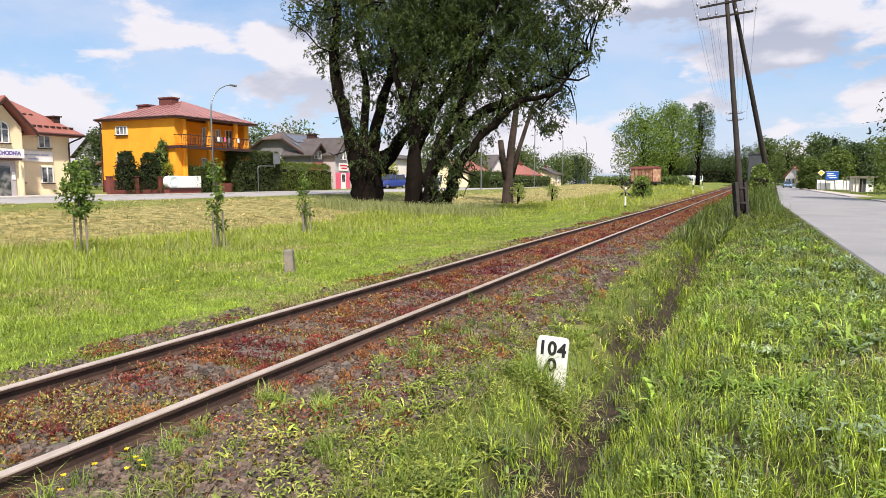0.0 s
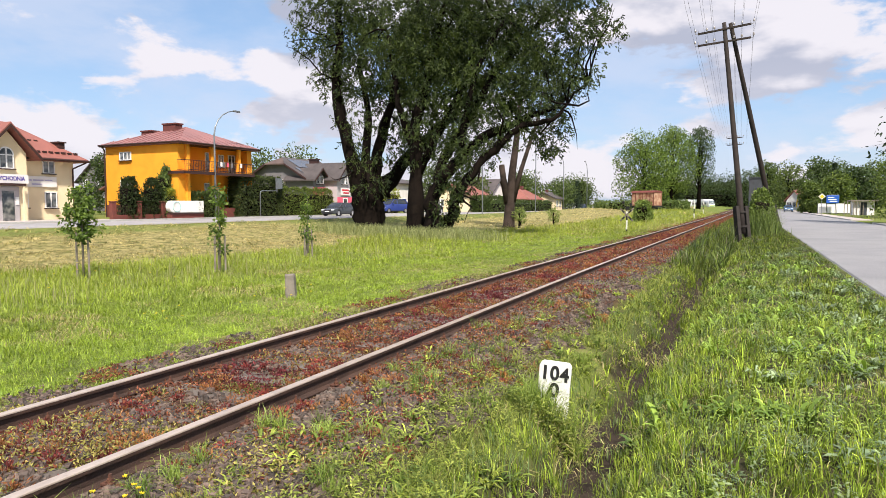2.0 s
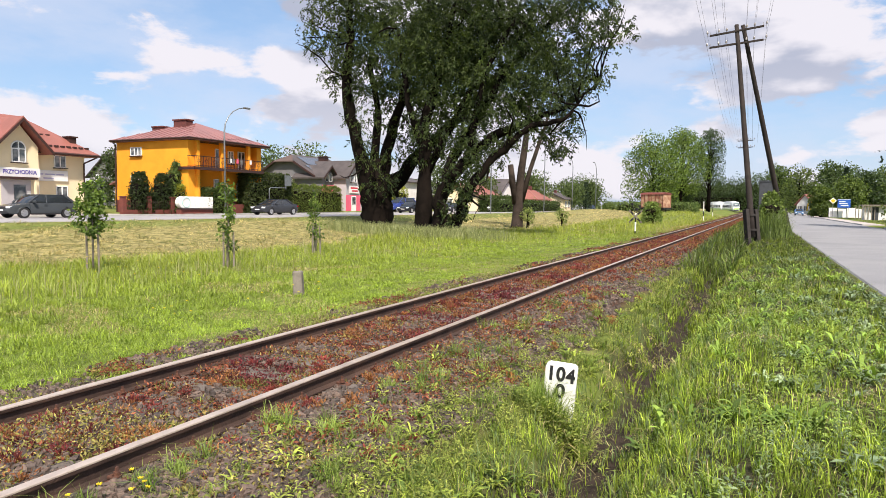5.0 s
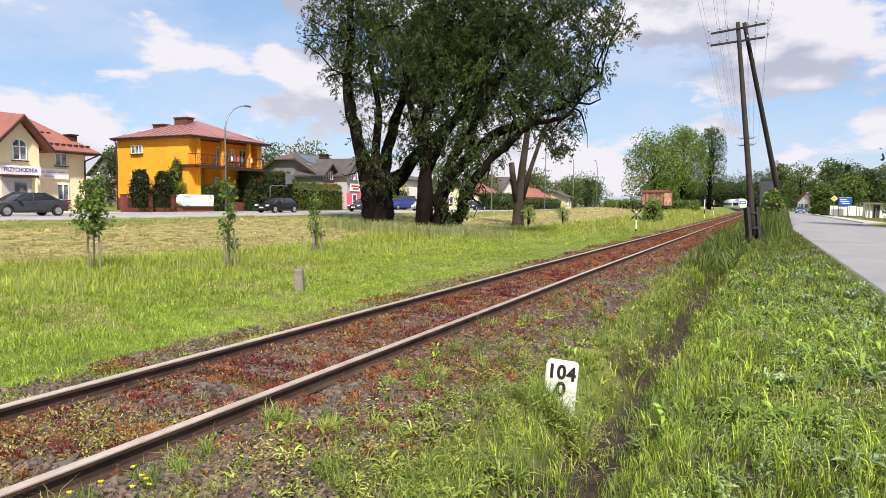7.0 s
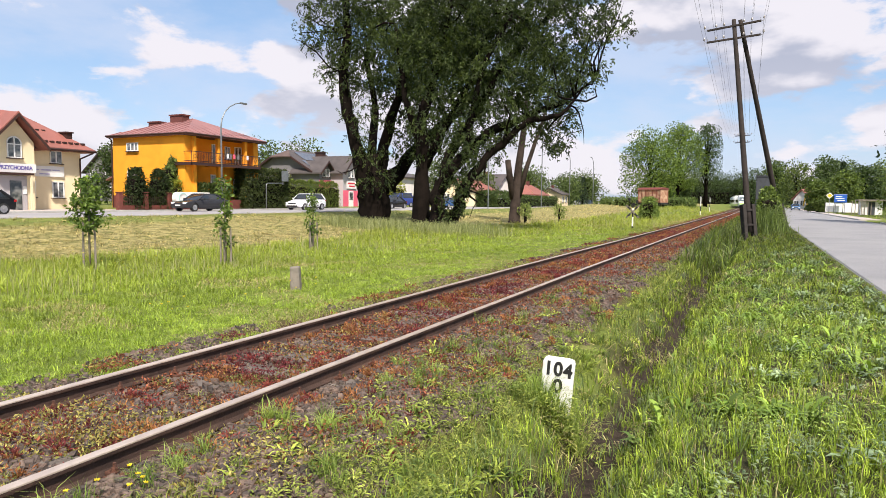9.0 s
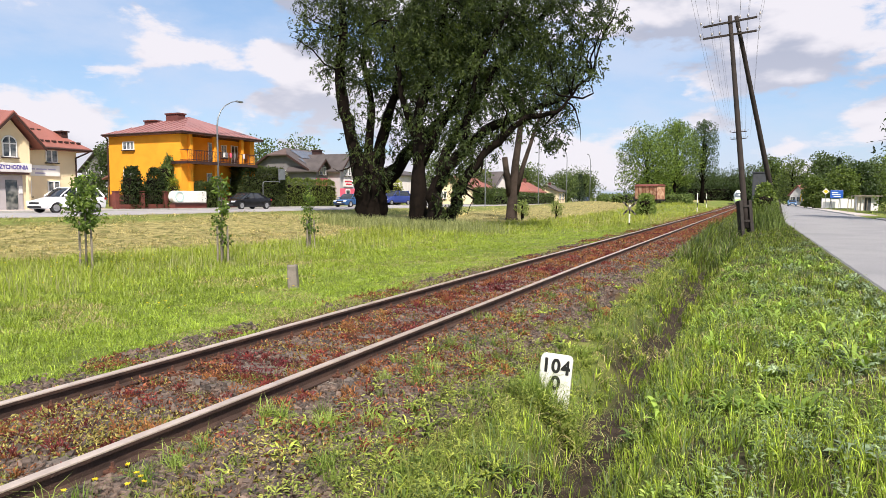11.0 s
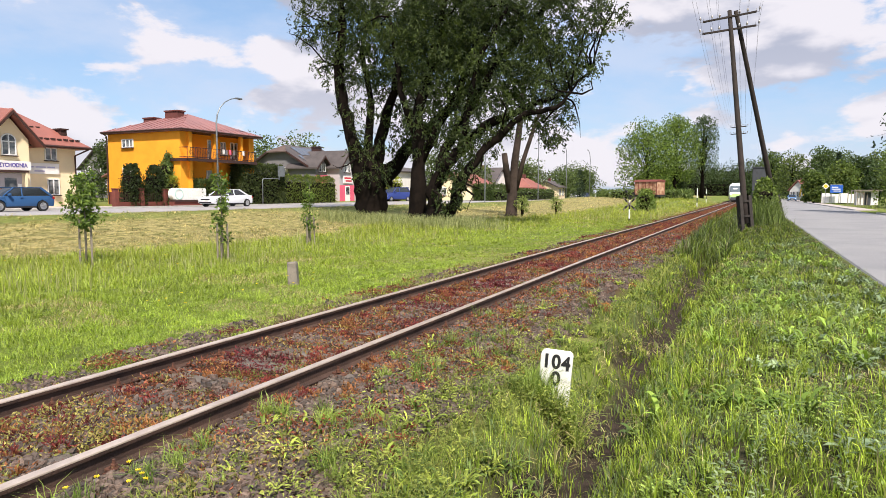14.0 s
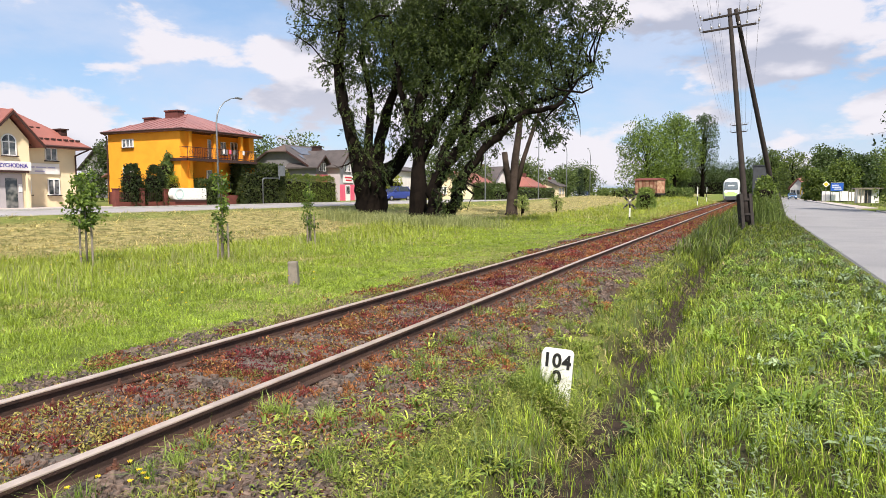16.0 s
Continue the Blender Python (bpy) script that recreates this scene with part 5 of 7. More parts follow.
def make_crossing_sign():
    x, y = -7.74, 46.5
    s = thing("track_sign", pose(x, y, float(land(x, y))), "black and white railway sign with crossed boards on a post", "railway sign")
    for k in range(5):
        bm = bmesh.new()
        tube(bm, (0, 0, -0.1 + 0.32 * k), (0, 0, 0.22 + 0.32 * k), 0.055, sides=10)
        part("post_band", bm, M_SIGN_WHITE if k not in (0, 3) else M_BLACK, s)
    for a in (-1, 1):
        bm = bmesh.new()
        box(bm, -0.62, 0.62, -0.015, 0.015, -0.055, 0.055, bevel=0.006)
        ob = part("crossed_board", bm, M_CONCRETE, s)
        ob.matrix_basis = pose(0, -0.07 - 0.04 * (a > 0), 1.25, 0, 45 * a, 0)
        for e in (-1, 1):
            bm = bmesh.new()
            box(bm, e * 0.22, e * 0.45, -0.021, 0.021, -0.058, 0.058)
            part("dark_stripe", bm, M_BLACK, ob)
    for dx, dz in ((-0.26, 2.1), (0.27, 1.95), (0.02, 1.75)):
        bm = bmesh.new()
        tube(bm, (dx, -0.03, dz), (dx, 0.03, dz), 0.10, sides=16)
        tube(bm, (dx, 0.0, dz), (0, 0, 1.4), 0.02, sides=6)
        part("round_marker", bm, M_BLACK, s)


make_crossing_sign()


def make_banded_post(x, y, height, label, bands=4):
    s = thing("marker_post", pose(x, y, float(land(x, y))), label, "marker post", "banded marker posts")
    for k in range(bands):
        bm = bmesh.new()
        tube(bm, (0, 0, height * k / bands - 0.05 * (k == 0)), (0, 0, height * (k + 1) / bands), 0.065, sides=10)
        part("band", bm, M_BLACK if k == 1 else M_SIGN_WHITE, s)


make_banded_post(-6.94, 96.9, 2.7, "white marker post with a black band beside the track")
make_banded_post(-8.2, 138, 3.0, "tall white marker post in the far grass", 3)


# ---- young trees on stakes ----
def make_sapling(x, y, height, bushy, seed, label):
    rng = np.random.default_rng(seed)
    z = float(land(x, y))
    s = thing("sapling", pose(x, y, z), label, "young tree", "staked young trees")
    bm = bmesh.new()
    sweep(bm, [(0, 0, -0.1), (0.02, 0, height * 0.35), (-0.02, 0.02, height * 0.7), (0.01, 0, height)], [0.028, 0.024, 0.016, 0.005], 7)
    roots = []
    for k in range(34 if bushy else 30):
        f = rng.uniform(0.38 if bushy else 0.22, 1.0)
        a = rng.uniform(0, 6.28)
        ln = (0.42 if bushy else 0.24) * rng.uniform(0.5, 1.1) * (1.25 - f * 0.6)
        p = np.array([0, 0, height * f])
        q = p + np.array([math.cos(a) * ln, math.sin(a) * ln, ln * 0.75])
        sweep(bm, [tuple(p), tuple((p + q) / 2 + np.array([0, 0, 0.02])), tuple(q)], [0.008, 0.006, 0.002], 5)
        for g in np.linspace(0.35, 1.1, 7 if bushy else 4):
            roots.append(p + (q - p) * g)
    part("stem", bm, M_STAKE, s)
    for a in (0.4, 2.5, 4.6):
        bm = bmesh.new()
        tube(bm, (0.17 * math.cos(a), 0.17 * math.sin(a), -0.15), (0.16 * math.cos(a), 0.16 * math.sin(a), 1.3 if bushy else 1.1), 0.03, 0.028, sides=7)
        part("stake", bm, M_STAKE, s, "thin grey wooden stake")
    roots = np.array(roots)
    droop(rng, roots, 7 if bushy else 5, 0.16, 0.3, 0.12, 0.032, (0.045, 0.085, 0.018), (0.18, 0.26, 0.05), "crown", s)


make_sapling(-16.35, 11.6, 2.5, True, 31, "bushy young tree held by three grey stakes")
make_sapling(-13.87, 14.1, 2.45, False, 32, "thin young tree with sparse leaves on stakes")
make_sapling(-15.42, 20.29, 2.4, False, 33, "slender young tree with sparse leaves on stakes")
for k, (x, y) in enumerate(((-18.5, 55), (-16.2, 58), (-20.4, 61))):
    make_tree(x, y, 1.9, 1.3, "loose young shrub in the tall pale grass", 60 + k, (0.10, 0.15, 0.04), (0.26, 0.31, 0.09), 0.16, 420, "wild_shrub", low=0.3, lobes=9)
make_hedge("pole_bush", 0.1, 1.15, 38.8, 41.0, 2.35, "dense green bush at the foot of the leaning poles", 64, (0.04, 0.07, 0.015), (0.19, 0.26, 0.06), 6000, 0.19, round_top=0.97, category="shrub")
make_hedge("track_bush", -11.3, -9.6, 72, 74, 2.3, "round green bush near the old goods wagon", 65, (0.09, 0.14, 0.03), (0.20, 0.27, 0.07), 2600, 0.26, round_top=0.9, category="shrub")

# ---- houses along the main road ----
M_ORANGE = shader("orange_render", worn((0.80, 0.34, 0.025), (0.72, 0.29, 0.02), 0.5, 18, 0.06), 0.9, bump=0.15, bump_scale=60)
M_CREAM = shader("cream_render", worn((0.78, 0.65, 0.43), (0.72, 0.60, 0.39), 0.5, 18, 0.08), 0.9, bump=0.15, bump_scale=60)
M_BROWN = shader("brown_plinth", worn((0.16, 0.045, 0.035), (0.12, 0.038, 0.03), 2, 25, 0.3), 0.85, bump=0.3)
M_GREY = shader("grey_render", worn((0.17, 0.16, 0.165), (0.14, 0.135, 0.14), 0.5, 18, 0.1), 0.9, bump=0.15)
M_WHITE = shader("white_render", worn((0.74, 0.72, 0.70), (0.66, 0.64, 0.62), 0.7, 20, 0.1), 0.85, bump=0.15)
M_PALE_GREY = shader("pale_grey_render", worn((0.42, 0.39, 0.40), (0.36, 0.34, 0.35), 0.6, 18, 0.1), 0.9)
M_PINK = shader("pink_render", worn((0.72, 0.12, 0.19), (0.62, 0.10, 0.17), 0.7, 20, 0.1), 0.85)
M_ROOF_RED = shader("red_metal_tile", worn((0.27, 0.10, 0.078), (0.22, 0.085, 0.066), 0.8, 12, 0.25), 0.55, bump=0.5, bump_scale=6)
M_ROOF_MAROON = shader("maroon_sheet_roof", worn((0.27, 0.125, 0.115), (0.21, 0.10, 0.095), 0.6, 14, 0.2), 0.5, bump=0.2)
M_ROOF_GREY = shader("grey_tile_roof", worn((0.085, 0.072, 0.070), (0.058, 0.050, 0.049), 0.8, 12, 0.3), 0.7, bump=0.5, bump_scale=7)
M_TRIM = shader("dark_brown_trim", worn((0.05, 0.022, 0.018), (0.035, 0.018, 0.015), 3, 30, 0.2), 0.6)
M_FRAME = shader("white_window_frame", worn((0.78, 0.78, 0.77), (0.70, 0.70, 0.69), 3, 30, 0.08), 0.5)
M_PANE = shader("window_glass", lambda n, c: n.mix(n.ramp(n.noise(c, 1.3, 2), 0.4, 0.62), (0.035, 0.042, 0.05), (0.22, 0.22, 0.21)), 0.06, spec=0.8)
# solar glass base raised to grey, painting in part of the sky reflection
M_SOLAR = shader("solar_glass", worn((0.10, 0.105, 0.12), (0.07, 0.075, 0.09), 2, 20, 0.1), 0.22, spec=0.9)
M_CHIMNEY = shader("maroon_chimney", worn((0.13, 0.04, 0.035), (0.10, 0.035, 0.03), 3, 25, 0.2), 0.8, bump=0.3)
M_BLUE_TEXT = shader("violet_lettering", (0.07, 0.05, 0.26), 0.5)
M_PALE_TEXT = shader("pale_violet_lettering", (0.36, 0.35, 0.52), 0.5)
M_RED_PAINT = shader("red_paint", worn((0.55, 0.03, 0.05), (0.45, 0.03, 0.05), 2, 30, 0.1), 0.5)


def window(parent, m, w, h, bars=(0.5,), name="window", sill=True, arch=False):
    """A framed window in its local XZ plane, facing -Y, its lower left corner at the origin."""
    holder = None
    t = 0.07
    bm = boxes((0, t, -0.06, 0.04, 0, h), (w - t, w, -0.06, 0.04, 0, h), (t, w - t, -0.06, 0.04, 0, t), (t, w - t, -0.06, 0.04, h - t, h))
    for b in bars:
        box(bm, w * b - 0.045, w * b + 0.045, -0.055, 0.04, t, h - t)
    if arch:
        n = 10
        for k in range(n):
            a0, a1 = math.pi * k / n, math.pi * (k + 1) / n
            tube(bm, (w / 2 - w / 2 * math.cos(a0), -0.01, h + w / 2 * math.sin(a0)), (w / 2 - w / 2 * math.cos(a1), -0.01, h + w / 2 * math.sin(a1)), 0.05, sides=6)
        box(bm, w / 2 - 0.035, w / 2 + 0.035, -0.05, 0.03, h, h + w / 2)
    holder = part(name, bm, M_FRAME, parent, "white-framed window")
    holder.matrix_basis = m
    cuts = [0] + list(bars) + [1]
    for a, b in zip(cuts, cuts[1:]):
        bm = boxes((w * a + 0.02, w * b - 0.02, -0.018, 0.02, t * 0.5, h - t * 0.5))
        part("pane", bm, M_PANE, holder)
    if arch:
        bm = bmesh.new()
        poly_prism(bm, [(w / 2 - w / 2 * math.cos(math.pi * k / 14), -0.015, h + w / 2 * math.sin(math.pi * k / 14)) for k in range(15)], (0, 0.03, 0))
        part("pane", bm, M_PANE, holder)
    if sill:
        part("sill", boxes((-0.08, w + 0.08, -0.16, -0.0, -0.07, 0.0)), M_TRIM, holder, "dark sill")
    return holder


def hip_roof(parent, x0, x1, y0, y1, z, peak, ridge, material, along="y", thick=0.22, label=""):
    """A hipped roof over a rectangle; ridge: its length share, along y or x."""
    cx, cy = (x0 + x1) / 2, (y0 + y1) / 2
    if along == "y":
        r = [(cx, cy - (y1 - y0) / 2 * ridge, peak), (cx, cy + (y1 - y0) / 2 * ridge, peak)]
    else:
        r = [(cx - (x1 - x0) / 2 * ridge, cy, peak), (cx + (x1 - x0) / 2 * ridge, cy, peak)]
    bm = bmesh.new()
    c = [bm.verts.new(p) for p in ((x0, y0, z), (x1, y0, z), (x1, y1, z), (x0, y1, z))]
    low = [bm.verts.new((v.co.x, v.co.y, z - thick)) for v in c]
    a, b = (bm.verts.new(p) for p in r)
    if along == "y":
        faces = [(c[0], c[1], a), (c[1], c[2], b, a), (c[2], c[3], b), (c[3], c[0], a, b)]
    else:
        faces = [(c[0], c[1], b, a), (c[1], c[2], b), (c[2], c[3], a, b), (c[3], c[0], a)]
    for f in faces:
        bm.faces.new(f)
    for k in range(4):
        j = (k + 1) % 4
        bm.faces.new((low[k], low[j], c[j], c[k]))
    bm.faces.new(low[::-1])
    bmesh.ops.recalc_face_normals(bm, faces=bm.faces[:])
    return part("roof", bm, material, parent, label)


def gable_roof(parent, x0, x1, y0, y1, z, peak, material, ridge="x", thick=0.2, label=""):
    """A pitched roof of two slabs; ridge runs along x or y."""
    bm = bmesh.new()
    if ridge == "x":
        c = (y0 + y1) / 2
        for s0, s1 in ((y0, c), (y1, c)):
            poly_prism(bm, [(x0, s0, z), (x1, s0, z), (x1, s1, peak), (x0, s1, peak)], (0, 0, thick))
    else:
        c = (x0 + x1) / 2
        for s0, s1 in ((x0, c), (x1, c)):
            poly_prism(bm, [(s0, y0, z), (s1, y0, peak), (s1, y1, peak), (s0, y1, z)], (0, 0, thick))
    return part("roof", bm, material, parent, label)


def seams(parent, rows, name="roof_seam", material=None, r=0.03):
    for a, b in rows:
        bm = bmesh.new()
        tube(bm, a, b, r, sides=5)
        part(name, bm, material or M_ROOF_MAROON, parent)


EAST = pose(0, 0, 0, 0, 0, 90)     # puts a window built facing -Y into a wall that faces +X


def make_orange_house():
    h = thing("orange_house", pose(-44, 40.2, 0.45), "two-storey bright orange house with maroon hipped roof and balconies", "house")
    W, L, H = 9.0, 9.0, 6.4
    # the loggia at the road side is cut out of the block
    bm = boxes((-W, -1.3, 0, L, 0.9, H), (-1.3, 0, 0, 0.75, 0.9, H), (-1.3, 0, L - 0.6, L, 0.9, H))
    part("wall", bm, M_ORANGE, h, "bright orange rendered walls")
    part("plinth", boxes((-W - 0.03, 0.03, -0.03, L + 0.03, -0.2, 0.9), (-W - 0.03, -5.2, -0.04, 0.0, 0.9, 1.2)), M_BROWN, h, "dark red-brown plinth")
    hip_roof(h, -W - 0.35, 0.65, -0.4, L + 0.5, H + 0.2, 8.45, 0.12, M_ROOF_MAROON, "x", label="maroon sheet-metal hipped roof")
    rows = []
    peak_a, peak_b = Vector((-W / 2 - 0.6, L / 2, 8.47)), Vector((-W / 2 + 0.6, L / 2, 8.47))
    for k in range(1, 12):
        x = -W - 0.35 + (W + 1.0) * k / 12
        f = min(1, min(k, 12 - k) / 5.3)
        top = Vector((x, -0.4 + (L / 2 + 0.4) * f, H + 0.22 + (8.45 - H - 0.2) * f))
        rows.append(((x, -0.4, H + 0.22), tuple(top)))
        y = -0.4 + (L + 0.9) * k / 12
        g = min(1, min(k, 12 - k) / 6)
        rows.append(((0.65, y, H + 0.22), (0.65 - (W / 2 + 0.1) * g, y, H + 0.22 + (8.45 - H - 0.2) * g)))
    seams(h, rows)
    part("gutter", tubes([((-W - 0.37, -0.44, H + 0.12), (0.69, -0.44, H + 0.12)), ((0.69, -0.44, H + 0.12), (0.69, L + 0.52, H + 0.12))], 0.08), M_TRIM, h, "dark brown gutter")
    part("downpipe", tubes([((-W - 0.02, -0.1, 0), (-W - 0.02, -0.1, H - 0.2)), ((-W - 0.02, -0.1, H - 0.2), (-W - 0.2, -0.4, H + 0.1))], 0.06), M_TRIM, h, "dark brown downpipe")
    for x0, x1, y0, z1 in ((-5.4, -3.8, 3.3, 8.6), (-9.1, -7.7, 4.0, 8.2)):
        part("chimney", boxes((x0, x1, y0, y0 + 0.8, 6.8, z1), (x0 - 0.08, x1 + 0.08, y0 - 0.08, y0 + 0.88, z1, z1 + 0.12)), M_CHIMNEY, h, "maroon chimney stack")
    for x, z, w, hh in ((-7.1, 5.15, 1.45, 0.75), (-7.1, 2.8, 1.4, 0.62)):
        window(h, pose(x, -0.02, z), w, hh, (0.36, 0.68))
    # balcony
    part("balcony_slab", boxes((-1.3, 0.95, -0.15, L - 0.75, 3.9, 4.08)), M_ORANGE, h, "orange balcony slab")
    part("balcony_edge", boxes((0.95, 1.0, -0.2, L - 0.7, 3.84, 4.1), (-1.2, 1.0, -0.2, -0.152, 3.84, 4.1)), M_TRIM, h)
    part("railing", tubes([((0.92, -0.1, z), (0.92, L - 0.8, z)) for z in (4.2, 5.0)] + [((0.0, -0.1, z), (0.92, -0.1, z)) for z in (4.2, 5.0)], 0.03), M_TRIM, h, "dark iron railing")
    for k in range(46):
        y = -0.1 + (L - 0.7) * k / 45
        bm = tubes([((0.92, y, 4.1), (0.92, y, 5.0))], 0.014 if k % 5 else 0.03, 6)
        if k % 5 == 2:
            for a in range(8):
                t0, t1 = a * math.pi / 4, (a + 1) * math.pi / 4
                tube(bm, (0.92, y + 0.15 * math.cos(t0), 4.6 + 0.15 * math.sin(t0)), (0.92, y + 0.15 * math.cos(t1), 4.6 + 0.15 * math.sin(t1)), 0.014, sides=5)
        part("baluster", bm, M_TRIM, h)
    for y in (0.9, 3.7, 7.1):
        part("pillar", boxes((-0.05, 0.28, y - 0.15, y + 0.15, 0, 3.9), (-0.05, 0.28, y - 0.15, y + 0.15, 4.08, H), bevel=0.01), M_ORANGE, h, "orange balcony pillar")
    for y, z, w, hh in ((1.5, 4.7, 0.9, 1.25), (4.3, 4.15, 1.2, 1.85), (5.9, 4.7, 0.7, 1.2), (7.2, 4.2, 0.9, 1.75), (1.4, 1.5, 0.9, 1.5), (4.1, 1.0, 1.4, 2.2), (7.0, 1.3, 1.2, 1.6)):
        window(h, Matrix.Translation((-1.28, y, z)) @ EAST, w, hh, (0.5,))
    for k, y in enumerate((3.9, 4.25, 4.7, 5.2, 6.4)):
        bm = boxes((0.955, 0.985, y, y + 0.24, 4.62 - 0.06 * (k % 2), 5.02))
        part("laundry", bm, (M_WHITE, M_GREY, M_PINK, M_GREY, M_WHITE)[k], h, "cloth hung over the railing")
    # deep dark soffit over the balcony
    part("soffit", boxes((-1.2, 0.6, -0.3, L + 0.3, H - 0.02, H + 0.12)), M_TRIM, h, "dark boarded soffit")
    # side porch
    part("porch", boxes((-W - 1.6, -W - 0.03, 1.0, 4.0, -0.2, 2.6)), M_ORANGE, h, "low orange side porch")
    bm = bmesh.new()
    poly_prism(bm, [(-W - 1.9, 0.6, 2.55), (-W - 0.02, 0.6, 3.2), (-W - 0.02, 4.2, 3.2), (-W - 1.9, 4.2, 2.55)], (0, 0, 0.12))
    part("porch_roof", bm, M_ROOF_MAROON, h)


make_orange_house()


def make_clinic():
    h = thing("clinic_building", pose(-49, 29.5, 0.45), "cream two-storey clinic with red tiled roof and long sign", "building")
    H = 4.75
    part("wall", boxes((-8, 0, -0.2, 4.72, -0.2, H)), M_CREAM, h, "cream rendered main wing")
    hip_roof(h, -8.7, 0.8, -6.5, 5.5, H + 0.02, 7.7, 0.42, M_ROOF_RED, "y", label="red metal-tile hipped roof")
    part("gutter", tubes([((0.84, 0.3, H - 0.1), (0.84, 5.5, H - 0.1)), ((0.84, 5.5, H - 0.1), (-8.6, 5.5, H - 0.1))], 0.085), M_TRIM, h, "dark brown gutter")
    part("downpipe", tubes([((0.1, 4.62, 0), (0.1, 4.62, H - 0.7)), ((0.1, 4.62, H - 0.7), (0.8, 5.3, H - 0.2))], 0.06), M_TRIM, h, "dark downpipe")
    for k in range(9):
        part("snow_guard", boxes((0.05 + 0.0 * k, 0.25, 0.7 + 0.5 * k, 0.98 + 0.5 * k, H + 0.42, H + 0.56)), M_TRIM, h)
        if k < 5:
            part("snow_guard", boxes((-1.6, -1.4, 0.6 + 0.5 * k, 0.85 + 0.5 * k, H + 1.38, H + 1.5)), M_TRIM, h)
    # gabled wing at the entrance
    gx, y0, y1 = 1.5, -2.75, 0.1
    bm = bmesh.new()
    poly_prism(bm, [(gx, y0, -0.2), (gx, y1, -0.2), (gx, y1, H + 0.15), (gx, (y0 + y1) / 2, H + 1.85), (gx, y0, H + 0.15)], (-6, 0, 0))
    part("gable_wall", bm, M_CREAM, h, "cream gabled entrance wing")
    gable_roof(h, -4.6, gx + 0.75, y0 - 0.75, y1 + 0.75, H - 0.32, H + 2.05, M_ROOF_RED, "x", label="red gable roof with dark eaves")
    bm = bmesh.new()
    c = (y0 + y1) / 2
    for s in (y0 - 0.76, y1 + 0.76):
        poly_prism(bm, [(gx + 0.752, s, H - 0.45), (gx + 0.752, c, H + 1.90), (gx + 0.752, c, H + 2.12), (gx + 0.752, s, H - 0.2)], (0.03, 0, 0))
    part("bargeboard", bm, M_TRIM, h, "dark brown bargeboard")
    window(h, Matrix.Translation((gx + 0.03, c - 0.5, 3.75)) @ EAST, 1.0, 1.0, (0.5,), arch=True)
    # sign boards
    part("sign_board", boxes((gx + 0.06, gx + 0.14, -2.7, 0.12, 2.72, 3.36), bevel=0.01), M_WHITE, h, "long white sign board")
    lettering("sign_lettering", "PRZYCHODNIA", 0.40, Matrix.Translation((gx + 0.143, -1.32, 3.05)) @ FACING_X @ Matrix.Diagonal((0.83, 1, 1, 1)), M_BLUE_TEXT, h, "violet capital letters")
    part("side_board", boxes((0.05, 0.12, 0.12, 3.25, 2.55, 3.36), bevel=0.01), M_WHITE, h, "white board with small pale writing")
    for y, w, z in ((0.55, 0.75, 3.06), (1.4, 0.8, 3.06), (2.3, 0.6, 3.06), (1.3, 0.8, 2.76)):
        part("writing_bar", boxes((0.12, 0.128, y, y + w, z - 0.05, z + 0.05)), M_PALE_TEXT, h)
    # entrance under the board
    part("canopy", boxes((gx, gx + 0.6, -2.8, -0.35, 2.55, 2.7)), M_TRIM, h, "dark entrance canopy")
    part("entrance_wall", boxes((gx + 0.02, gx + 0.08, -2.6, -0.55, 0, 2.5)), M_PALE_GREY, h)
    part("entrance_door", boxes((gx + 0.085, gx + 0.12, -1.75, -0.95, 0.02, 2.15)), M_PANE, h, "glazed entrance door")
    part("notice_board", boxes((gx + 0.085, gx + 0.12, -0.85, -0.6, 1.2, 1.75)), M_FRAME, h)
    part("post", boxes((gx + 0.45, gx + 0.57, -0.55, -0.43, 0, 2.55)), M_CREAM, h)
    for y, z, w, hh in ((2.2, 3.6, 0.95, 0.98), (0.42, 0.98, 0.6, 1.25), (2.3, 0.95, 0.95, 1.25)):
        window(h, Matrix.Translation((0.03, y, z)) @ EAST, w, hh, (0.5,) if w > 0.7 else ())
    part("chimney", boxes((-1.4, -0.6, 4.0, 4.5, 5, 6.1), (-1.5, -0.5, 3.9, 4.6, 6.1, 6.2)), M_TRIM, h, "dark low chimney")


make_clinic()


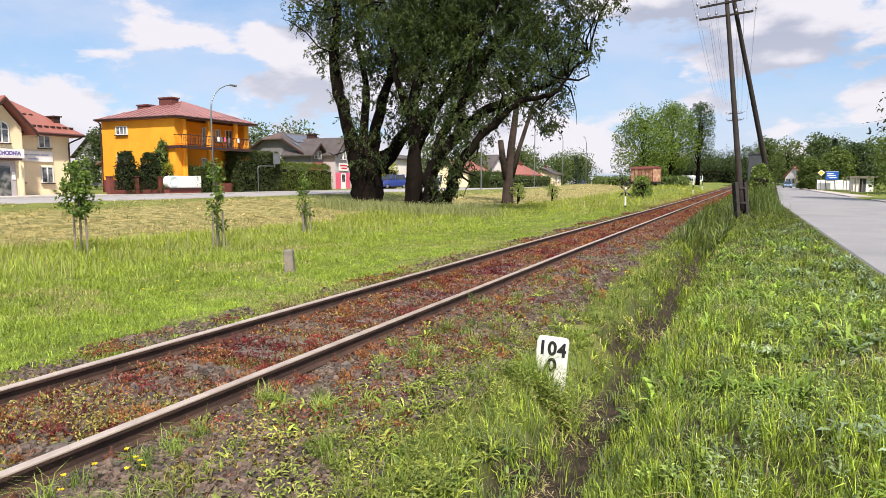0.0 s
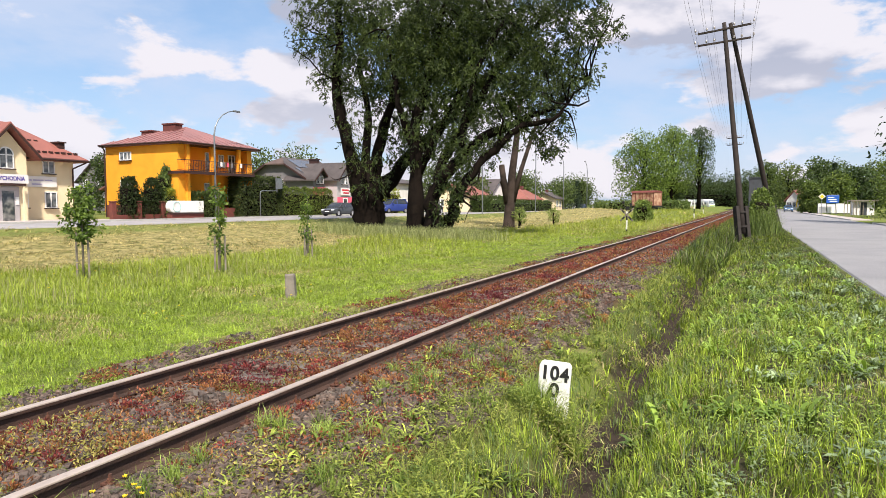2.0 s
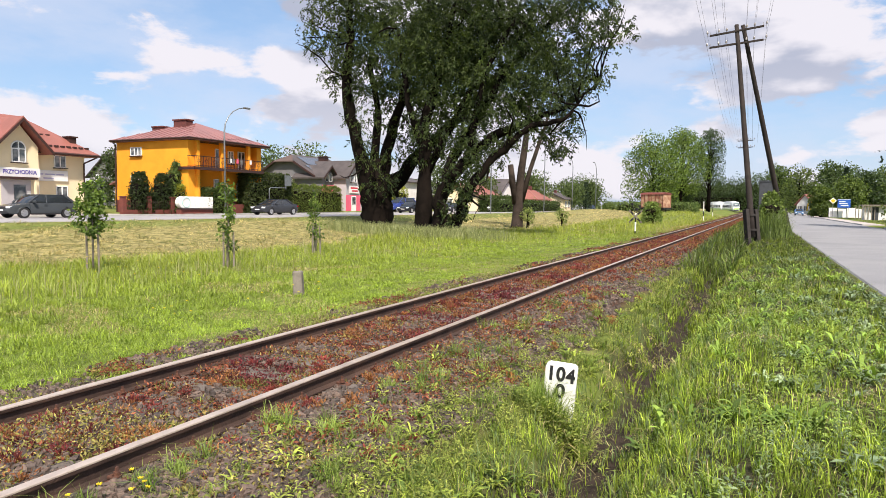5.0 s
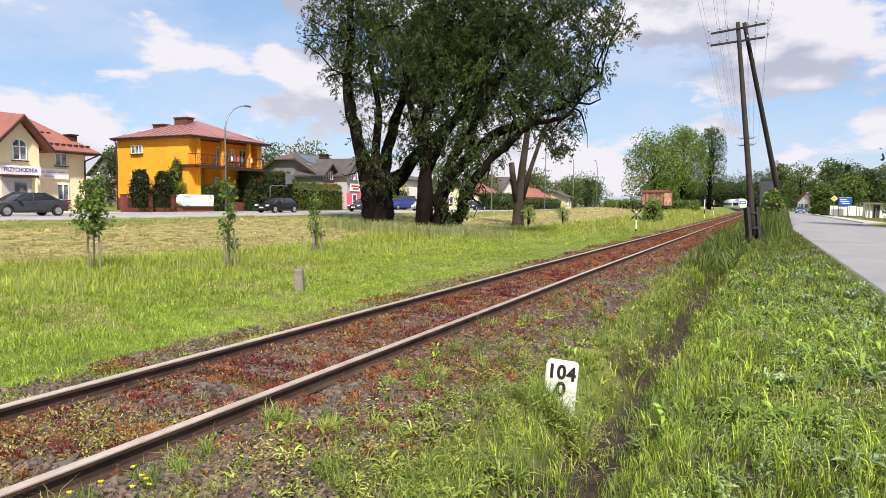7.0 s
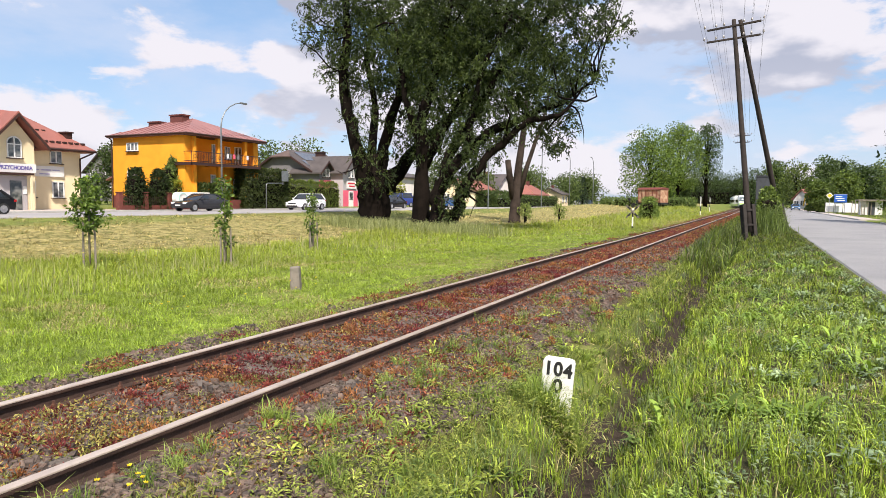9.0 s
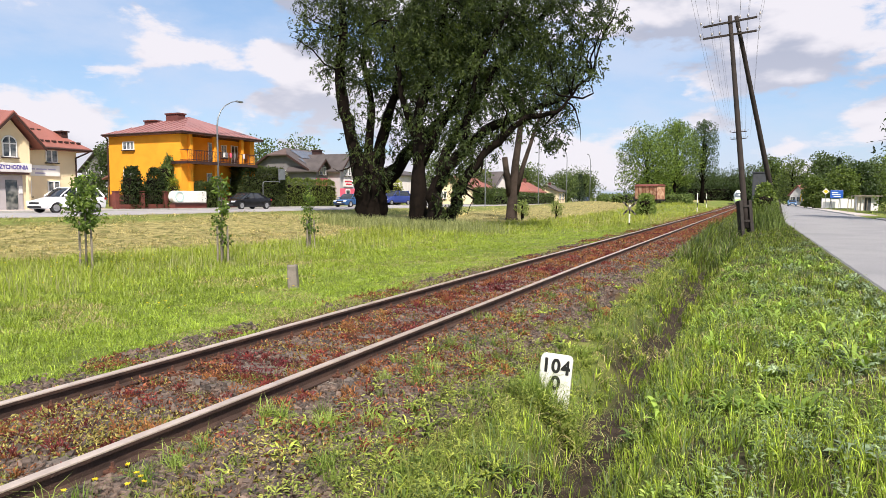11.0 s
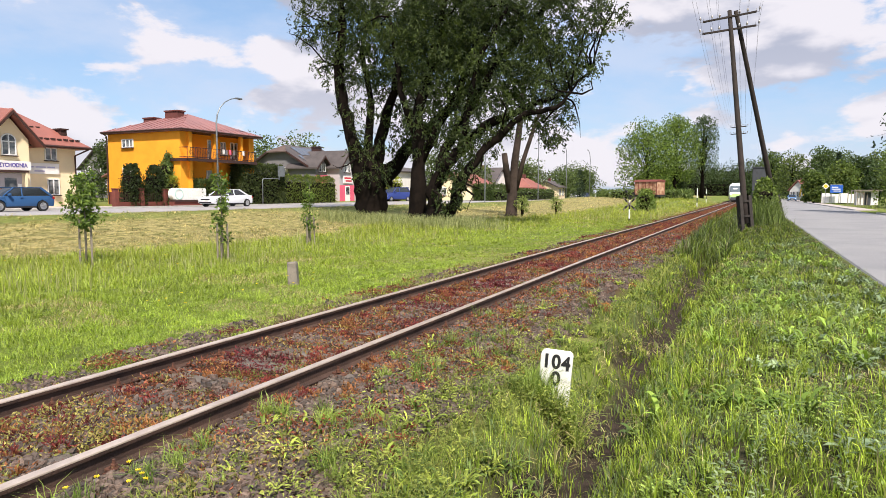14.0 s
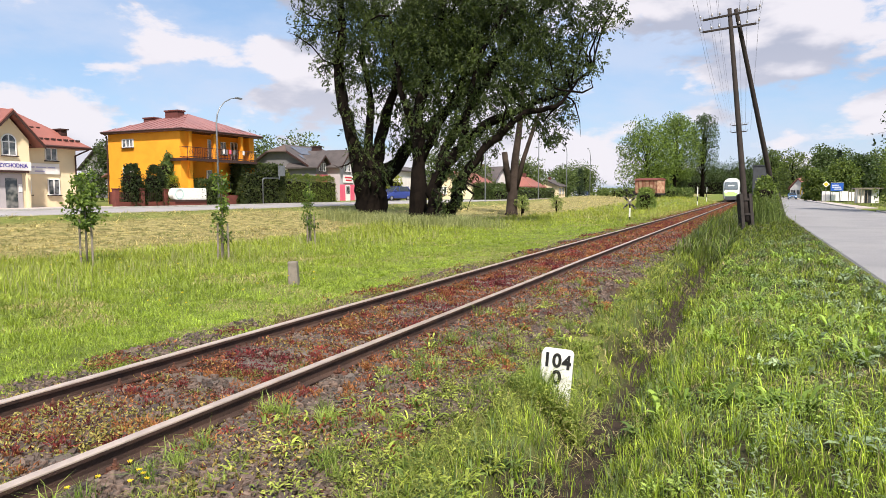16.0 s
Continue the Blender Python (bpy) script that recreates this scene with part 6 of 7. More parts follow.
def make_grey_house():
    h = thing("grey_house", pose(-58.5, 70.4, 0.5), "grey house with half-hipped brown roof, solar panels and pink ground floor", "house")
    E, P, L, W = 4.75, 7.75, 9.0, 5.3
    cut = 1.7
    zc = P - (P - E) * cut / W
    bm = bmesh.new()
    poly_prism(bm, [(-4.5, 0, -0.2), (4.5, 0, -0.2), (4.5, 0, E + 0.35), (cut, 0, zc - 0.15), (-cut, 0, zc - 0.15), (-4.5, 0, E + 0.35)], (0, L, 0))
    part("wall", bm, M_GREY, h, "grey rendered walls")
    for d in (1, -1):
        bm = bmesh.new()
        poly_prism(bm, [(d * W, -0.6, E), (d * W, L + 0.5, E), (0, L + 0.5, P), (0, 1.2, P), (d * cut, -0.6, zc)][::d], (0, 0, -0.2))
        part("roof_slope", bm, M_ROOF_GREY, h, "brown-grey tiled roof slope")
        bm = bmesh.new()
        poly_prism(bm, [(d * (W + 0.02), -0.62, E - 0.02), (d * cut, -0.62, zc - 0.02), (d * cut, -0.62, zc - 0.3), (d * (W + 0.02), -0.62, E - 0.3)], (0, -0.05, 0))
        part("bargeboard", bm, M_TRIM, h, "dark bargeboard")
    bm = bmesh.new()
    poly_prism(bm, [(-cut - 0.05, -0.66, zc - 0.05), (cut + 0.05, -0.66, zc - 0.05), (0, 1.2, P)], (0, 0, -0.15))
    part("half_hip", bm, M_ROOF_BROWN, h, "brown tiled half hip")
    for r in range(2):
        for k in range(6):
            y = 0.35 + k * 1.08
            f0, f1 = 0.08 + r * 0.42, 0.46 + r * 0.42
            if r == 1 and k == 0:
                continue
            a = lambda f, yy: (W * (1 - f), yy, E + (P - E) * f + 0.05)
            bm = bmesh.new()
            poly_prism(bm, [a(f0, y), a(f0, y + 1.02), a(f1, y + 1.02), a(f1, y)], (0.02, 0, 0.04))
            part("solar_panel", bm, M_SOLAR, h, "glossy solar panel with sky reflection greyed into its colour")
    part("air_unit", boxes((0.6, 1.5, -0.4, -0.02, 3.9, 4.6), bevel=0.03), M_WHITE, h, "white air-conditioning unit")
    part("fan_grille", tubes([((0.95, -0.42, 4.25), (0.95, -0.4, 4.25))], 0.25, 16), M_STEEL, h)
    part("pink_band", boxes((2.4, 4.5, -0.04, 0.0, -0.1, 3.75), (4.5, 4.54, -0.04, 1.2, -0.1, 3.9)), M_PINK, h, "pink ground floor")
    # two front gables, the farther one taller and nearer the road
    for gx, y0, y1, z, pk, mat in ((6.2, -0.2, 2.6, 4.55, 6.0, M_GREY), (8.2, 2.4, 5.9, 4.6, 6.75, M_PALE_GREY)):
        c = (y0 + y1) / 2
        bm = bmesh.new()
        poly_prism(bm, [(gx, y0, -0.2), (gx, y1, -0.2), (gx, y1, z), (gx, c, pk - 0.2), (gx, y0, z)], (-gx + 2.5, 0, 0))
        part("gable_wall", bm, mat, h, "grey gable wall")
        gable_roof(h, 1.5, gx + 0.6, y0 - 0.45, y1 + 0.45, z - 0.25, pk, M_ROOF_GREY, "x", label="dark grey gable roof")
        bm = bmesh.new()
        for e in (y0 - 0.46, y1 + 0.46):
            poly_prism(bm, [(gx + 0.6, e, z - 0.42), (gx + 0.6, c, pk - 0.16), (gx + 0.6, c, pk + 0.04), (gx + 0.6, e, z - 0.22)], (0.04, 0, 0))
        part("bargeboard", bm, M_TRIM, h, "dark bargeboard")
        for dy in (-0.75, 0.15):
            window(h, Matrix.Translation((gx + 0.03, c + dy, 3.95)) @ EAST, 0.6, 1.1, ())
        part("pink_band", boxes((gx, gx + 0.03, y0, y1, -0.1, 3.5 if gx < 7 else 2.2)), M_PINK, h, "pink ground floor")
        if gx > 7:
            part("signboard", boxes((gx + 0.04, gx + 0.14, c - 1.0, c + 1.2, 2.45, 3.45), bevel=0.01), M_WHITE, h, "white sign board with red writing")
            for k in range(2):
                part("writing_bar", boxes((gx + 0.14, gx + 0.15, c - 0.8 + 0.3 * k, c + 0.9, 3.05 - 0.38 * k, 3.27 - 0.38 * k)), M_RED_PAINT, h)
            part("shop_door", boxes((gx + 0.04, gx + 0.09, c - 0.5, c + 0.6, 0, 2.1)), M_FRAME, h, "white shop door")
            part("door_pane", boxes((gx + 0.09, gx + 0.1, c - 0.35, c + 0.45, 0.9, 1.95)), M_PANE, h)
    part("side_wing", boxes((2.0, 7.6, 5.9, 10.5, -0.2, 4.5)), M_PALE_GREY, h, "pale side wing")
    part("pink_band", boxes((7.6, 7.64, 5.9, 10.5, 1.9, 3.6)), M_PINK, h, "pink upper band")
    window(h, Matrix.Translation((7.63, 7.2, 3.7)) @ EAST, 1.1, 0.7, (0.5,))
    part("chimney", boxes((1.2, 2.4, 5.6, 6.4, 5, 7.6), (1.1, 2.5, 5.5, 6.5, 7.6, 7.75)), M_TRIM, h, "dark flat-topped chimney")


M_ROOF_BROWN = shader("brown_tile_roof", worn((0.115, 0.078, 0.066), (0.08, 0.056, 0.048), 0.8, 12, 0.3), 0.7, bump=0.5, bump_scale=7)
make_grey_house()


def make_plain_house(x, y, w, d, eave, peak, wall, roof, label, name="house", ridge="y", wins=((0.2, 1.0), (0.6, 1.0)), turn=0.0):
    """A far house: walls, pitched roof, windows towards the road and the track."""
    z = float(land(x, y))
    h = thing(name, pose(x, y, z - 0.05, 0, 0, turn), label, "house")
    part("wall", boxes((-w, 0, 0, d, -0.2, eave)), wall, h)
    if ridge == "hip":
        hip_roof(h, -w - 0.5, 0.5, -0.5, d + 0.5, eave + 0.1, peak, 0.4, roof, "y")
    else:
        gable_roof(h, -w - 0.5, 0.5, -0.5, d + 0.5, eave - 0.1, peak, roof, ridge)
        for far in (0, 1):
            bm = bmesh.new()
            if ridge == "y":
                yy = far * (d - 0.2)
                poly_prism(bm, [(-w, yy, eave), (0, yy, eave), (-w / 2, yy, peak - 0.15)], (0, 0.2, 0))
            else:
                xx = -w if far else -0.2
                poly_prism(bm, [(xx, 0, eave), (xx, d, eave), (xx, d / 2, peak - 0.15)], (0.2, 0, 0))
            part("gable", bm, wall, h)
    for f, zz in wins:
        window(h, Matrix.Translation((0.03, d * f, zz)) @ EAST, 1.3, 1.3, (0.5,))
        window(h, pose(-w * (1 - f) - 0.6, -0.02, zz), 1.2, 1.3, (0.5,))
    if wins:
        part("chimney", boxes((-w * 0.55, -w * 0.45, d * 0.4, d * 0.5, eave, peak + 0.7)), M_CHIMNEY, h)
    return h


make_tree(-63.5, 48.5, 6.6, 5.5, "dark garden tree between clinic and orange house", 139, (0.03, 0.05, 0.016), (0.08, 0.115, 0.035), 0.3, 5000, low=0.05)
make_plain_house(-90, 70, 9, 10, 4.6, 8.2, M_GREY, M_ROOF_GREY, "grey house behind the clinic", wins=((0.2, 1.0), (0.6, 1.0), (0.2, 3.8), (0.6, 3.8)))
make_plain_house(-57, 100, 10, 16, 5.0, 6.2, M_WHITE, M_ROOF_GREY, "low pale building behind the willows", ridge="hip")
make_plain_house(-41.5, 99, 7, 13, 2.4, 4.6, M_CREAM, M_ROOF_RED, "low house with a long red roof", turn=6)
make_plain_house(-46, 119, 8, 9, 3.2, 6.3, M_WHITE, M_ROOF_GREY, "white house with a grey gable roof", ridge="x")
make_plain_house(-38.5, 119, 5, 9, 2.4, 4.4, M_WHITE, M_ROOF_RED, "white bungalow with a red roof", ridge="hip")
make_plain_house(-37, 133, 5, 6, 2.6, 3.9, M_CREAM, M_ROOF_GREY, "small outhouse with a grey roof")
make_plain_house(13.2, 205, 4, 7, 2.6, 5.4, M_WHITE, M_ROOF_RED, "white house with a red roof by the side road", turn=-20)

# ---- gardens and street furniture of the main road ----
make_hedge("loose_hedge", -44.7, -43.4, 46.9, 52.9, 3.85, "tall dark green loose hedge beside the orange house", 71, (0.025, 0.040, 0.012), (0.08, 0.105, 0.03), 14000, 0.24)
for k in range(14):
    y = 53.55 + 0.66 * k
    tree = make_hedge("row_thuja", -44.4, -43.6, y - 0.31, y + 0.31, 2.95 + 0.12 * math.sin(k * 2.3), "tapered green thuja in a tight clipped row", 400 + k, (0.050, 0.080, 0.012), (0.185, 0.235, 0.045), 1100, 0.16, round_top=0.93)
    tree["group"] = "row of thujas"
make_hedge("small_hedge", -44.0, -43.2, 41.6, 43.7, 2.25, "rounded garden hedge by the lamp post", 73, (0.03, 0.05, 0.012), (0.09, 0.125, 0.03), 4200, 0.2)
for k, (x, y, r, hh, lab) in enumerate(((-45.3, 36.4, 0.68, 3.25, "rounded columnar thuja in front of the orange house"), (-45.4, 38.7, 0.66, 3.25, "broad columnar thuja beside the white trailer"), (-45.5, 37.9, 0.55, 1.6, "small round thuja between two larger ones"))):
    make_hedge("thuja", x - r, x + r, y - r, y + r, hh, lab, 74 + k, (0.012, 0.024, 0.008), (0.045, 0.068, 0.018), 3400, 0.2, round_top=0.93, category="shrub")
make_hedge("garden_shrub", -46.0, -44.7, 39.3, 42.3, 4.3, "dense leafy green garden shrub in front of the orange house", 81, (0.045, 0.08, 0.022), (0.17, 0.23, 0.065), 6500, 0.26, round_top=0.92, category="shrub")
make_hedge("yellow_shrub", -44.9, -44.1, 39.5, 40.1, 2.5, "yellow-green rounded shrub behind the trailer", 82, (0.16, 0.19, 0.02), (0.34, 0.36, 0.05), 900, 0.18, round_top=0.8, category="shrub")
make_hedge("yellow_shrub", -47, -45, 78, 81, 3.4, "yellow-green garden shrub behind the willow", 83, (0.16, 0.19, 0.02), (0.34, 0.36, 0.05), 1800, 0.25, round_top=0.7, category="shrub")
make_hedge("far_hedge", -38.6, -37.6, 97, 140, 1.9, "long clipped green hedge along the far gardens", 84, (0.03, 0.05, 0.015), (0.09, 0.13, 0.035), 9000, 0.35)
make_hedge("far_thuja_hedge", -40.9, -39.9, 97, 114, 2.6, "row of tall thujas in front of a red roof", 85, (0.03, 0.05, 0.012), (0.08, 0.12, 0.03), 5000, 0.35)


def make_garden_wall():
    w = thing("garden_fence", pose(-44.75, 31, 0.5), "low maroon garden fence with brick pillars", "fence")
    for k in range(6):
        y = 3.4 + 2.35 * k
        part("fence_pillar", boxes((-0.18, 0.18, y - 0.18, y + 0.18, 0, 1.35 - 0.1 * (k % 2)), (-0.22, 0.22, y - 0.22, y + 0.22, 1.35, 1.42), bevel=0.012), M_BROWN, w, "maroon pillar with a cap")
        if k < 5:
            part("fence_base", boxes((-0.1, 0.1, y + 0.18, y + 2.17, 0, 0.35)), M_BROWN, w)
            if k in (0, 1):
                for j in range(9):
                    part("fence_bar", tubes([((0, y + 0.3 + 0.2 * j, 0.35), (0, y + 0.3 + 0.2 * j, 1.1))], 0.015, 6), M_TRIM, w)


make_garden_wall()
M_TEAL = shader("pale_teal_paint", worn((0.35, 0.60, 0.55), (0.45, 0.65, 0.60), 3, 30, 0.1), 0.5)


def make_trailer():
    t = thing("display_trailer", pose(-43.25, 38.35, 0.53), "white parked trailer panel with a rounded end and teal ring", "trailer")
    bm = bmesh.new()
    n = 12
    pts = [(0.2, 3.7, 0.45), (0.2, 3.7, 1.45), (0.2, 0.5, 1.45)]
    pts += [(0.2, 0.5 - 0.5 * math.sin(math.pi * k / n), 0.95 + 0.5 * math.cos(math.pi * k / n)) for k in range(1, n)] + [(0.2, 0.5, 0.45)]
    poly_prism(bm, pts, (-0.5, 0, 0))
    bmesh.ops.bevel(bm, geom=bm.edges[:], offset=0.03, segments=2, affect="EDGES")
    part("panel", bm, M_SIGN_WHITE, t, "glossy white panel")
    bm = bmesh.new()
    for k in range(20):
        a, b = 2 * math.pi * k / 20, 2 * math.pi * (k + 1) / 20
        tube(bm, (0.215, 0.72 + 0.4 * math.cos(a), 0.95 + 0.4 * math.sin(a)), (0.215, 0.72 + 0.4 * math.cos(b), 0.95 + 0.4 * math.sin(b)), 0.035, sides=6)
    part("ring", bm, M_TEAL, t, "teal painted ring")
    part("chassis", boxes((-0.4, 0.3, 0.2, 3.6, 0.3, 0.44)), M_TRIM, t)
    part("skirt", boxes((-0.3, 0.22, 0.1, 3.65, -0.02, 0.3)), M_BROWN, t, "dark red-brown base")


make_trailer()


def make_street_lamp(x, y, height, reach, label, straight=False):
    """A bent steel street lamp; reach along Y, signed."""
    z = float(land(x, y))
    s = thing("street_lamp", pose(x, y, z + 0.1), label, "street lamp", "street lamps")
    if straight:
        part("mast", tubes([((0, 0, -0.2), (0, 0, height))], 0.075, 10), M_STEEL, s)
        return
    bend = abs(reach)
    sg = 1 if reach > 0 else -1
    pts = [(0, 0, -0.2), (0, 0, height * 0.5), (0, 0, height - bend * 0.85)]
    pts += [(0, sg * bend * (1 - math.cos(a)), height - bend * 0.85 + bend * 0.85 * math.sin(a)) for a in (0.3, 0.6, 0.9, 1.2, 1.45)]
    bm = bmesh.new()
    sweep(bm, pts, [0.10, 0.085, 0.07, 0.06, 0.055, 0.05, 0.045, 0.04], 10)
    part("mast", bm, M_STEEL, s, "grey bent steel mast")
    bm = bmesh.new()
    box(bm, -0.13, 0.13, pts[-1][1] - 0.1 if sg > 0 else pts[-1][1] - 0.65, pts[-1][1] + 0.65 if sg > 0 else pts[-1][1] + 0.1, height - 0.09, height + 0.06, bevel=0.03)
    part("lamp_head", bm, M_STEEL, s, "flat grey lamp head")


make_street_lamp(-43.05, 43.45, 9.75, 2.9, "tall bent steel street lamp beside the hedge")
make_street_lamp(-27.8 - 6.0, 128, 10.6, -2.2, "bent street lamp far along the main road")
make_street_lamp(-27.4 - 6.0, 147, 10.8, -2.6, "bent street lamp at the far bend")
make_street_lamp(-33.6, 108.5, 11.6, 0, "straight tall grey mast beside the main road", True)
make_street_lamp(-33.9, 84.5, 7.5, 0, "straight dark post beside the main road", True)


def make_road_sign_frame():
    f = thing("road_sign_frame", pose(-42.9, 49.1, 0.5), "bent steel pipe frame carrying a sign's grey back", "road sign")
    bm = bmesh.new()
    sweep(bm, [(0, 0, -0.1), (0, 0, 2.2), (0, 0.04, 2.4), (0, 0.2, 2.5), (0, 2.4, 2.55)], [0.045] * 5, 8)
    part("pipe", bm, M_STEEL, f)
    part("sign_panel", boxes((-0.03, 0.03, 2.3, 3.3, 2.75, 3.8), bevel=0.01), M_STEEL, f, "plain grey sign panel")
    part("bracket", boxes((-0.04, 0.04, 2.4, 2.5, 2.4, 2.9)), M_STEEL, f)


make_road_sign_frame()

# ---- the far side ----
for k, (x, y, hh, sp, lab) in enumerate((
        (-22.5, 157, 16.8, 15, "broad leafy green tree behind the goods wagon"),
        (-17.6, 172, 20.5, 13, "tall dense green tree beside the track"))):
    make_tree(x, y, hh, sp, lab, 91 + k, (0.035, 0.070, 0.012), (0.21, 0.30, 0.05), 0.46, 10000, low=0.16 + 0.10 * k, lobes=26)
make_tree(-11.9, 180, 21.5, 8.5, "tall slim drooping birch beside the track", 93, (0.022, 0.045, 0.016), (0.085, 0.13, 0.045), 0.36, 8000, "birch_tree", low=0.30, lobes=24)
FAR_GREENS = ((0.075, 0.115, 0.034), (0.13, 0.19, 0.04), (0.055, 0.09, 0.03), (0.16, 0.21, 0.05))
for k, (x, y, hh, sp) in enumerate(((-19, 380, 17, 16), (5.5, 240, 16, 11), (7, 250, 14, 14), (11, 226, 14, 12), (17.5, 198, 13, 11), (26, 240, 15, 14), (21, 168, 9.5, 9), (-40, 370, 17, 17), (-2, 350, 18, 16), (-30, 400, 18, 18), (-10, 395, 18, 17), (32, 215, 13, 12), (14.4, 176, 7, 7), (19, 225, 15, 12), (4, 280, 15, 15))):
    make_tree(x, y, hh, sp, "dark wooded tree in the far row beyond the side road", 100 + k, (0.030, 0.052, 0.016), FAR_GREENS[k % 4], 0.66, 2800, low=0.04, lobes=18)
for k, (x, y, hh, sp, l) in enumerate(((16.0, 90, 8.0, 6.6, 0.3), (18.5, 98, 9.2, 7.5, 0.32), (17.6, 82, 6.8, 6.0, 0.3), (13.2, 124, 6.6, 5.5, 0.4), (9.9, 133, 5.6, 4.2, 0.4))):
    make_tree(x, y, hh, sp, "leafy green garden tree beside the side road", 120 + k, (0.045, 0.075, 0.018), (0.16, 0.22, 0.05), l, 5200, low=0.08, lobes=20)
for k, (x, y, hh, sp) in enumerate(((-21, 166, 7.5, 7), (-18.5, 178, 8, 7))):
    make_tree(x, y, hh, sp, "dark leafy undergrowth below the tall trees", 180 + k, (0.018, 0.034, 0.010), (0.07, 0.11, 0.03), 0.5, 3000, "undergrowth_tree", low=0.05)
make_conifer(15.4, 152, 10.6, 4.8, "dark pointed spruce among the roadside trees", 130)
make_conifer(14.7, 57.5, 23, 13.8, "tall spruce with long drooping branches beside the side road", 131, count=13000, leaf=0.36, low=0.30)
for k, (x, y, hh, sp) in enumerate(((-38.2, 141, 6.4, 8), (-42.5, 128, 7.2, 8), (-39.5, 168, 8, 8), (-45, 178, 7.5, 9), (-47, 112, 7.2, 8), (-54, 108, 8.6, 9), (-74, 84, 10.2, 8), (-66, 62, 9.5, 8), (-58.5, 37.5, 6.8, 5), (-72, 92, 11, 10), (-49, 150, 9, 10), (-27.5, 200, 7, 10), (-58, 220, 10, 14), (-60, 240, 12, 16))):
    make_tree(x, y, hh, sp, "green garden tree among the far houses", 140 + k, (0.04, 0.065, 0.02), (0.12, 0.165, 0.05), 0.5, 1900, low=0.1)
make_conifer(-36.4, 150, 7.4, 3.6, "dark small spruce far along the main road", 160, count=2200)
make_conifer(-46.8, 134, 6.4, 2.6, "small dark spruce behind the white house", 161, count=1500)
for x0, x1, leaves_here in ((-420, -100, 5000), (-62, 70, 12000), (70, 420, 5000)):
    make_hedge("far_woods", x0, x1, 420, 440, 12, "distant dark green woods along the horizon", 170, (0.03, 0.045, 0.022), (0.07, 0.09, 0.045), leaves_here, 2.6, category="woods")
make_hedge("far_thicket", -38, 10, 356, 362, 7.5, "dark leafy thicket behind the railway curve", 172, (0.016, 0.030, 0.010), (0.055, 0.085, 0.024), 9000, 1.1, category="woods")
make_hedge("field_shrubs", -30, -12, 140, 150, 1.6, "loose green shrubs beyond the meadow", 171, (0.06, 0.10, 0.025), (0.15, 0.20, 0.06), 5200, 0.5, category="shrub")

M_WAGON = shader("rusty_wagon_brown", worn((0.26, 0.11, 0.065), (0.50, 0.33, 0.22), 1.4, 8, 0.35), 0.8, bump=0.3)


def make_wagon():
    w = thing("goods_wagon", pose(-17.9, 129.5, float(land(-17.9, 129)) - 0.25, 0, 0, 66), "old rusty brown goods wagon standing in the grass", "goods wagon")
    part("body", boxes((-1.35, 1.35, -2.45, 2.45, 1.2, 3.7), bevel=0.06), M_WAGON, w, "rusty brown boarded body")
    bm = bmesh.new()
    poly_prism(bm, [(-1.5, -2.55, 3.68), (1.5, -2.55, 3.68), (1.1, -2.55, 3.98), (0, -2.55, 4.1), (-1.1, -2.55, 3.98)], (0, 5.1, 0))
    part("roof", bm, M_BROWN, w)
    for s in (-1, 1):
        for k in range(7):
            part("rib", boxes((s * 1.35, s * 1.43, -2.4 + k * 0.78, -2.32 + k * 0.78, 1.2, 3.65)), M_BROWN, w)
        for y in (-1.5, 1.5):
            bm = bmesh.new()
            tube(bm, (s * 0.7, y, 0.5), (s * 0.85, y, 0.5), 0.5, sides=20)
            part("wheel", bm, M_BLACK, w)
    part("underframe", boxes((-1.2, 1.2, -2.5, 2.5, 0.85, 1.19)), M_BLACK, w)
    for s in (-1, 1):
        bm = tubes([((0.8, s * 2.5, 1.0), (0.8, s * 2.95, 1.0)), ((-0.8, s * 2.5, 1.0), (-0.8, s * 2.95, 1.0))], 0.09, 10)
        part("buffer", bm, M_BLACK, w)
    part("plate", boxes((1.36, 1.44, -1.6, 0.6, 2.6, 3.1)), M_WHITE, w, "faded pale lettering panel")


make_wagon()

# ---- by the side road ----
M_BLUE_SIGN = shader("blue_sign_face", worn((0.02, 0.10, 0.42), (0.02, 0.09, 0.36), 3, 20, 0.05), 0.4)
M_YELLOW_SIGN = shader("yellow_sign_face", worn((0.78, 0.52, 0.03), (0.70, 0.46, 0.03), 3, 20, 0.05), 0.4)
M_DARK_METAL = shader("dark_grey_metal", worn((0.055, 0.06, 0.07), (0.04, 0.045, 0.05), 2, 20, 0.2), 0.6)


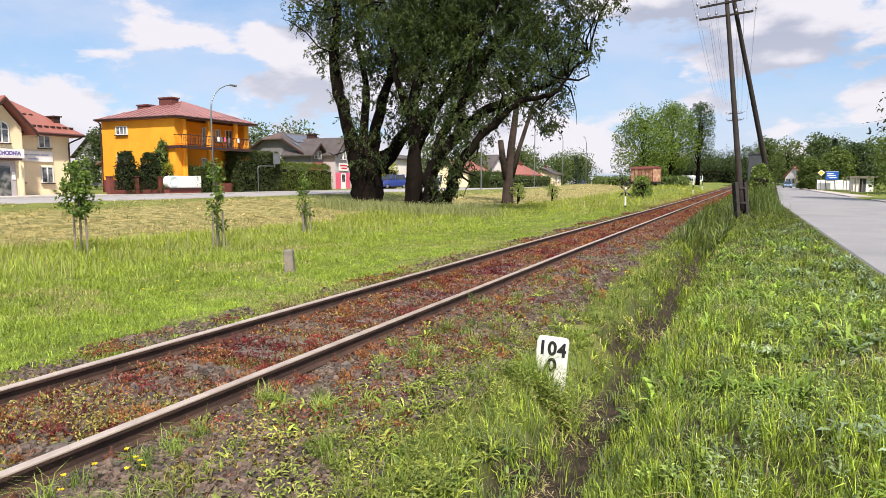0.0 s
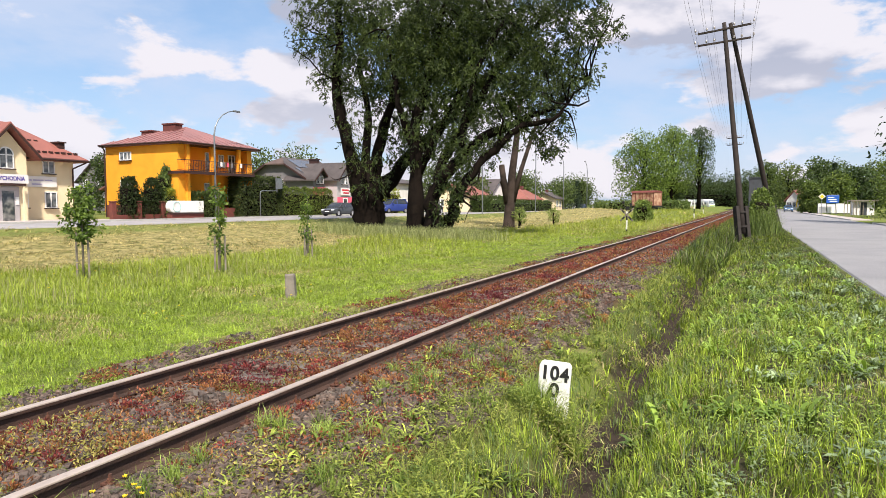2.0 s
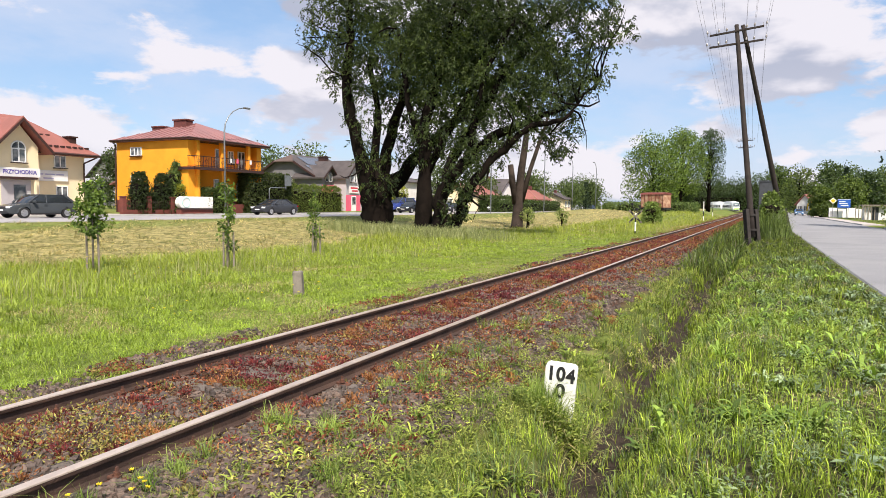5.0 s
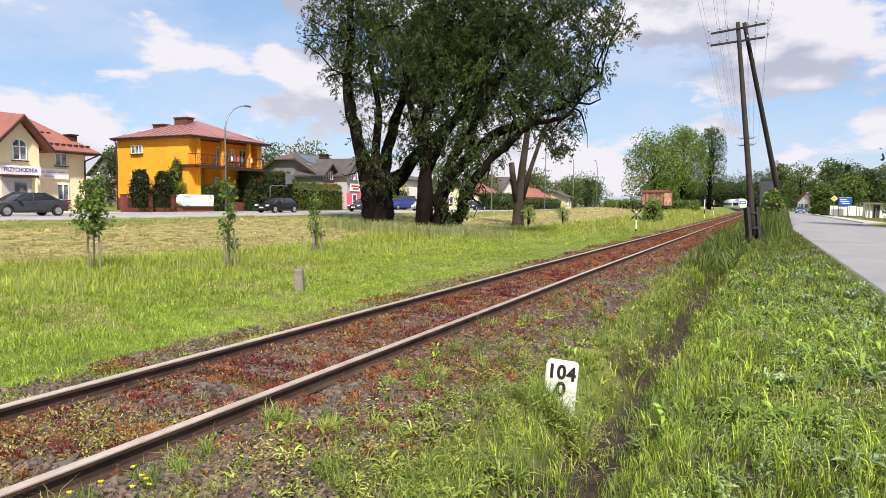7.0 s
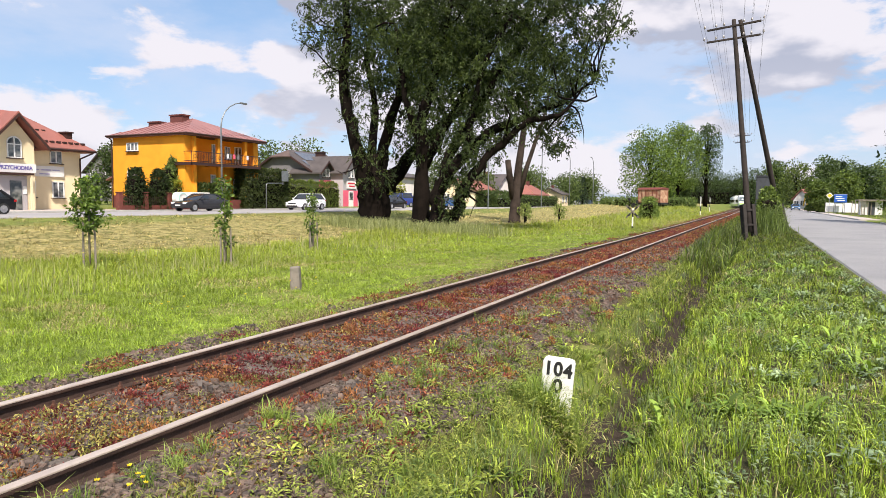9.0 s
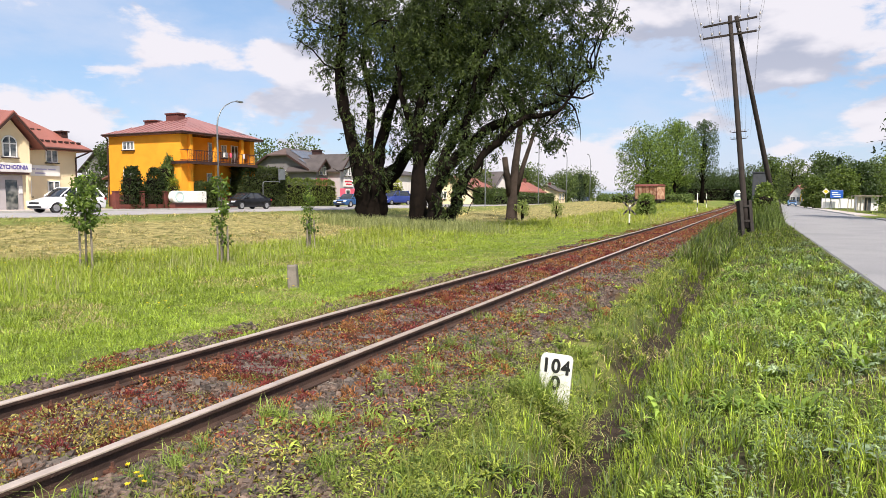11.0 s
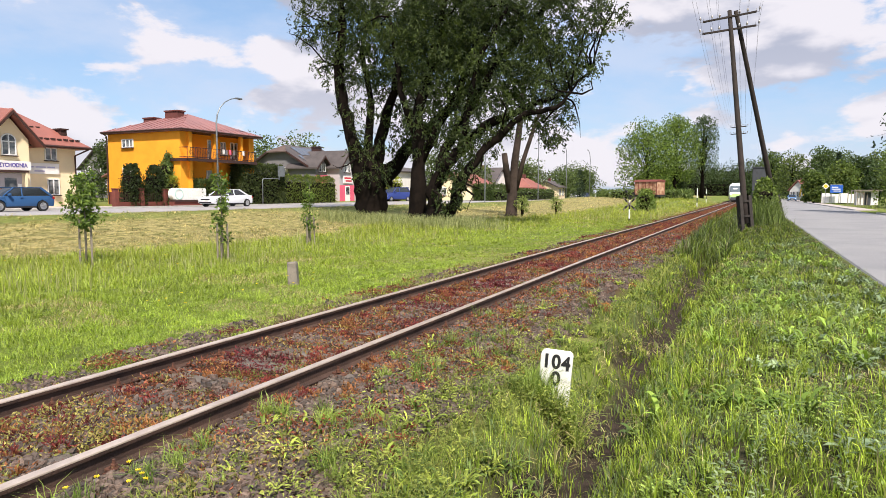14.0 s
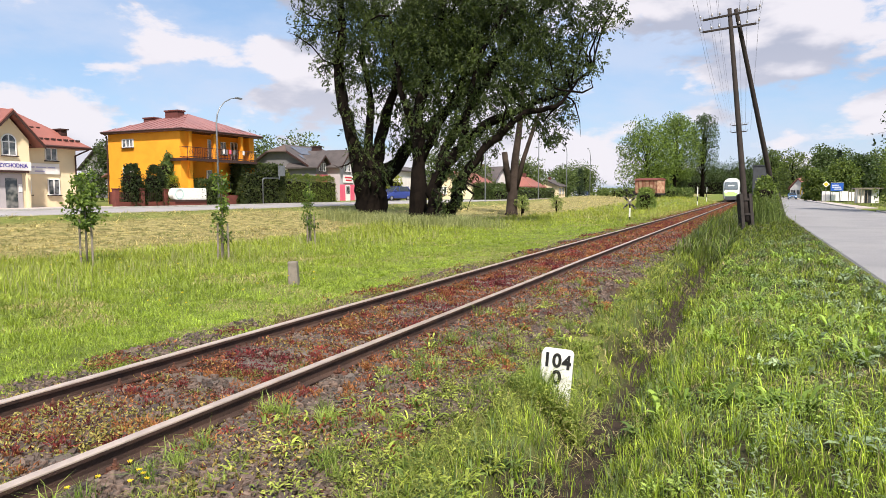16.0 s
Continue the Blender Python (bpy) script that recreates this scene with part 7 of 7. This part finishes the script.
def make_right_side():
    s = thing("direction_sign", pose(11.75, 116.8, float(land(11.75, 116.8))), "blue road direction sign on two grey posts", "road sign")
    part("panel", boxes((-0.85, 0.85, -0.04, 0.04, 1.75, 3.0), bevel=0.01), M_BLUE_SIGN, s, "blue sign panel")
    part("border", boxes((-0.87, 0.87, -0.03, 0.045, 2.998, 3.03)), M_SIGN_WHITE, s)
    for z, x0, x1 in ((2.65, -0.65, 0.2), (2.35, -0.65, 0.5), (2.05, -0.4, 0.6)):
        part("writing_bar", boxes((x0, x1, -0.05, -0.04, z - 0.06, z + 0.06)), M_SIGN_WHITE, s)
    for x in (-0.6, 0.6):
        part("post", tubes([((x, 0.07, -0.1), (x, 0.07, 2.9))], 0.04), M_STEEL, s)
    s = thing("priority_sign", pose(9.7, 110.2, float(land(9.7, 110.2))), "yellow and white diamond priority road sign on a post", "road sign")
    for half, mat, y, nm in ((0.46, M_SIGN_WHITE, 0.0, "white_border"), (0.33, M_YELLOW_SIGN, -0.025, "yellow_centre")):
        bm = bmesh.new()
        c = 2.75
        poly_prism(bm, [(half, y, c), (0, y, c + half), (-half, y, c), (0, y, c - half)], (0, 0.02, 0))
        part(nm, bm, mat, s)
    part("post", tubes([((0, 0.05, -0.1), (0, 0.05, 3.1))], 0.035), M_STEEL, s)
    # fence panels, posts and shed
    f = thing("white_fence", pose(9.9, 118, float(land(10, 118))), "white fence panels hung between dark posts", "fence")
    for k in range(4):
        part("panel", boxes((k * 1.2, k * 1.2 + 1.1, -0.03, 0.03, 0.25, 1.75 - 0.12 * (k % 2))), M_SIGN_WHITE, f)
        part("post", boxes((k * 1.2 - 0.08, k * 1.2 - 0.02, -0.04, 0.04, 0, 2.0)), M_DARK_METAL, f)
    for k in range(9):
        x = 12.2 + 0.42 * k
        p = thing("gate_post", pose(x, 107 + 0.3 * k, float(land(x, 107)), 0, 0, 0), "pale upright gate post beside the shed", "post", "pale gate posts")
        part("shaft", boxes((-0.05, 0.05, -0.05, 0.05, -0.1, 1.9 + 0.15 * math.sin(k * 2)), bevel=0.01), M_CONCRETE, p)
    g = thing("shed", pose(14.8, 109, float(land(14.8, 109))), "small pale shed with a flat overhanging roof", "shed")
    part("wall", boxes((-1.3, 1.3, 0, 2.5, -0.1, 2.0)), M_WHITE, g)
    part("roof", boxes((-1.7, 1.7, -0.6, 2.8, 2.0, 2.18)), M_CONCRETE, g)
    part("door", boxes((-0.4, 0.4, -0.03, 0.0, 0, 1.85)), M_DARK_METAL, g)
    d = thing("metal_cabinet", pose(0.5, 62, float(land(0.5, 62))), "dark grey metal trackside cabinet behind the poles", "cabinet")
    part("body", boxes((-0.56, 0.56, -0.5, 0.5, 0, 3.9), bevel=0.04), M_DARK_METAL, d)
    part("lid", boxes((-0.62, 0.62, -0.56, 0.56, 3.9, 4.0)), M_DARK_METAL, d)
    # small orange digger
    e = thing("excavator", pose(10.9, 160, float(land(10.9, 160)), 0, 0, 30), "small orange excavator parked beside the side road", "excavator")
    part("tracks", boxes((-1.0, -0.55, -1.3, 1.3, 0, 0.7), (0.55, 1.0, -1.3, 1.3, 0, 0.7), bevel=0.15), M_BLACK, e)
    part("body", boxes((-0.95, 0.95, -1.4, 0.6, 0.75, 1.6), bevel=0.12), M_YELLOW_SIGN, e, "orange-yellow body")
    part("cab", boxes((-0.9, 0.1, -0.4, 0.9, 1.5, 2.7), bevel=0.1), M_PANE, e, "glazed cab")
    bm = bmesh.new()
    sweep(bm, [(0.4, 0.6, 1.3), (0.4, 1.9, 3.2), (0.4, 3.2, 2.6), (0.4, 3.5, 1.0)], [0.2, 0.18, 0.15, 0.1], 6)
    part("boom", bm, M_YELLOW_SIGN, e, "orange-yellow boom")
    m = thing("white_mast", pose(7.9 + 2.2, 150, float(land(10, 150))), "pale slim mast beside the side road", "mast")
    part("shaft", tubes([((0, 0, -0.1), (0, 0, 6.5))], 0.09), M_SIGN_WHITE, m)


make_right_side()

# ---- vehicles ----
M_TYRE = shader("tyre_rubber", worn((0.02, 0.02, 0.021), (0.03, 0.03, 0.03), 5, 40, 0.2), 0.85)
M_RIM = shader("alloy_rim", worn((0.50, 0.50, 0.52), (0.40, 0.40, 0.42), 6, 40, 0.2), 0.35, metal=0.8)
M_CAR_GLASS = shader("tinted_car_glass", (0.02, 0.024, 0.028), 0.04, spec=0.9)
M_HEAD = shader("headlight_glass", (0.75, 0.77, 0.80), 0.1, spec=0.8)
M_TAIL = shader("tail_light", (0.35, 0.01, 0.012), 0.2)
M_DARK_TRIM = shader("black_plastic", (0.02, 0.02, 0.022), 0.6)


def paint(name, c):
    return shader(name, worn(c, tuple(v * 0.93 for v in c), 1.0, 60, 0.04), 0.2, spec=0.15, coat=0.2)


def soften(ob, width):
    """Rounded edges and a smooth skin."""
    m = ob.modifiers.new("round", "BEVEL")
    m.width, m.segments, m.limit_method, m.angle_limit = width, 3, "ANGLE", radians(28)
    for p in ob.data.polygons:
        p.use_smooth = True
    return ob


def make_car(name, colour, label, length=4.4, height=1.46, width=1.80, kind="hatch", category="car"):
    """A car facing its own +Y, wheels on z = 0, middle at the origin."""
    car = thing(name, pose(0, 0, 0), label, category)
    L, hw = length / 2, width / 2
    sill, belt = 0.24, height * 0.64
    fw, rw, wr = L - 0.85, -L + 0.80, 0.325
    # side outline, bonnet to tail, with the wheel arches cut out
    nose = [(L - 0.02, sill + 0.10), (L, 0.52), (L - 0.08, 0.68), (L - 0.35, 0.78), (L * 0.44, belt - 0.02)]
    tail = {"hatch": [(-L + 0.10, belt + 0.02), (-L + 0.02, belt - 0.1), (-L, 0.5)], "sedan": [(-L * 0.52, belt + 0.06), (-L + 0.12, belt + 0.04), (-L, belt - 0.14), (-L + 0.02, 0.5)], "suv": [(-L + 0.08, belt + 0.02), (-L, belt - 0.15), (-L, 0.55)]}[kind]
    under = [(-L + 0.06, sill + 0.05)]
    for c in (rw, fw):
        under += [(c + (wr + 0.06) * math.cos(a), max(sill, 0.32 + (wr + 0.06) * math.sin(a))) for a in np.linspace(math.pi, 0, 9)]
    under += [(L - 0.25, sill)]
    line = nose + tail + under

    def wide(z, y):
        taper = 1 - 0.13 * max(0, (abs(y) - L * 0.62) / (L * 0.38)) ** 2
        return hw * taper * (0.95 + 0.05 * math.sin(math.pi * min(1, max(0, (z - 0.1) / belt))))

    bm = bmesh.new()
    rings = []
    for f in (-1, -0.88, 0.88, 1):
        rings.append([bm.verts.new((wide(z, y) * f * (1 if abs(f) < 1 else 1.0), y * (1 if abs(f) < 1 else 0.985), z - (0 if abs(f) < 1 else 0.025 * (z > belt - 0.1)))) for y, z in line])
    for a, b in zip(rings, rings[1:]):
        for k in range(len(line)):
            j = (k + 1) % len(line)
            bm.faces.new((a[k], a[j], b[j], b[k]))
    bm.faces.new(rings[0][::-1])
    bm.faces.new(rings[-1])
    bmesh.ops.triangulate(bm, faces=[f for f in bm.faces if len(f.verts) > 4])
    bmesh.ops.recalc_face_normals(bm, faces=bm.faces[:])
    soften(part("body", bm, colour, car, "painted body"), 0.05)
    # cabin
    y_ws, y_rf0 = L * 0.47, L * 0.10
    y_rf1, y_rw = {"hatch": (-L * 0.62, -L * 0.93), "sedan": (-L * 0.36, -L * 0.78), "suv": (-L * 0.72, -L * 0.96)}[kind]
    lo, up = hw * 0.90, hw * 0.70
    prof = [(y_ws, belt - 0.04), (y_rf0 + 0.3, height - 0.12), (y_rf0, height - 0.035), (y_rf1, height - 0.045), (y_rf1 - 0.25, height - 0.14), (y_rw, belt - 0.02)]
    bm = bmesh.new()
    wz = lambda z: lo + (up - lo) * (z - belt) / (height - belt)
    a = [bm.verts.new((-wz(z), y, z)) for y, z in prof]
    b = [bm.verts.new((wz(z), y, z)) for y, z in prof]
    bm.faces.new(a)
    bm.faces.new(b[::-1])
    for k in range(len(prof)):
        j = (k + 1) % len(prof)
        bm.faces.new((a[k], b[k], b[j], a[j]))
    bmesh.ops.recalc_face_normals(bm, faces=bm.faces[:])
    soften(part("windows", bm, M_CAR_GLASS, car, "dark tinted glass"), 0.06)
    bm = bmesh.new()
    poly_prism(bm, [(-up - 0.02, y_rf0 + 0.12, height - 0.06), (up + 0.02, y_rf0 + 0.12, height - 0.06), (up + 0.02, y_rf1 - 0.1, height - 0.07), (-up - 0.02, y_rf1 - 0.1, height - 0.07)], (0, 0, 0.05))
    bmesh.ops.bevel(bm, geom=bm.edges[:], offset=0.02, segments=2, affect="EDGES")
    part("roof", bm, colour, car)
    for s in (-1, 1):
        for (ya, za), (yb, zb), r in (((y_ws, belt), (y_rf0 + 0.08, height - 0.05), 0.04), ((-0.1, belt), (-0.16, height - 0.05), 0.035), ((y_rw + 0.1, belt), (y_rf1, height - 0.05), 0.075)):
            part("pillar", tubes([((s * wz(za), ya, za), (s * wz(zb), yb, zb))], r), colour, car)
        part("mirror", boxes((s * hw * 0.96, s * (hw + 0.16), y_ws - 0.35, y_ws - 0.2, belt, belt + 0.14), bevel=0.03), colour, car)
        part("headlight", boxes((s * hw * 0.52, s * hw * 0.88, L - 0.30, L - 0.02, 0.60, 0.74), bevel=0.03), M_HEAD, car, "clear headlight")
        part("tail_light", boxes((s * hw * 0.6, s * hw * 0.9, -L - 0.005, -L + 0.15, belt - 0.2, belt - 0.06), bevel=0.02), M_TAIL, car)
        part("door_handle", boxes((s * hw * 0.985, s * hw * 1.01, -0.12, 0.06, belt - 0.14, belt - 0.10)), colour, car)
        part("sill_strip", boxes((s * hw * 0.93, s * hw * 0.985, rw + 0.4, fw - 0.4, 0.22, 0.32)), M_DARK_TRIM, car)
        for y in (fw, rw):
            bm = bmesh.new()
            tube(bm, (s * (hw - 0.21), y, wr), (s * (hw - 0.005), y, wr), wr, sides=22)
            wheel = part("wheel", bm, M_TYRE, car)
            bm = bmesh.new()
            for k in range(5):
                t = 2 * math.pi * k / 5
                tube(bm, (s * (hw + 0.0), y, wr), (s * (hw + 0.0), y + 0.2 * math.cos(t), wr + 0.2 * math.sin(t)), 0.035, sides=6)
            tube(bm, (s * (hw - 0.05), y, wr), (s * (hw + 0.004), y, wr), 0.225, 0.21, sides=20)
            part("rim", bm, M_RIM, wheel, "silver alloy rim")
    part("grille", boxes((-hw * 0.5, hw * 0.5, L - 0.06, L + 0.005, 0.55, 0.68), (-hw * 0.72, hw * 0.72, L - 0.06, L + 0.0, 0.30, 0.44)), M_DARK_TRIM, car, "black grille")
    part("number_plate", boxes((-0.26, 0.26, L, L + 0.015, 0.45, 0.54)), M_SIGN_WHITE, car, "blank white plate")
    part("rear_plate", boxes((-0.26, 0.26, -L - 0.015, -L + 0.01, 0.58, 0.69)), M_SIGN_WHITE, car, "blank white plate")
    return car


LANE, ROAD_TOP = -40.0, 0.44
CARS = [  # name, colour, label, length, height, kind, metres along at 0 s, metres per second
    ("hatchback_car", (0.055, 0.062, 0.068), "dark grey hatchback driving on the main road", 4.3, 1.46, "hatch", 80.4, 11.13),
    ("saloon_car", (0.045, 0.048, 0.056), "charcoal grey saloon driving on the main road", 4.7, 1.44, "sedan", 103.15, 11.32),
    ("hatchback_car", (0.012, 0.013, 0.015), "black hatchback driving on the main road", 4.3, 1.45, "hatch", 136.36, 12.80),
    ("saloon_car", (0.035, 0.036, 0.042), "dark grey saloon driving on the main road", 4.75, 1.43, "sedan", 143.2, 11.67),
    ("suv_car", (0.72, 0.73, 0.75), "white tall estate car driving on the main road", 4.4, 1.62, "suv", 161.0, 12.16),
    ("saloon_car", (0.012, 0.012, 0.014), "glossy black saloon driving on the main road", 4.75, 1.45, "sedan", 179.06, 12.31),
    ("hatchback_car", (0.030, 0.085, 0.20), "blue hatchback driving on the main road", 4.2, 1.48, "hatch", 192.07, 12.02),
    ("saloon_car", (0.66, 0.68, 0.71), "silvery white saloon driving on the main road", 4.7, 1.46, "sedan", 215.0, 12.41),
]
MOVING = []
for k, (name, c, label, ln, hh, kind, y0, v) in enumerate(CARS):
    ob = make_car(name, paint("car_paint", c), label, ln, hh, 1.8, kind)
    ob["group"] = "cars on the main road"
    MOVING.append((ob, y0, v))


def make_van(x, y, c, label):
    van = make_car("parked_van", paint("van_paint", c), label, 4.9, 1.95, 1.9, "suv", "van")
    van.matrix_basis = pose(x, y, float(land(x, y)) + 0.06, 0, 0, 165)


make_van(-44.9, 78.3, (0.03, 0.05, 0.20), "dark blue van parked behind the willows")
for x, y, c, lab in ((-44.0, 88, (0.65, 0.66, 0.68), "white car parked beside the main road"), (-34.9 - 1.5, 172, (0.5, 0.52, 0.55), "silver car waiting far along the main road"), (-37.6, 160, (0.03, 0.05, 0.10), "dark car waiting far along the main road"), (-40.6, 163, (0.7, 0.7, 0.72), "white car waiting at the far bend")):
    ob = make_car("parked_car", paint("parked_paint", c), lab, 4.3, 1.47, 1.78, "hatch")
    ob.matrix_basis = pose(x, y, 0.50 if x < -42 else 0.45, 0, 0, 180)
ob = make_car("parked_car", paint("parked_paint", (0.10, 0.20, 0.36)), "blue-grey car parked far down the side road", 4.3, 1.47, 1.78, "hatch")
ob.matrix_basis = pose(8.2, 168, 0.08, 0, 0, 180)

M_TRAIN_WHITE = shader("train_white", worn((0.78, 0.80, 0.80), (0.70, 0.72, 0.72), 1, 20, 0.06), 0.3, coat=0.5)
M_TRAIN_GREEN = shader("train_green", worn((0.42, 0.68, 0.22), (0.36, 0.60, 0.20), 1, 20, 0.06), 0.3, coat=0.5)
M_LIGHT = bpy.data.materials.new("lit_headlight")
M_LIGHT.use_nodes = True
M_LIGHT.node_tree.nodes["Principled BSDF"].inputs["Emission Color"].default_value = (1.0, 0.97, 0.9, 1)
M_LIGHT.node_tree.nodes["Principled BSDF"].inputs["Emission Strength"].default_value = 6.0


# base colour lifted above the side glass to paint in reflected sky
M_TRAIN_GLASS = shader("train_windscreen", (0.10, 0.13, 0.15), 0.08, spec=0.9)


def loft(sections, material, name, parent, label=""):
    """A skin over cross-sections, each (y, half width, bottom, top), rounded at the roof."""
    bm, last = bmesh.new(), None
    for y, hw, z0, z1 in sections:
        h = z1 - z0
        ring = [(-hw * 0.92, z0), (-hw, z0 + h * 0.18), (-hw, z0 + h * 0.55), (-hw * 0.95, z0 + h * 0.80), (-hw * 0.72, z0 + h * 0.95), (-hw * 0.3, z1), (hw * 0.3, z1), (hw * 0.72, z0 + h * 0.95), (hw * 0.95, z0 + h * 0.80), (hw, z0 + h * 0.55), (hw, z0 + h * 0.18), (hw * 0.92, z0)]
        vs = [bm.verts.new((x, y, z)) for x, z in ring]
        if last:
            for k in range(len(vs)):
                j = (k + 1) % len(vs)
                bm.faces.new((last[k], last[j], vs[j], vs[k])).smooth = True
        else:
            bm.faces.new(vs[::-1])
        last = vs
    bm.faces.new(last)
    bmesh.ops.recalc_face_normals(bm, faces=bm.faces[:])
    return part(name, bm, material, parent, label)


def make_rail_car(front):
    car = thing("railcar", pose(0, 0, 0), "white and green passenger railcar " + ("with lit headlights on the track" if front else "coupled behind the leading car"), "train", "train cars")
    half = 10.6
    body = [(-half, 1.38, 0.55, 4.05), (half - 1.6, 1.42, 0.55, 4.15)]
    if front:
        body += [(half - 0.8, 1.40, 0.5, 4.10), (half - 0.2, 1.34, 0.45, 3.75), (half + 0.25, 1.22, 0.45, 2.9), (half + 0.45, 1.05, 0.5, 1.9)]
    loft(body, M_TRAIN_WHITE, "body", car, "white coachwork")
    for s in (-1, 1):
        part("green_band", boxes((s * 1.40, s * 1.435, -half + 0.1, half - 1.8, 0.6, 1.35)), M_TRAIN_GREEN, car, "green lower band")
        for k in range(9):
            y = -half + 1.0 + k * 2.0
            part("side_window", boxes((s * 1.40, s * 1.437, y, y + 1.5, 1.75, 2.75), bevel=0.01), M_CAR_GLASS, car, "dark side window")
        for y in (-7.2, -5.0, 5.0, 7.2):
            bm = bmesh.new()
            tube(bm, (s * 0.70, y, 0.42), (s * 0.82, y, 0.42), 0.42, sides=18)
            part("wheel", bm, M_DARK_METAL, car)
    part("roof_unit", boxes((-0.9, 0.9, -6, 4, 4.0, 4.32), bevel=0.1), M_TRAIN_WHITE, car)
    part("underframe", boxes((-1.1, 1.1, -half + 0.3, half - 0.6, 0.25, 0.56)), M_DARK_METAL, car)
    if front:
        bm = bmesh.new()
        y0, y1 = half - 0.12, half + 0.36
        poly_prism(bm, [(-1.05, y0, 3.55), (1.05, y0, 3.55), (1.16, y1, 2.15), (-1.16, y1, 2.15)], (0, 0.12, 0.03))
        part("windscreen", bm, M_TRAIN_GLASS, car, "large dark windscreen")
        bm = bmesh.new()
        poly_prism(bm, [(-1.14, half + 0.39, 1.75), (1.14, half + 0.39, 1.75), (1.0, half + 0.5, 0.95), (-1.0, half + 0.5, 0.95)], (0, 0.06, 0))
        part("front_panel", bm, M_TRAIN_GREEN, car, "green front panel")
        part("bumper", boxes((-0.95, 0.95, half + 0.2, half + 0.62, 0.25, 0.98), bevel=0.08), M_DARK_METAL, car, "dark bumper and coupling")
        for x, z in ((-0.85, 1.75), (0.85, 1.75), (0.0, 3.72)):
            bm = bmesh.new()
            yy = half + 0.5 if z < 3 else half - 0.12
            tube(bm, (x, yy - 0.12, z), (x, yy + 0.05, z), 0.13, sides=14)
            part("headlight", bm, M_LIGHT, car, "lit headlight")
    else:
        part("gangway", boxes((-0.6, 0.6, half, half + 0.5, 0.7, 3.2)), M_DARK_METAL, car, "dark gangway bellows")
    return car


TRAIN = [make_rail_car(True), make_rail_car(False)]


# ---- movement ----
def motions():
    for ob, y0, v in MOVING:
        walk(ob, [(t, pose(LANE, y0 - v * t, ROAD_TOP, 0, 0, 180)) for t in (0.0, 4.0, 8.0, 12.0, 16.0)])
    for ob, back in zip(TRAIN, (11.1, 32.8)):
        rows = []
        for k in range(17):
            s = 327.0 - 7.0 * k - 0.335 * k * k + back
            x, y, a = track_point(s)
            rows.append((float(k), pose(x, y, 0.0, 0, 0, 180 + math.degrees(a))))
        walk(ob, rows)


motions()
